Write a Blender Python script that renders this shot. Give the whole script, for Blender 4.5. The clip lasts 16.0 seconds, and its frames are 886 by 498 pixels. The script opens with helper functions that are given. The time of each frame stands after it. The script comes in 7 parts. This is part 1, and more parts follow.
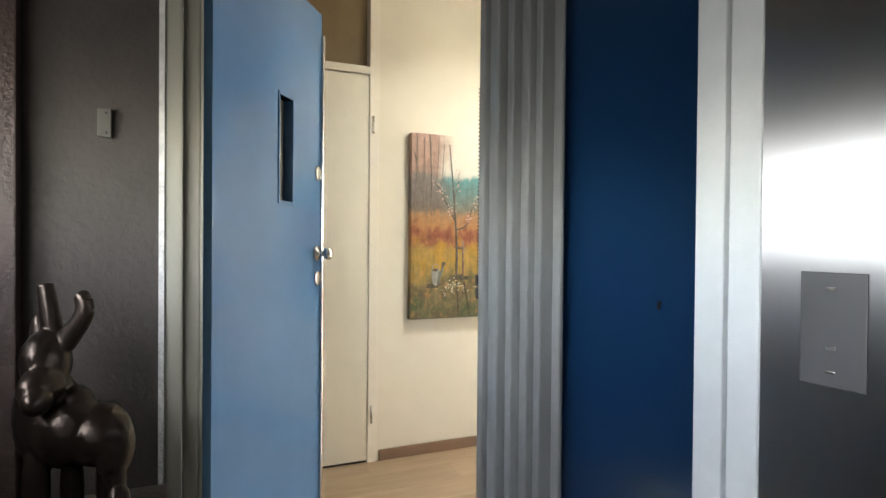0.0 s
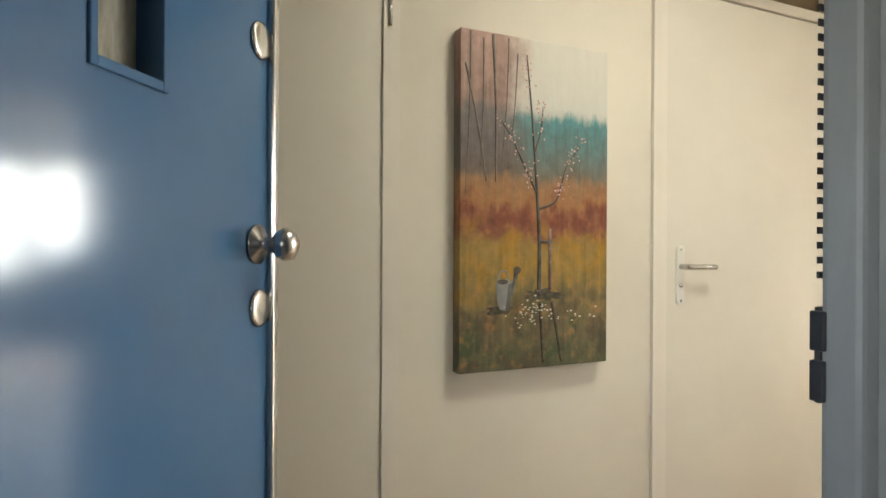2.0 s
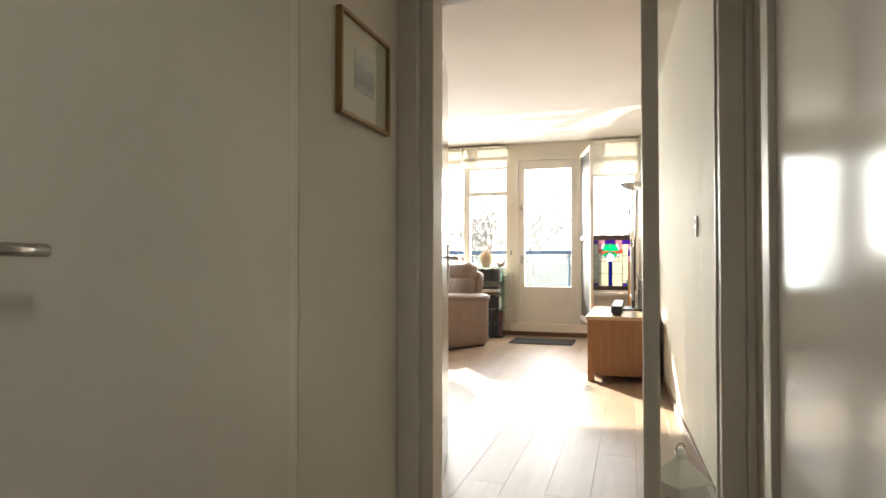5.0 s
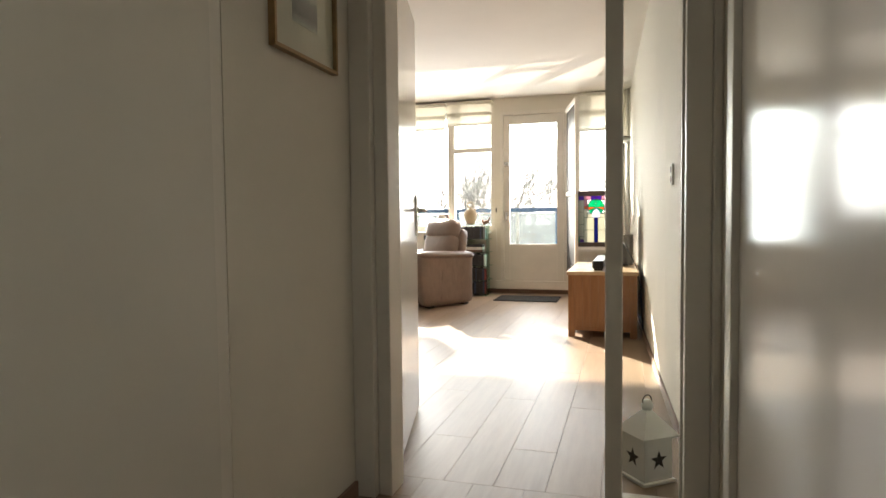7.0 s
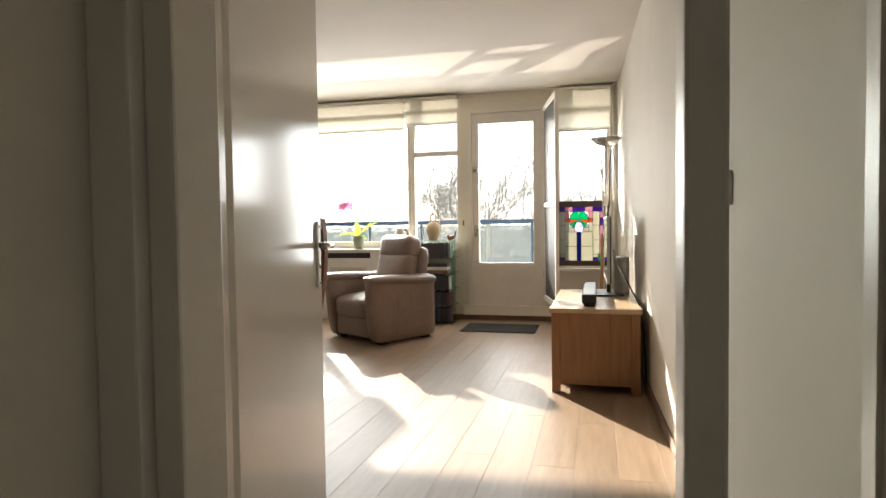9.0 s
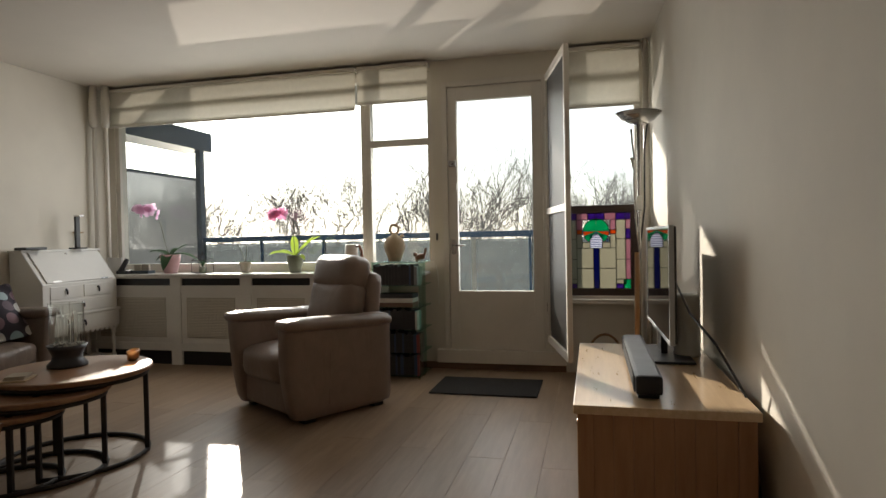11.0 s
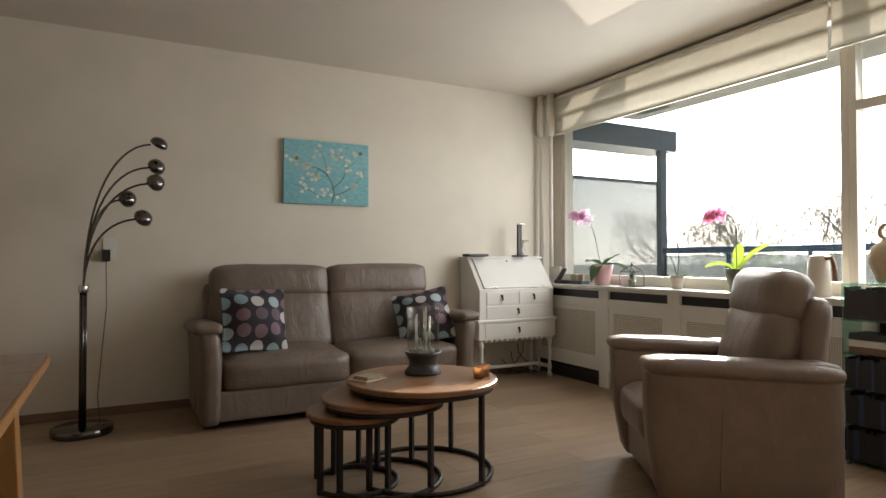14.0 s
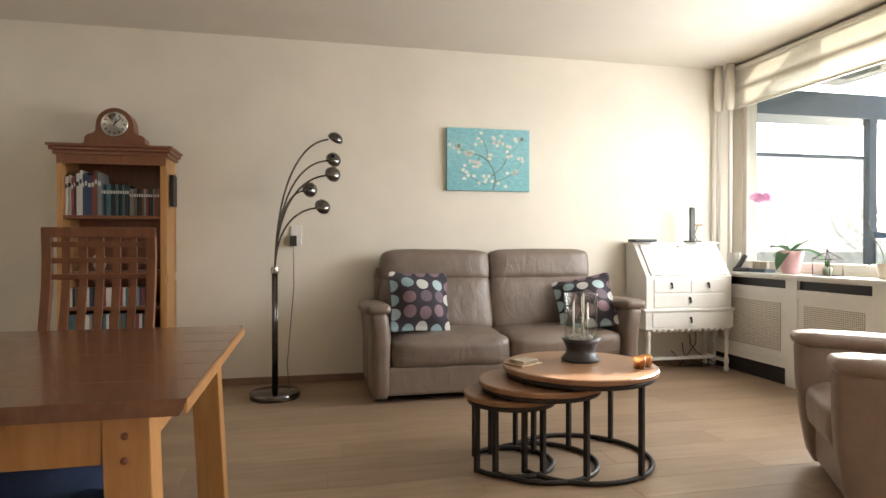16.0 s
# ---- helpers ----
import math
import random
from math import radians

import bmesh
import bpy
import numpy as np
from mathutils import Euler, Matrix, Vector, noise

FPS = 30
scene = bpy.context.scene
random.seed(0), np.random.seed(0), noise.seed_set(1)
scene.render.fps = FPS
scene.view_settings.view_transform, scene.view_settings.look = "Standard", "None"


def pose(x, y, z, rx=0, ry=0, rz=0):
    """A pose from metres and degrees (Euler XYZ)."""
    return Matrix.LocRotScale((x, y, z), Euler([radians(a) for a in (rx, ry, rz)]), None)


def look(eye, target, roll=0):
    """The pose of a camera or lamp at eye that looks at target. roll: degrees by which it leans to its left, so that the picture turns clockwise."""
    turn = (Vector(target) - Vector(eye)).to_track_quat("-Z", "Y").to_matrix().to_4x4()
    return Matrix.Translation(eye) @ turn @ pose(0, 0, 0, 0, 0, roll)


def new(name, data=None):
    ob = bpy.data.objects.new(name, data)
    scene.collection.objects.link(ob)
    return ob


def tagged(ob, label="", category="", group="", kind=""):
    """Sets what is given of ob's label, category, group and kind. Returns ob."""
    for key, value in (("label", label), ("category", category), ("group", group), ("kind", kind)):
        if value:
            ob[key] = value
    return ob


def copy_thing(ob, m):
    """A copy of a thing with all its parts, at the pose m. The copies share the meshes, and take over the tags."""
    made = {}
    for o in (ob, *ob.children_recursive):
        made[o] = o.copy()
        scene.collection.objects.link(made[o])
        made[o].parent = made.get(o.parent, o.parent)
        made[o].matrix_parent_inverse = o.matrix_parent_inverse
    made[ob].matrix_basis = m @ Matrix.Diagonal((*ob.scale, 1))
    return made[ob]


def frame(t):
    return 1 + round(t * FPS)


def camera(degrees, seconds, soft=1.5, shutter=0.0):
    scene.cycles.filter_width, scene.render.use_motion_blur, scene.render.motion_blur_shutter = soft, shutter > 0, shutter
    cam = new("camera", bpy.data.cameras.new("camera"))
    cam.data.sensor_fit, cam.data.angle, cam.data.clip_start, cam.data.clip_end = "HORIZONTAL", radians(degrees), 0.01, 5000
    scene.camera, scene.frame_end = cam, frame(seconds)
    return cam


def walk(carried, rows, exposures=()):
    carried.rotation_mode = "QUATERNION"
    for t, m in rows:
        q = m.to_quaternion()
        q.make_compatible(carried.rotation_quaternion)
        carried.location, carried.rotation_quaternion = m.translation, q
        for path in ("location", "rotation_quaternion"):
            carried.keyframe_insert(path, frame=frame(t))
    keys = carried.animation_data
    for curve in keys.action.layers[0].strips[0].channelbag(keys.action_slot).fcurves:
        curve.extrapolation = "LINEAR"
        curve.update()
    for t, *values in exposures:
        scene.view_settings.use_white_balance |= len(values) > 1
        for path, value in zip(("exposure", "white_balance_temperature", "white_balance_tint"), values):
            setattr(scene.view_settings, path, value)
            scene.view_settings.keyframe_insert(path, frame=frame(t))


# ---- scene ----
cam = camera(72.2, 16.0)
PATH = [
    (0, (0.216, -1.08, 1.155), (-1.597, -0.234, 1.132), 0.5),
    (0.5, (-0.125, -1.068, 1.123), (-1.964, -0.283, 1.115), 0.2),
    (1, (-0.479, -0.988, 1.119), (-2.32, -0.205, 1.112), 0.4),
    (1.5, (-0.879, -0.808, 1.107), (-2.711, -0.006, 1.101), 0.4),
    (2, (-1.218, -0.644, 1.099), (-3.034, 0.195, 1.099), 0.3),
    (2.5, (-1.537, -0.487, 1.111), (-3.235, 0.571, 1.116), 0.2),
    (3, (-1.809, -0.22, 1.06), (-3.354, 1.049, 1.085), -0.2),
    (3.5, (-1.966, 0.034, 1.069), (-3.267, 1.552, 1.104), -0.1),
    (4, (-2.026, 0.221, 1.068), (-2.935, 2.002, 1.12), -0.1),
    (4.5, (-2.014, 0.385, 1.05), (-2.63, 2.287, 1.11), 0.2),
    (7, (-1.892, 0.636, 0.98), (-2.47, 2.549, 0.89), -0.6),
    (7.5, (-1.895, 0.73, 0.986), (-2.48, 2.64, 0.879), -0.5),
    (8, (-1.948, 1.005, 1.024), (-2.528, 2.916, 0.91), -0.3),
    (8.5, (-1.999, 1.387, 1.047), (-2.521, 3.315, 0.952), -0.3),
    (9, (-2.062, 1.816, 1.094), (-2.557, 3.753, 1.02), -0.8),
    (9.5, (-2.128, 2.349, 1.081), (-2.624, 4.286, 1.025), -0.9),
    (10, (-2.228, 2.76, 1.119), (-2.69, 4.705, 1.064), -1.2),
    (12.5, (-2.323, 4.841, 1.095), (-3.032, 6.711, 1.15), -0.4),
    (13, (-2.279, 4.903, 1.056), (-3.51, 6.477, 1.129), -0.2),
    (13.5, (-2.225, 5.035, 1.052), (-3.823, 6.237, 1.104), -0.5),
    (14, (-2.213, 5.019, 1.058), (-3.976, 5.963, 1.093), -0.1),
    (14.5, (-2.19, 5.045, 1.069), (-4.053, 5.773, 1.084), 0.0),
    (15, (-2.19, 5.04, 1.06), (-4.104, 5.62, 1.066), 0.0),
    (15.5, (-2.192, 5.037, 1.054), (-4.133, 5.516, 1.051), -0.0),
    (16, (-2.177, 5.068, 1.056), (-4.13, 5.498, 1.044), 0.0),
]
EXPOSURES = [(0.0, 4.7), (1.0, 4.5), (1.5, 4.15), (2.0, 3.9), (2.5, 3.8), (3.0, 3.65), (3.5, 3.45), (4.0, 2.9), (4.5, 2.3), (7.0, 1.65), (8.0, 1.6), (8.5, 1.45), (9.0, 1.12), (9.5, 0.78), (10.0, 0.25), (12.3, -0.5), (12.6, -0.55), (13.0, -0.75), (13.6, -0.2), (14.0, 0.4), (14.5, 0.95), (15.0, 1.3), (16.0, 1.55)]
walk(cam, [(t, look(eye, target, roll)) for t, eye, target, roll in PATH], EXPOSURES)


# ---- light ----
SUN_WAY = Vector((0.70, -1.0, -0.45)).normalized()
sun_data = bpy.data.lights.new("sun", "SUN")
sun_data.energy, sun_data.angle, sun_data.color = 9.0, radians(0.6), (1.0, 0.90, 0.77)
sun = new("sun", sun_data)
sun.matrix_world = look((-20, 40, 20), Vector((-20, 40, 20)) + SUN_WAY)

world = bpy.data.worlds.new("sky")
scene.world = world
world.use_nodes = True
wn = world.node_tree
sky = wn.nodes.new("ShaderNodeTexSky")
sky.sky_type, sky.sun_disc = "NISHITA", False
sky.sun_elevation, sky.sun_rotation = radians(20), radians(-35)
sky.air_density, sky.dust_density = 1.0, 1.0
pale = wn.nodes.new("ShaderNodeHueSaturation")
pale.inputs["Saturation"].default_value = 0.35
wn.links.new(sky.outputs[0], pale.inputs["Color"])
wn.links.new(pale.outputs[0], wn.nodes["Background"].inputs[0])
wn.nodes["Background"].inputs[1].default_value = 0.26

# low sun mirrored by the canal below, which throws the panes onto the ceiling
glint_data = bpy.data.lights.new("canal_glint", "SPOT")
glint_data.energy, glint_data.spot_size, glint_data.spot_blend, glint_data.shadow_soft_size = 32000, radians(24), 0.3, 0.12
glint_data.color = (1.0, 0.9, 0.76)
glint = new("canal_glint", glint_data)
glint.matrix_world = look((-22.4, 35.0, -9.8), (-4.1, 8.8, 2.0))


def window_light(name, x0, x1, z0, z1, y, watts):
    d = bpy.data.lights.new(name, "AREA")
    d.shape, d.size, d.size_y, d.energy, d.color = "RECTANGLE", x1 - x0, z1 - z0, watts, (1.0, 0.98, 0.97)
    o = new(name, d)
    o.matrix_world = look(((x0 + x1) / 2, y, (z0 + z1) / 2), ((x0 + x1) / 2, y - 1, (z0 + z1) / 2 - 0.15))
    return o


window_light("sky_large_window", -6.3, -4.3, 0.98, 2.2, 8.93, 35)
window_light("sky_small_window", -4.15, -3.65, 0.98, 2.2, 8.93, 9)
window_light("sky_balcony_door", -3.37, -2.8, 0.7, 2.2, 8.93, 10)
window_light("sky_side_window", -2.45, -2.0, 1.4, 2.1, 8.93, 4.5)

landing_sky = bpy.data.lights.new("sky_landing_window", "AREA")
landing_sky.shape, landing_sky.size, landing_sky.size_y, landing_sky.energy, landing_sky.color = "RECTANGLE", 1.9, 0.26, 0.66, (1.0, 0.97, 0.93)
new("sky_landing_window", landing_sky).matrix_world = look((-0.1, -1.84, 1.36), (-0.1, 0, 1.1))
# warm fill light added under the hall ceiling, no fixture known there
hall_fill = bpy.data.lights.new("hall_lamp_disc", "AREA")
hall_fill.shape, hall_fill.size, hall_fill.energy, hall_fill.color = "DISK", 0.34, 1.0, (1.0, 0.98, 0.84)
hall_fill.spread = radians(140)
new("hall_lamp_disc", hall_fill).matrix_world = look((-1.84, 0.7, 2.585), (-1.84, 0.701, 0))

# ---- materials ----
def mat(name, base, rough=0.5, metal=0.0, var=0.10, scale=6.0, bump=0.05, bscale=80.0, coat=0.0, second=None, stretch=(1, 1, 1), spec=0.5, aniso=0.0, per_piece=0.0, wear=0.08, fold=0.0):
    m = bpy.data.materials.new(name)
    m.use_nodes = True
    n, l = m.node_tree.nodes, m.node_tree.links
    p = n["Principled BSDF"]
    p.inputs["Roughness"].default_value, p.inputs["Metallic"].default_value = rough, metal
    p.inputs["Coat Weight"].default_value, p.inputs["Coat Roughness"].default_value = coat, 0.08
    p.inputs["Specular IOR Level"].default_value = spec
    p.inputs["Anisotropic"].default_value = aniso
    tc, mp = n.new("ShaderNodeTexCoord"), n.new("ShaderNodeMapping")
    mp.inputs["Scale"].default_value = stretch
    l.new(tc.outputs["Object"], mp.inputs["Vector"])
    vec = mp.outputs[0]
    if per_piece:
        info = n.new("ShaderNodeObjectInfo")
        add = n.new("ShaderNodeVectorMath")
        add.operation = "MULTIPLY_ADD"
        add.inputs[1].default_value = (37, 53, 71)
        l.new(info.outputs["Random"], add.inputs[0])
        l.new(vec, add.inputs[2])
        vec = add.outputs[0]
    big = n.new("ShaderNodeTexNoise")
    big.inputs["Scale"].default_value, big.inputs["Detail"].default_value, big.inputs["Roughness"].default_value = scale, 6, 0.6
    l.new(vec, big.inputs["Vector"])
    ramp = n.new("ShaderNodeValToRGB")
    two = second or tuple(c * (1 - 2 * var) for c in base)
    one = base if second else tuple(min(1, c * (1 + var)) for c in base)
    ramp.color_ramp.elements[0].position, ramp.color_ramp.elements[1].position = 0.3, 0.7
    ramp.color_ramp.elements[0].color, ramp.color_ramp.elements[1].color = (*two, 1), (*one, 1)
    l.new(big.outputs["Fac"], ramp.inputs[0])
    colour = ramp.outputs[0]
    if per_piece:
        hsv = n.new("ShaderNodeHueSaturation")
        rng = n.new("ShaderNodeMapRange")
        rng.inputs["To Min"].default_value, rng.inputs["To Max"].default_value = 1 - per_piece, 1 + per_piece
        l.new(info.outputs["Random"], rng.inputs["Value"])
        l.new(rng.outputs[0], hsv.inputs["Value"])
        l.new(colour, hsv.inputs["Color"])
        colour = hsv.outputs[0]
    l.new(colour, p.inputs["Base Color"])
    fine = n.new("ShaderNodeTexNoise")
    fine.inputs["Scale"].default_value, fine.inputs["Detail"].default_value = bscale, 4
    l.new(vec, fine.inputs["Vector"])
    if bump:
        b = n.new("ShaderNodeBump")
        b.inputs["Strength"].default_value, b.inputs["Distance"].default_value = bump, 0.01
        l.new(fine.outputs["Fac"], b.inputs["Height"])
        if fold:
            fm, fn, fb = n.new("ShaderNodeMapping"), n.new("ShaderNodeTexNoise"), n.new("ShaderNodeBump")
            fm.inputs["Scale"].default_value = (1.0, 1.0, 0.45)
            fn.inputs["Scale"].default_value, fn.inputs["Detail"].default_value, fn.inputs["Distortion"].default_value = 11, 3, 0.8
            fb.inputs["Strength"].default_value, fb.inputs["Distance"].default_value = fold, 0.03
            l.new(tc.outputs["Object"], fm.inputs["Vector"])
            l.new(fm.outputs[0], fn.inputs["Vector"])
            l.new(fn.outputs["Fac"], fb.inputs["Height"])
            l.new(fb.outputs[0], b.inputs["Normal"])
        l.new(b.outputs[0], p.inputs["Normal"])
    rr = n.new("ShaderNodeMapRange")
    rr.inputs["To Min"].default_value, rr.inputs["To Max"].default_value = max(0.02, rough - wear), min(1, rough + wear)
    l.new(big.outputs["Fac"], rr.inputs["Value"])
    l.new(rr.outputs[0], p.inputs["Roughness"])
    if aniso:
        tan = n.new("ShaderNodeTangent")
        tan.direction_type, tan.axis = "RADIAL", "Z"
        l.new(tan.outputs[0], p.inputs["Tangent"])
    return m


def glass(name, colour=(1, 1, 1), rough=0.0, frost=0.0, gloss=1.0):
    """Thin pane: clear or tinted, with a weak mirror on top."""
    m = bpy.data.materials.new(name)
    m.use_nodes = True
    n, l = m.node_tree.nodes, m.node_tree.links
    n.remove(n["Principled BSDF"])
    t, g, mix, fr = n.new("ShaderNodeBsdfTransparent"), n.new("ShaderNodeBsdfGlossy"), n.new("ShaderNodeMixShader"), n.new("ShaderNodeLayerWeight")
    t.inputs[0].default_value = (*colour, 1)
    g.inputs["Roughness"].default_value = 0.02 + rough
    power, scaled = n.new("ShaderNodeMath"), n.new("ShaderNodeMath")
    power.operation, power.inputs[1].default_value = "POWER", 5
    scaled.operation, scaled.inputs[1].default_value, scaled.inputs[2].default_value = "MULTIPLY_ADD", 0.9 * gloss, 0.035 * gloss
    l.new(fr.outputs["Facing"], power.inputs[0])
    l.new(power.outputs[0], scaled.inputs[0])
    l.new(scaled.outputs[0], mix.inputs[0])
    body = t.outputs[0]
    if frost:
        d, mix2 = n.new("ShaderNodeBsdfTranslucent"), n.new("ShaderNodeMixShader")
        d.inputs[0].default_value = (*colour, 1)
        mix2.inputs[0].default_value = frost
        l.new(t.outputs[0], mix2.inputs[1])
        l.new(d.outputs[0], mix2.inputs[2])
        body = mix2.outputs[0]
    l.new(body, mix.inputs[1])
    l.new(g.outputs[0], mix.inputs[2])
    l.new(mix.outputs[0], n["Material Output"].inputs[0])
    return m


def cloth(name, base, see=0.35):
    m = mat(name, base, 0.9, var=0.05, scale=20, bump=0.3, bscale=400)
    n, l = m.node_tree.nodes, m.node_tree.links
    tr, mix = n.new("ShaderNodeBsdfTranslucent"), n.new("ShaderNodeMixShader")
    tr.inputs[0].default_value = (*base, 1)
    mix.inputs[0].default_value = see
    l.new(n["Principled BSDF"].outputs[0], mix.inputs[1])
    l.new(tr.outputs[0], mix.inputs[2])
    l.new(mix.outputs[0], n["Material Output"].inputs[0])
    return m


M = dict(
    wall=mat("cream wall paint", (0.69, 0.648, 0.562), 0.75, var=0.03, scale=2.0, bump=0.04, bscale=140),
    ceiling=mat("ceiling plaster", (0.64, 0.59, 0.52), 0.8, var=0.02, scale=2.0, bump=0.08, bscale=120),
    trim=mat("white trim paint", (0.71, 0.67, 0.60), 0.38, var=0.03, scale=4, bump=0.05, bscale=60),
    gloss=mat("glossy white door paint", (0.70, 0.665, 0.605), 0.13, var=0.02, scale=2, bump=0.006, bscale=9, spec=0.17, wear=0.0),
    satin=mat("cream door paint", (0.71, 0.68, 0.61), 0.27, var=0.02, scale=2, bump=0.03, bscale=60, wear=0.0),
    blue=mat("glossy blue door paint", (0.06, 0.14, 0.265), 0.13, var=0.04, scale=3, bump=0.012, bscale=8, spec=0.3, wear=0.0),
    bluedark=mat("deep blue panel paint", (0.014, 0.058, 0.165), 0.30, var=0.008, scale=0.8, bump=0.0, wear=0.0),
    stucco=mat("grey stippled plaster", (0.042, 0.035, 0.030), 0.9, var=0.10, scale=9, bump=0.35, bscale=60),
    frame=mat("worn grey frame paint", (0.195, 0.20, 0.20), 0.45, var=0.10, scale=7, bump=0.22, bscale=34, stretch=(1, 1, 0.35)),
    framebeige=mat("beige grey frame paint", (0.27, 0.255, 0.21), 0.45, var=0.06, scale=7, bump=0.08, bscale=40, stretch=(1, 1, 0.35)),
    whiteedge=mat("chipped white plaster", (0.50, 0.49, 0.46), 0.85, var=0.1, scale=30, bump=0.6, bscale=90),
    alu=mat("vertically brushed aluminium", (0.42, 0.42, 0.44), 0.30, 1.0, var=0.004, scale=1.5, bump=0.0, aniso=0.95, wear=0.0),
    plank=mat("greyed oak laminate", (0.33, 0.24, 0.162), 0.40, var=0.1, scale=3.2, bump=0.06, bscale=26, second=(0.235, 0.165, 0.108), stretch=(9, 0.9, 4), per_piece=0.10, spec=0.38),
    gap=mat("dark floor joint", (0.05, 0.035, 0.025), 0.8, bump=0),
    base=mat("brown baseboard", (0.20, 0.125, 0.085), 0.5, var=0.08, scale=6, stretch=(1, 1, 6), bump=0.05),
    leather=mat("taupe leather", (0.175, 0.135, 0.108), 0.40, var=0.07, scale=7, bump=0.22, bscale=160, fold=0.3),
    leather2=mat("taupe leather of the armchair", (0.225, 0.17, 0.14), 0.38, var=0.07, scale=7, bump=0.22, bscale=160, fold=0.2),
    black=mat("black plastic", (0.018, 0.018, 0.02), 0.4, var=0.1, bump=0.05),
    steel=mat("satin steel", (0.55, 0.54, 0.52), 0.25, 1.0, var=0.04, bump=0.02),
    chrome=mat("black chrome", (0.16, 0.15, 0.145), 0.14, 1.0, var=0.05, bump=0.01),
    iron=mat("dark powder-coated iron", (0.035, 0.03, 0.028), 0.55, 0.4, var=0.1, bump=0.08, bscale=200),
    oak=mat("honey oak", (0.34, 0.175, 0.078), 0.42, var=0.12, scale=5, stretch=(7, 7, 0.8), bump=0.08, bscale=40, second=(0.25, 0.118, 0.048)),
    # pale boards, raised further in colour for the sun on the cabinet top
    oaktop=mat("sun-lightened pale oak boards", (0.60, 0.45, 0.29), 0.30, var=0.12, scale=5, stretch=(9, 0.9, 7), bump=0.05, bscale=40, second=(0.47, 0.33, 0.19), coat=0.3),
    pine=mat("varnished pine", (0.43, 0.235, 0.09), 0.38, var=0.12, scale=4, stretch=(8, 8, 0.9), bump=0.05, bscale=40, second=(0.34, 0.155, 0.045), coat=0.2),
    reddish=mat("red-brown stained wood", (0.20, 0.075, 0.032), 0.38, var=0.12, scale=5, stretch=(8, 8, 1), bump=0.05, bscale=40, second=(0.145, 0.05, 0.022), coat=0.15),
    tabletop=mat("polished walnut boards", (0.17, 0.075, 0.037), 0.2, var=0.14, scale=4, stretch=(1.0, 8, 6), bump=0.04, bscale=30, second=(0.115, 0.047, 0.023), coat=0.2),
    walnut=mat("oiled mango wood", (0.30, 0.165, 0.085), 0.36, var=0.15, scale=6, stretch=(7, 0.9, 6), bump=0.06, bscale=40, second=(0.20, 0.10, 0.05), coat=0.1),
    white=mat("white lacquer", (0.72, 0.71, 0.67), 0.4, var=0.02, scale=5, bump=0.03),
    darkmat=mat("charcoal bristle mat", (0.022, 0.02, 0.018), 0.95, var=0.3, scale=60, bump=0.8, bscale=260),
    pane=glass("window pane", (0.96, 0.98, 0.97)),
    frosted=glass("frosted balustrade glass", (0.37, 0.395, 0.41), rough=0.2, frost=0.25),
    post=mat("pale grey post paint", (0.42, 0.44, 0.45), 0.5, var=0.05, scale=5, bump=0.08),
    smoked=glass("grey frosted partition glass", (0.36, 0.37, 0.38), rough=0.2, frost=0.3),
    blind=cloth("cream roman shade", (0.72, 0.68, 0.58), 0.45),
    mesh=glass("grey insect mesh", (0.45, 0.46, 0.47), rough=0.4, frost=0.25, gloss=0.3),
    railblue=mat("blue painted rail", (0.035, 0.09, 0.19), 0.35, var=0.05, bump=0.02),
    slab=mat("balcony concrete", (0.33, 0.32, 0.30), 0.85, var=0.15, scale=3, bump=0.3, bscale=60),
    beam=mat("slate blue painted beam", (0.08, 0.11, 0.15), 0.5, var=0.08, bump=0.05),
    ground=mat("winter grass", (0.06, 0.07, 0.03), 0.95, var=0.3, scale=0.2, bump=0.3, bscale=4),
    water=mat("canal water", (0.03, 0.04, 0.04), 0.08, var=0.1, scale=0.1, bump=0.1, bscale=2),
    # grey bark lightened so its colour carries the haze over the far trees
    bark=mat("haze-lightened grey bark", (0.34, 0.31, 0.285), 0.9, var=0.2, scale=4, bump=0.3),
    # this brown includes the shade of the recess over the doors
    transom=mat("shaded brown transom panel", (0.20, 0.145, 0.075), 0.4, var=0.1, scale=3, bump=0.05),
    bronze=mat("polished dark bronze", (0.042, 0.031, 0.025), 0.30, 0.85, var=0.3, scale=12, bump=0.12, bscale=40, stretch=(1, 1, 0.4)),
)

# ---- mesh tools ----
def thing(name, m=None, label="", category="", group="", kind=""):
    o = new(name)
    o.empty_display_size = 0.05
    o.matrix_world = m or Matrix()
    return tagged(o, label, category, group, kind)


def finish(name, bm, material, parent=None, label="", smooth=False):
    me = bpy.data.meshes.new(name)
    bm.normal_update()
    bm.to_mesh(me)
    bm.free()
    for one in material if isinstance(material, (list, tuple)) else [material]:
        me.materials.append(one)
    if smooth:
        me.shade_smooth()
    o = new(name, me)
    if parent:
        o.parent = parent
    if label:
        o["label"] = label
    return o


def part(name, bm, material, parent, label="", smooth=False):
    return finish(name, bm, material, parent, label, smooth)


def add_box(bm, x0, x1, y0, y1, z0, z1, bevel=0.0, m=None):
    v = bmesh.ops.create_cube(bm, size=1)["verts"]
    t = Matrix.LocRotScale(((x0 + x1) / 2, (y0 + y1) / 2, (z0 + z1) / 2), None, (x1 - x0, y1 - y0, z1 - z0))
    bmesh.ops.transform(bm, matrix=(m @ t) if m else t, verts=v)
    if bevel:
        edges = list({e for q in v for e in q.link_edges})
        bmesh.ops.bevel(bm, geom=edges, offset=bevel, segments=2, affect="EDGES", profile=0.6)
    return v


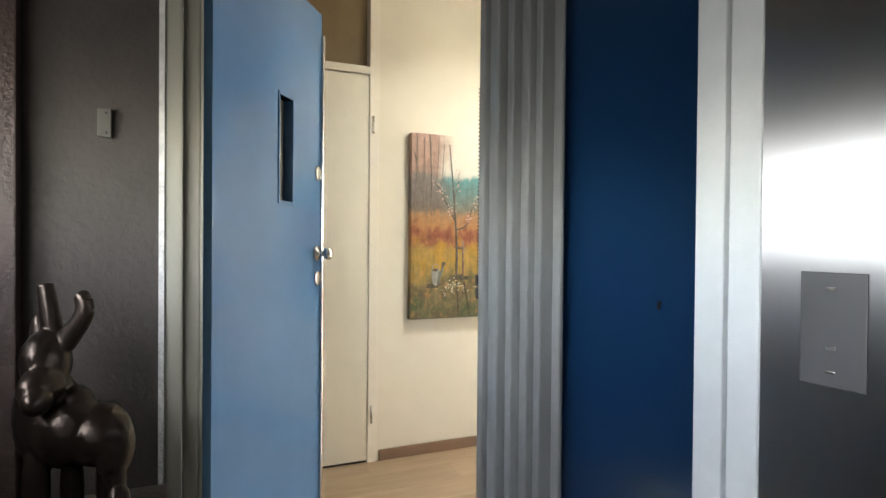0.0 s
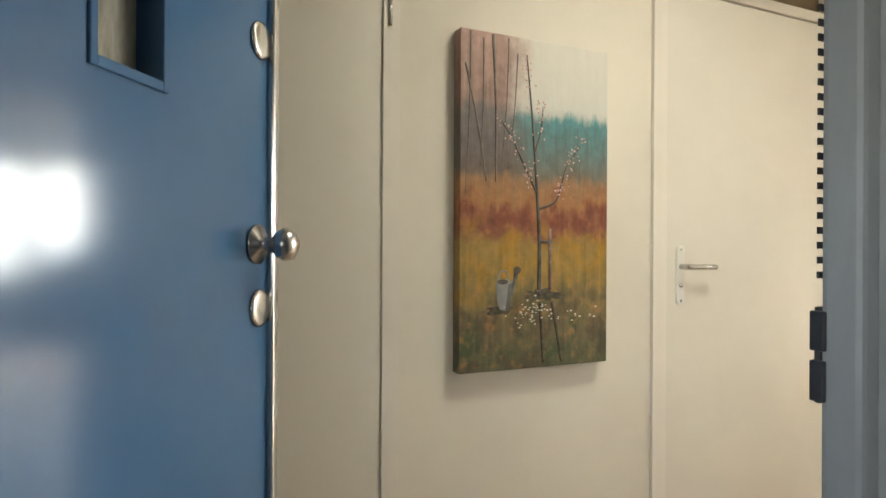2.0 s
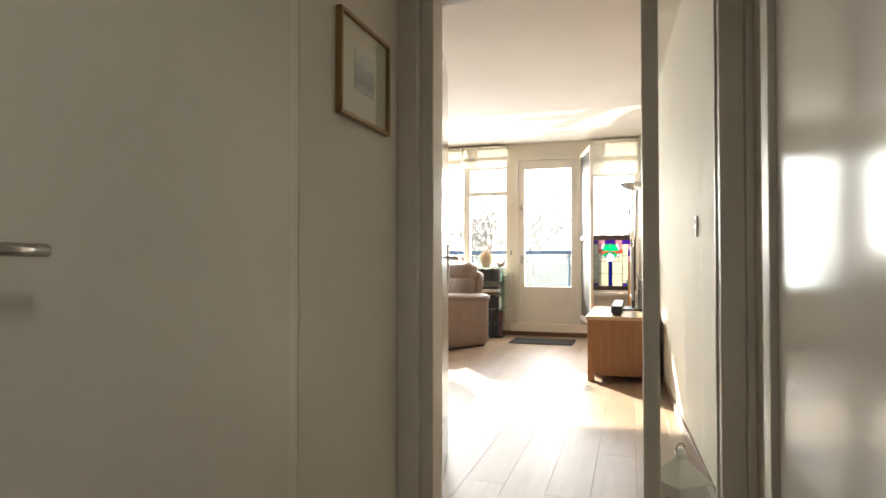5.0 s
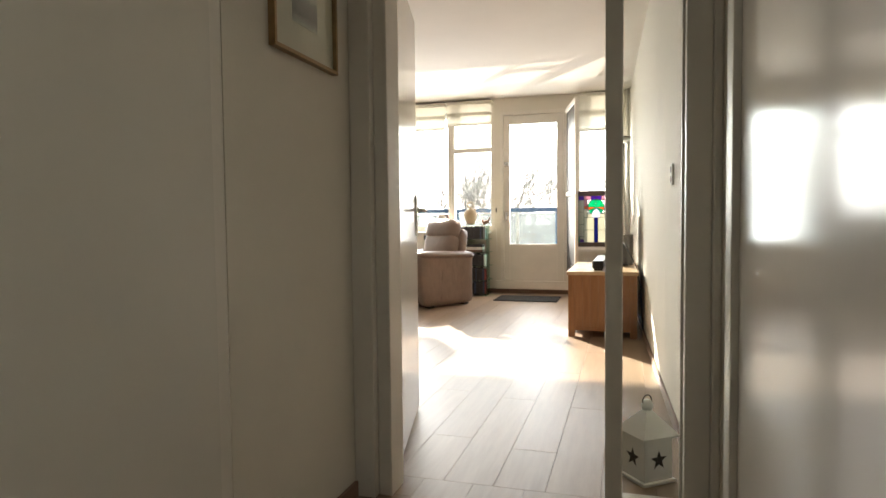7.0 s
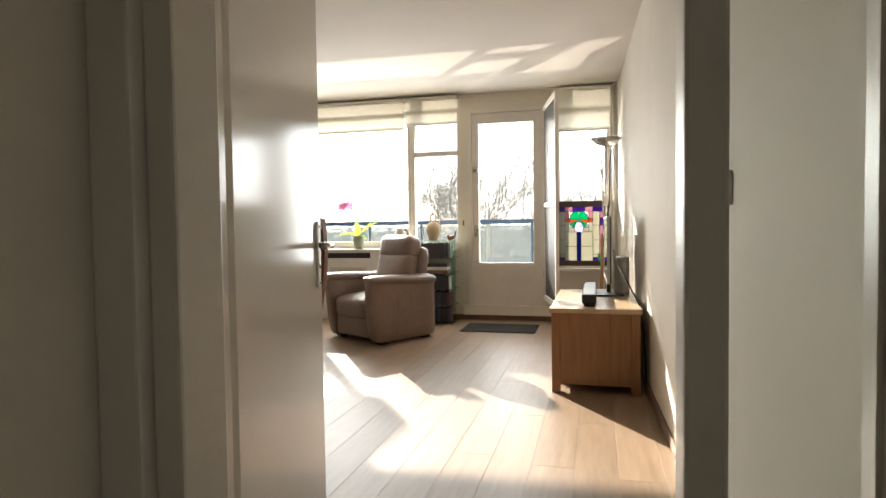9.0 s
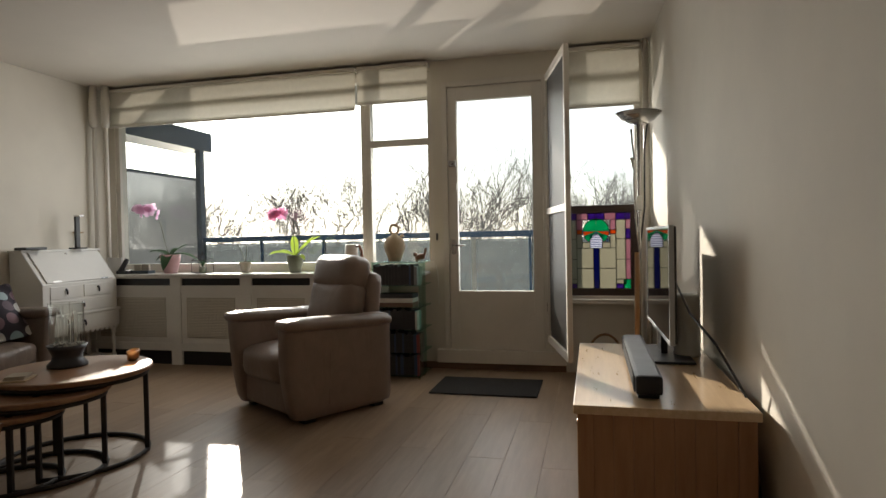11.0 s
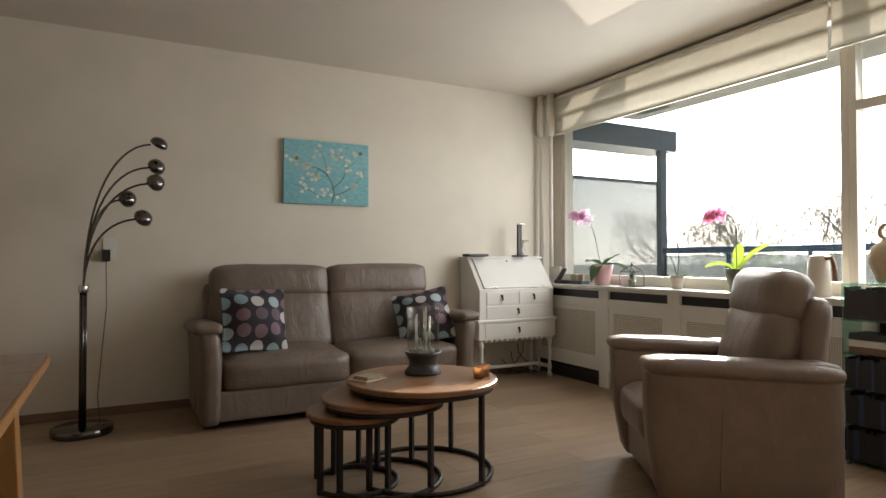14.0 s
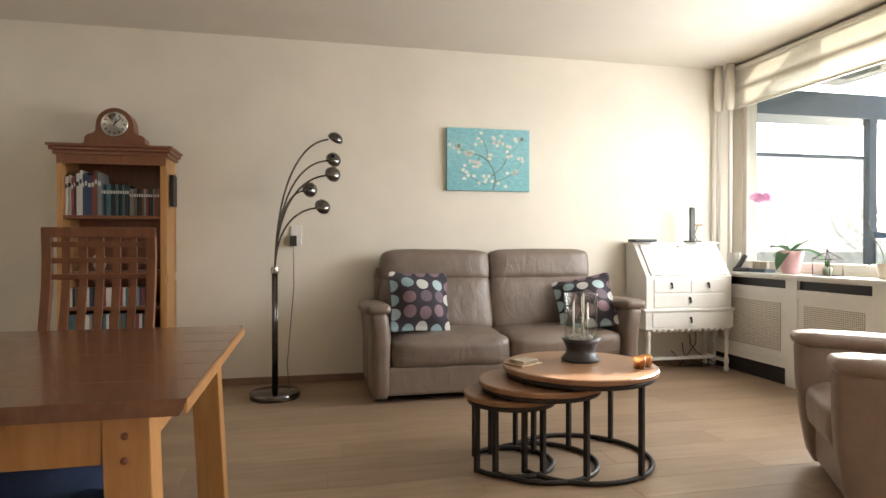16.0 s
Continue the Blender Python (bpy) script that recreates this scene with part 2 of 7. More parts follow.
def box(name, b, material, parent=None, bevel=0.003, label="", m=None):
    bm = bmesh.new()
    add_box(bm, *b, bevel=bevel, m=m)
    return finish(name, bm, material, parent, label)


def boxes(name, bs, material, parent=None, bevel=0.0, label=""):
    bm = bmesh.new()
    for b in bs:
        add_box(bm, *b, bevel=bevel)
    return finish(name, bm, material, parent, label)


def add_lathe(bm, profile, seg=24, centre=(0, 0, 0), m=None):
    """Turns (radius, height) pairs round z."""
    rings = []
    for r, z in profile:
        ring = []
        for i in range(seg):
            a = 2 * math.pi * i / seg
            p = Vector((centre[0] + r * math.cos(a), centre[1] + r * math.sin(a), centre[2] + z))
            ring.append(bm.verts.new(m @ p if m else p))
        rings.append(ring)
    for a, b in zip(rings, rings[1:]):
        for i in range(seg):
            bm.faces.new((a[i], a[(i + 1) % seg], b[(i + 1) % seg], b[i]))
    for ring, flip in ((rings[0], True), (rings[-1], False)):
        bm.faces.new(ring[::-1] if flip else ring)


def lathe(name, profile, material, parent=None, seg=24, centre=(0, 0, 0), label="", m=None, smooth=True):
    bm = bmesh.new()
    add_lathe(bm, profile, seg, centre, m)
    return finish(name, bm, material, parent, label, smooth)


def add_tube(bm, pts, radius, seg=8, taper=None, flat=1.0):
    pts = [Vector(p) for p in pts]
    rings, side = [], None
    for i, p in enumerate(pts):
        d = (pts[min(i + 1, len(pts) - 1)] - pts[max(i - 1, 0)]).normalized()
        if side is None:
            side = d.orthogonal().normalized()
        side = (side - d * side.dot(d)).normalized()
        up = d.cross(side)
        r = radius if taper is None else radius + (taper - radius) * i / (len(pts) - 1)
        rings.append([bm.verts.new(p + r * (math.cos(2 * math.pi * k / seg) * side + flat * math.sin(2 * math.pi * k / seg) * up)) for k in range(seg)])
    for a, b in zip(rings, rings[1:]):
        for k in range(seg):
            bm.faces.new((a[k], a[(k + 1) % seg], b[(k + 1) % seg], b[k]))
    bm.faces.new(rings[0][::-1])
    bm.faces.new(rings[-1])


def tube(name, pts, radius, material, parent=None, seg=8, taper=None, label=""):
    bm = bmesh.new()
    add_tube(bm, pts, radius, seg, taper)
    return finish(name, bm, material, parent, label, True)


def soft(name, size, r, material, parent, loc=(0, 0, 0), rot=(0, 0, 0), puff=0.0, wrinkle=0.003, seed=0.0, n=9, label="", shape=None):
    """An upholstered block: rounded by r, puffed out by puff, lightly creased."""
    bm = bmesh.new()
    bmesh.ops.create_cube(bm, size=2)
    bmesh.ops.subdivide_edges(bm, edges=bm.edges[:], cuts=n, use_grid_fill=True)
    half = Vector(size) / 2
    m = pose(*loc, *rot)
    for v in bm.verts:
        u = v.co.copy()
        grow = [1 + puff * (1 - u[(k + 1) % 3] ** 2) * (1 - u[(k + 2) % 3] ** 2) / (2 * half[k]) * (1 if abs(u[k]) > 0.99 else 0) for k in range(3)]
        p = Vector([u[k] * half[k] for k in range(3)])
        rr = min(r, min(half) * 0.98)
        core = Vector([max(-half[k] + rr, min(half[k] - rr, p[k])) for k in range(3)])
        d = p - core
        if d.length > 1e-6:
            k2 = max(abs(d[0]), abs(d[1]), abs(d[2]))
            p = core + d.normalized() * k2
        p = Vector([p[k] * grow[k] for k in range(3)])
        p += Vector((1, 1, 1)) * 0 + (noise.noise_vector(p * 6 + Vector((seed, seed * 2, 0))) * wrinkle)
        if shape:
            p = shape(p)
        v.co = m @ p
    return finish(name, bm, material, parent, label, True)


# ---- plan ----
H = 2.63                      # ceiling
XL, XR = -6.97, -1.73         # living room, from the sofa wall to the television wall
YB, YW = 2.86, 8.80           # living room, from the hall partition to the windows
XH = -2.82                    # hall wall with the landscape painting
SD0, SD1 = 1.30, 2.31         # opening of the side door in the hall
XD0, XD1 = -1.62, -1.35       # front door wall, hall side and landing side


def wall_x(y):
    """Face of the television wall, which runs slightly out of square."""
    return -1.66 - 0.036 * (y - 3.5)


def slant(ob):
    for v in ob.data.vertices:
        v.co.x += wall_x(v.co.y) - XR
    return ob


def structure(ob, label, category):
    return tagged(ob, label, category, kind="structure")


# walls
structure(boxes("wall_sofa", [(XL - 0.15, XL, YB - 0.12, YW + 0.15, 0, H)], M["wall"]), "plain cream painted wall behind the sofa", "wall")
structure(slant(boxes("wall_television", [(XR, XR + 0.12, YB - 0.1, YW + 0.15, 0, H)], M["wall"])), "cream painted wall beside the television cabinet", "wall")
structure(boxes("wall_back", [(XL, XH - 0.02, YB - 0.12, YB, 0, H)], M["wall"]), "cream painted wall behind the dining table", "wall")
structure(boxes("wall_hall", [
    (XH - 0.12, XH, -1.75, -0.93, 0, H), (XH - 0.12, XH, -0.93, -0.044, 2.50, H), (XH - 0.12, XH, -0.044, 0.90, 0, H),
    (XH - 0.12, XH, 0.90, 1.895, 2.50, H), (XH - 0.12, XH, 1.895, YB - 0.12, 0, H)], M["wall"]), "cream hall wall with two flush doors", "wall")
# unseen panel added so that no sky light leaks under the hall doors
structure(boxes("closet_backing", [(XH - 0.16, XH - 0.122, -1.0, 2.0, 0, H)], M["wall"]), "unseen panel added to stop light behind the hall doors", "wall")
structure(boxes("wall_hall_end", [(XH - 0.12, XD1, -1.90, -1.75, 0, H)], M["wall"]), "plain cream wall at the end of the hall", "wall")
structure(boxes("wall_entrance", [
    (XD0, XD1 - 0.012, -1.75, -1.075, 0, H), (XD0, XD1, -1.04, 1.0, 2.12, H), (XD0, XD1 - 0.03, 0.03, 1.0, 0, 2.12),
    (XD0, XD1, 1.0, SD0, 0, H), (XD0, XD1, SD0, SD1, 2.06, H), (XD0, XD1, SD1, YB, 0, H), (XD0 + 0.06, XD1, SD0, SD1, 0, 2.06)], M["wall"]), "cream wall round the front door", "wall")
ws = [(XL, -6.85, YW, YW + 0.15, 0, H), (-6.85, -4.19, YW, YW + 0.15, 0, 0.86), (-6.85, -3.62, YW, YW + 0.15, 2.55, H),
      (-4.19, -3.62, YW, YW + 0.15, 0, 0.86), (-3.62, -3.53, YW, YW + 0.15, 0, H), (-3.53, -2.64, YW, YW + 0.15, 2.44, H),
      (-3.53, -2.64, YW, YW + 0.15, 0, 0.17), (-2.64, -2.52, YW, YW + 0.15, 0, H), (-2.52, -1.92, YW, YW + 0.15, 0, 0.58),
      (-2.52, -1.92, YW, YW + 0.15, 2.55, H), (-1.92, XR, YW, YW + 0.15, 0, H)]
structure(boxes("wall_window", ws, M["wall"]), "cream window wall with a balcony door", "wall")
structure(boxes("ceiling", [(XL - 0.15, XD1 + 0.3, -1.9, YW + 0.15, H, H + 0.2)], M["ceiling"]), "smooth off-white plaster ceiling", "ceiling")
structure(boxes("floor", [(XL - 0.15, XD0, -1.9, YW + 0.15, -0.25, -0.006)], M["gap"]), "greyed oak laminate floor in long planks", "floor")


# landing outside the front door
structure(boxes("landing_floor", [(XD0, 1.6, -1.9, 0.9, -0.25, -0.004)], M["slab"]), "grey concrete landing floor", "floor")
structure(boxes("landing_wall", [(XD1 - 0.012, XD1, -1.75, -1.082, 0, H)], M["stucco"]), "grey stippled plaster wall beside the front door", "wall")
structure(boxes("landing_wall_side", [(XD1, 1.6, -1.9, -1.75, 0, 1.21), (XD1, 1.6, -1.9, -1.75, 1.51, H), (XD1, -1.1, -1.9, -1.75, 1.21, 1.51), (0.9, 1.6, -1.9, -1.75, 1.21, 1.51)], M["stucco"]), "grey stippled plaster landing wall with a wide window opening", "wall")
structure(boxes("landing_wall_back", [(1.5, 1.65, -1.75, 0.2, 0, H)], M["stucco"]), "plain grey plaster landing wall", "wall")
structure(boxes("landing_niche", [(-0.80, -0.7, 0.2, 1.0, 0, H), (XD1, -0.7, 1.0, 1.1, 0, H)], M["stucco"]), "grey plaster niche beside the front door", "wall")
structure(boxes("landing_pillar", [(XD1, XD1 + 0.05, -1.75, -1.35, 0, H)], mat("dark brown brick paint", (0.035, 0.02, 0.015), 0.7, var=0.2, scale=10, bump=0.4), bevel=0.004), "dark brown painted pillar on the landing", "pillar")
structure(boxes("landing_ceiling", [(XD1 + 0.3, 1.65, -1.9, 0.9, H, H + 0.2)], M["ceiling"]), "off-white landing ceiling", "ceiling")
structure(boxes("landing_panel", [(-0.645, 1.5, 0.05, 0.2, 0, H)], M["alu"]), "brushed aluminium wall cladding on the landing", "wall panel")
structure(boxes("landing_corner_post", [(-0.80, -0.722, 0.03, 0.2, 0, H), (-0.722, -0.645, 0.045, 0.2, 0, H)], M["post"], bevel=0.004), "off-white painted corner post", "post")
structure(boxes("plaster_edge", [(XD1 - 0.03, XD1 + 0.004, -1.082, -1.070, 0, 2.15)], M["whiteedge"]), "chipped white edge of the plaster", "trim")


def jamb(side, steps, paint):
    o = thing("door_frame_" + side, None, "grey painted stepped door frame of the entrance", "door frame", kind="structure")
    for x0, x1, y0, y1 in steps:
        box("frame_strip", (x0, x1, y0, y1, 0, 2.12), paint, o, 0.006 if x1 - x0 > 0.02 else 0.002)
    return o


LATCH = [(-1.561, -1.525, -0.123), (-1.525, -1.512, -0.103), (-1.512, -1.460, -0.108), (-1.460, -1.450, -0.074), (-1.450, -1.415, -0.083), (-1.415, -1.371, -0.052), (-1.371, -1.337, -0.028), (-1.337, -1.295, 0.016)]
jamb("latch", [(x0, x1, y, 0.03) for x0, x1, y in LATCH], M["frame"])
jamb("hinge", [(-1.44, -1.352, -1.070, -1.030), (-1.47, -1.378, -1.030, -0.990), (-1.50, -1.374, -0.990, -0.984), (-1.66, -1.50, -1.06, -0.992)], M["framebeige"])
structure(box("side_panel", (-1.375, -1.352, 0.032, 0.99, 0.02, 2.12), M["bluedark"]), "deep blue glossy panel beside the front door", "panel")
structure(box("panel_keyhole", (-1.353, -1.348, 0.46, 0.475, 0.93, 0.96), M["black"]), "small dark keyhole plate", "keyhole")

# front door, standing open into the hall
fd = thing("door_front", Matrix.Translation((-1.588, -0.948, 0)) @ Matrix.Rotation(math.atan2(0.581, -0.814), 4, "Z"), "glossy blue front door standing open", "door", kind="structure")
L = 0.795
bm = bmesh.new()
for b in [(0, 0.415, 0, 0.045, 0.02, 2.07), (0.52, L, 0, 0.045, 0.02, 2.07), (0.415, 0.52, 0, 0.045, 0.02, 1.295), (0.415, 0.52, 0, 0.045, 1.66, 2.07)]:
    add_box(bm, *b)
part("door_leaf", bm, M["blue"], fd)

# doors on the hall wall
def flush_door(name, y0, y1, hinge_y, material, label):
    d = thing(name, None, label, "door", kind="structure")
    box("door_leaf", (XH - 0.035, XH + 0.006, y0, y1, 0.012, 2.015), material, d, 0.0012)
    for a in (y0 - 0.02, y1 - 0.01):
        box("door_stop", (XH - 0.058, XH - 0.037, a, a + 0.03, 0, 2.02), M["trim"], d, 0)
    for a, b, proud in ((y0 - 0.062, y0 - 0.001, 0.014), (y1 - 0.004, y1 + 0.045, 0.014 if y1 < 0 else 0.003)):
        box("door_frame", (XH - 0.06, XH + proud, a, b, 0, 2.5), M["trim"], d, 0.0015)
    box("door_frame", (XH - 0.06, XH + 0.014, y0 - 0.003, y1 + 0.003, 2.02, 2.06), M["trim"], d, 0.003)
    # shade of the recess is part of the panel's brown
    box("transom_panel", (XH - 0.07, XH - 0.045, y0 - 0.003, y1 + 0.003, 2.06, 2.5), M["transom"], d, 0, "shaded brown transom panel")
    for z in (0.25, 1.76):
        lathe("hinge", [(0.007, -0.045), (0.007, 0.045)], M["steel"], d, 8, (XH + 0.014, hinge_y, z), "small steel hinge")
    return d


flush_door("door_closet", -0.87, -0.09, -0.075, M["satin"], "cream flush closet door, closed")
door2 = flush_door("door_bedroom", 0.946, 1.843, 1.853, M["satin"], "cream flush inner door, closed")

# glazed partition between hall and living room
pt = thing("door_partition", None, "white painted frame with sidelight and transom panes", "door frame", kind="structure")
F0, F1 = 2.62, 2.74
for b in [(XH, -2.742, F0 - 0.03, F1, 0, H), (-2.742, -2.69, F0, F1, 0, 2.015), (-1.957, -1.903, F0 + 0.015, F1 - 0.015, 0, 2.015), (-1.72, -1.645, F0, F1, 0, H), (-1.645, XD0, F0 - 0.02, F1, 0, H), (-2.742, -1.72, F0 + 0.01, F1, 2.015, 2.075), (-1.903, -1.72, F0 + 0.01, F1, 0, 0.06), (-2.742, -1.72, F0 + 0.01, F1, 2.55, H)]:
    box("frame_post", b, M["trim"], pt, 0.006)
box("glazing_bead", (-1.728, -1.72, F0 + 0.052, F0 + 0.07, 0.06, 2.015), M["trim"], pt, 0.001)
box("pane", (-1.903, -1.72, F0 + 0.06, F0 + 0.066, 0.06, 2.015), M["pane"], pt, 0)
box("pane", (-2.742, -1.72, F0 + 0.06, F0 + 0.066, 2.075, 2.55), M["pane"], pt, 0)
structure(box("partition_return", (XH - 0.02, -2.745, F1 + 0.001, 2.86, 0, H), M["wall"], None, 0.003), "cream wall end beside the living room door", "wall")

LD = 0.87
ld = thing("door_living", Matrix.Translation((-2.755, 2.79, 0)) @ Matrix.Rotation(math.atan2(0.972, -0.235), 4, "Z"), "glossy white flush door standing open into the living room", "door", kind="structure")
box("door_leaf", (0, LD, -0.02, 0.02, 0.012, 2.01), M["gloss"], ld, 0.003)

rd = thing("door_side", None, "glossy white flush door, closed", "door", kind="structure")
box("door_leaf", (XD0 - 0.004, XD0 + 0.04, SD0 + 0.02, SD1 - 0.02, 0.012, 2.04), M["gloss"], rd, 0.003)
for a, b in ((SD0 - 0.06, SD0 + 0.017), (SD1 - 0.017, SD1 + 0.075)):
    box("door_frame", (XD0 - 0.022, XD0 + 0.05, a, b, 0, 2.10), M["trim"], rd, 0.004)

# windows
def window(name, x0, x1, z0, z1, label, transom=None, f=0.045):
    w = thing(name, None, label, "window", kind="structure")
    y0, y1 = YW + 0.01, YW + 0.09
    for b in [(x0, x1, y0, y1, z0, z0 + 0.06), (x0, x1, y0, y1, z1 - 0.05, z1), (x0, x0 + f, y0, y1, z0 + 0.06, z1 - 0.05), (x1 - f, x1, y0, y1, z0 + 0.06, z1 - 0.05)]:
        box("window_frame", b, M["trim"], w, 0.004)
    if transom:
        box("transom_bar", (x0 + f, x1 - f, y0, y1, transom - 0.03, transom + 0.03), M["trim"], w, 0.004)
    for a, b in ([(z0 + 0.06, transom - 0.03), (transom + 0.03, z1 - 0.05)] if transom else [(z0 + 0.06, z1 - 0.05)]):
        p = box("pane", (x0 + f, x1 - f, y0 + 0.03, y0 + 0.036, a, b), M["pane"], w, 0)
        p.visible_shadow = False
    return w


window("window_1", -6.85, -4.23, 0.86, 2.55, "wide fixed window in a white frame")
window("window_2", -4.23, -3.62, 0.86, 2.55, "narrow white window with a transom light", 1.955)
window("window_3", -2.52, -1.92, 0.58, 2.55, "white side window behind the stained glass")
bd = thing("door_balcony", None, "white balcony door with a tall pane, closed", "door", kind="structure")
for b in [(-3.53, -3.485, YW - 0.03, YW + 0.09, 0.17, 2.44), (-2.685, -2.64, YW - 0.03, YW + 0.09, 0.17, 2.44), (-3.485, -2.685, YW - 0.03, YW + 0.09, 2.395, 2.44)]:
    box("door_frame", b, M["trim"], bd, 0.004)
for b in [(-3.482, -3.405, 0.172, 2.39), (-2.772, -2.688, 0.172, 2.39), (-3.405, -2.772, 2.278, 2.39), (-3.405, -2.772, 0.172, 0.665)]:
    box("door_rail", (b[0], b[1], YW - 0.012, YW + 0.04, b[2], b[3]), M["trim"], bd, 0.003)
pn = box("pane", (-3.405, -2.772, YW + 0.01, YW + 0.016, 0.665, 2.278), M["pane"], bd, 0)
pn.visible_shadow = False
box("deadlock", (-3.475, -3.415, YW - 0.03, YW - 0.012, 1.72, 1.77), M["steel"], bd, 0.004, "small steel deadlock")
lathe("lock_knob", [(0.012, 0), (0.012, 0.012), (0.004, 0.014)], M["steel"], bd, 12, m=Matrix.Translation((-3.445, YW - 0.03, 1.745)) @ Matrix.Rotation(radians(90), 4, "X"))
box("threshold", (-3.60, -2.52, YW - 0.06, YW, 0.06, 0.17), M["trim"], bd, 0.006)


# ground, canal and balcony
structure(boxes("ground", [(-900, 900, 9.2, 1500, -10.2, -10.0)], M["ground"]), "winter grass ground far below the balcony", "ground")
structure(boxes("canal", [(-300, 300, 24, 46, -9.995, -9.95)], M["water"]), "still canal water below the trees", "water")
structure(boxes("balcony_floor", [(-7.6, -1.2, YW + 0.15, 10.5, -0.25, -0.03)], M["slab"]), "grey concrete balcony floor", "balcony")
structure(boxes("balcony_overhang", [(-7.3, -1.2, YW + 0.15, 10.3, 2.66, 2.84)], M["slab"]), "pale concrete slab of the balcony above", "balcony slab")
rl = thing("balustrade", None, "blue balcony rail with frosted glass panels", "balustrade")
box("handrail", (-6.95, -1.3, 10.27, 10.34, 1.12, 1.185), M["railblue"], rl, 0.008)
for k in range(7):
    box("glass_panel", (-6.93 + k * 0.80, -6.93 + k * 0.80 + 0.77, 10.30, 10.31, 0.05, 1.10), M["frosted"], rl, 0)
for k in range(8):
    box("baluster", (-6.96 + k * 0.80, -6.935 + k * 0.80, 10.285, 10.325, -0.03, 1.12), M["railblue"], rl, 0.002)
box("post", (-3.58, -3.53, 10.24, 10.268, -0.03, 1.12), M["post"], rl, 0.004, "pale upright post of the balustrade")
bt = thing("balcony_partition", None, "grey balcony partition with a slate blue beam", "partition")
box("panel", (-7.01, -6.99, YW + 0.15, 10.25, -0.03, 1.88), M["smoked"], bt, 0)
box("top_bar", (-7.02, -6.98, YW + 0.15, 10.25, 1.88, 1.91), M["beam"], bt)
box("beam", (-7.3, -6.93, YW + 0.15, 10.5, 2.25, 2.48), M["beam"], bt)
box("post", (-7.0, -6.93, 10.25, 10.34, -0.03, 2.25), M["beam"], bt)



# ---- furniture ----
def add_strip(bm, profile, x0, x1, thick):
    """A slat that follows a bent (y, z) line, thick front to back, from x0 to x1."""
    rows = []
    for i, (y, z) in enumerate(profile):
        rows.append([bm.verts.new((x, y + d, z)) for x, d in ((x0, -thick / 2), (x1, -thick / 2), (x1, thick / 2), (x0, thick / 2))])
    for a, b in zip(rows, rows[1:]):
        for k in range(4):
            bm.faces.new((a[k], a[(k + 1) % 4], b[(k + 1) % 4], b[k]))
    bm.faces.new(rows[0][::-1])
    bm.faces.new(rows[-1])


def upholstered(name, m, width, depth, seats, leather, label, category, arm=0.13, top=1.0):
    """Sofa or armchair; its front looks along -y."""
    s = thing(name, m, label, category)
    hw, hd = width / 2, depth / 2
    inner = width - 2 * arm
    box("base", (-hw + 0.05, hw - 0.05, -hd + (0.07 if seats == 1 else 0.045), hd - 0.06, 0.05, 0.24), leather, s, 0.02)
    for x in (-hw + 0.07, hw - 0.07):
        for y in (-hd + 0.17, hd - 0.12):
            box("foot", (x - 0.04, x + 0.04, y - 0.04, y + 0.04, 0, 0.07), M["black"], s, 0.004)
    for side in (-1, 1):
        def lean(p, side=side):
            z = p.z + 0.31
            p.x += side * 0.035 * max(0, (z - 0.35) / 0.3) ** 2
            p.y += -0.03 * max(0, z - 0.35)
            if p.y < 0:
                p.y += (0.055 if seats == 1 else 0.035) * max(0, 1 - z / 0.42) ** 1.6 * min(1, -p.y / 0.35)
            return p
        a = soft("arm", (arm, depth - 0.02, 0.61), 0.05, leather, s, (side * (hw - arm / 2), -0.005, 0.325), puff=0.01, seed=side * 3.1, shape=lean)
        soft("arm_pad", (arm + 0.04, depth - 0.02, 0.075), 0.036, leather, a, (side * (hw - arm / 2 + 0.02), -0.02, 0.595 if seats == 1 else 0.615), (-2.5, 0, 0), 0.012, seed=side * 5.3)
        tube("seam", [(side * (hw + 0.004), -0.12 + 0.02 * k / 4, 0.10 + 0.46 * k / 4) for k in range(5)], 0.003, leather, a, 5)
    w = inner / seats
    for k in range(seats):
        x = -inner / 2 + w * (k + 0.5)
        c = soft("seat_cushion", (w - 0.008, depth - 0.20, 0.21), 0.055, leather, s, (x, -0.075, 0.335), (2, 0, 0), 0.035, 0.010, seed=k * 2.7 + 1)
        tube("seam", [(x - w / 2 + 0.03 + (w - 0.06) * i / 8, -hd + 0.022, 0.30 + 0.004 * math.sin(i)) for i in range(9)], 0.003, leather, c, 5)
        b = soft("back_cushion", (w - 0.01, 0.17, 0.46), 0.06, leather, s, (x, hd - 0.215, 0.605), (-13, 0, 0), 0.05, 0.013, seed=k * 3.3 + 5)
        for i in range(4):
            tube("crease", [(x - 0.12 + 0.07 * i + 0.006 * math.sin(3 * j + i), hd - 0.318 + 0.014 * j, 0.50 + 0.06 * j) for j in range(5)], 0.004, leather, b, 5)
        soft("headrest", (w - 0.014, 0.19, 0.245), 0.07 if seats == 1 else 0.05, leather, s, (x, hd - 0.150, top - 0.12), (-10, 0, 0), 0.03, 0.006, seed=k * 4.1 + 9)
    soft("back_panel", (inner + 0.08, 0.13, top - 0.28), 0.05, leather, s, (0, hd - 0.10, (top - 0.28) / 2 + 0.17), (-8, 0, 0), 0.012, seed=4)
    return s


upholstered("sofa", Matrix.Translation((-6.545, 6.44, 0)) @ Matrix.Rotation(radians(90), 4, "Z"), 1.94, 0.80, 2, M["leather"], "two-seat taupe leather sofa with high headrests", "sofa", top=1.01)
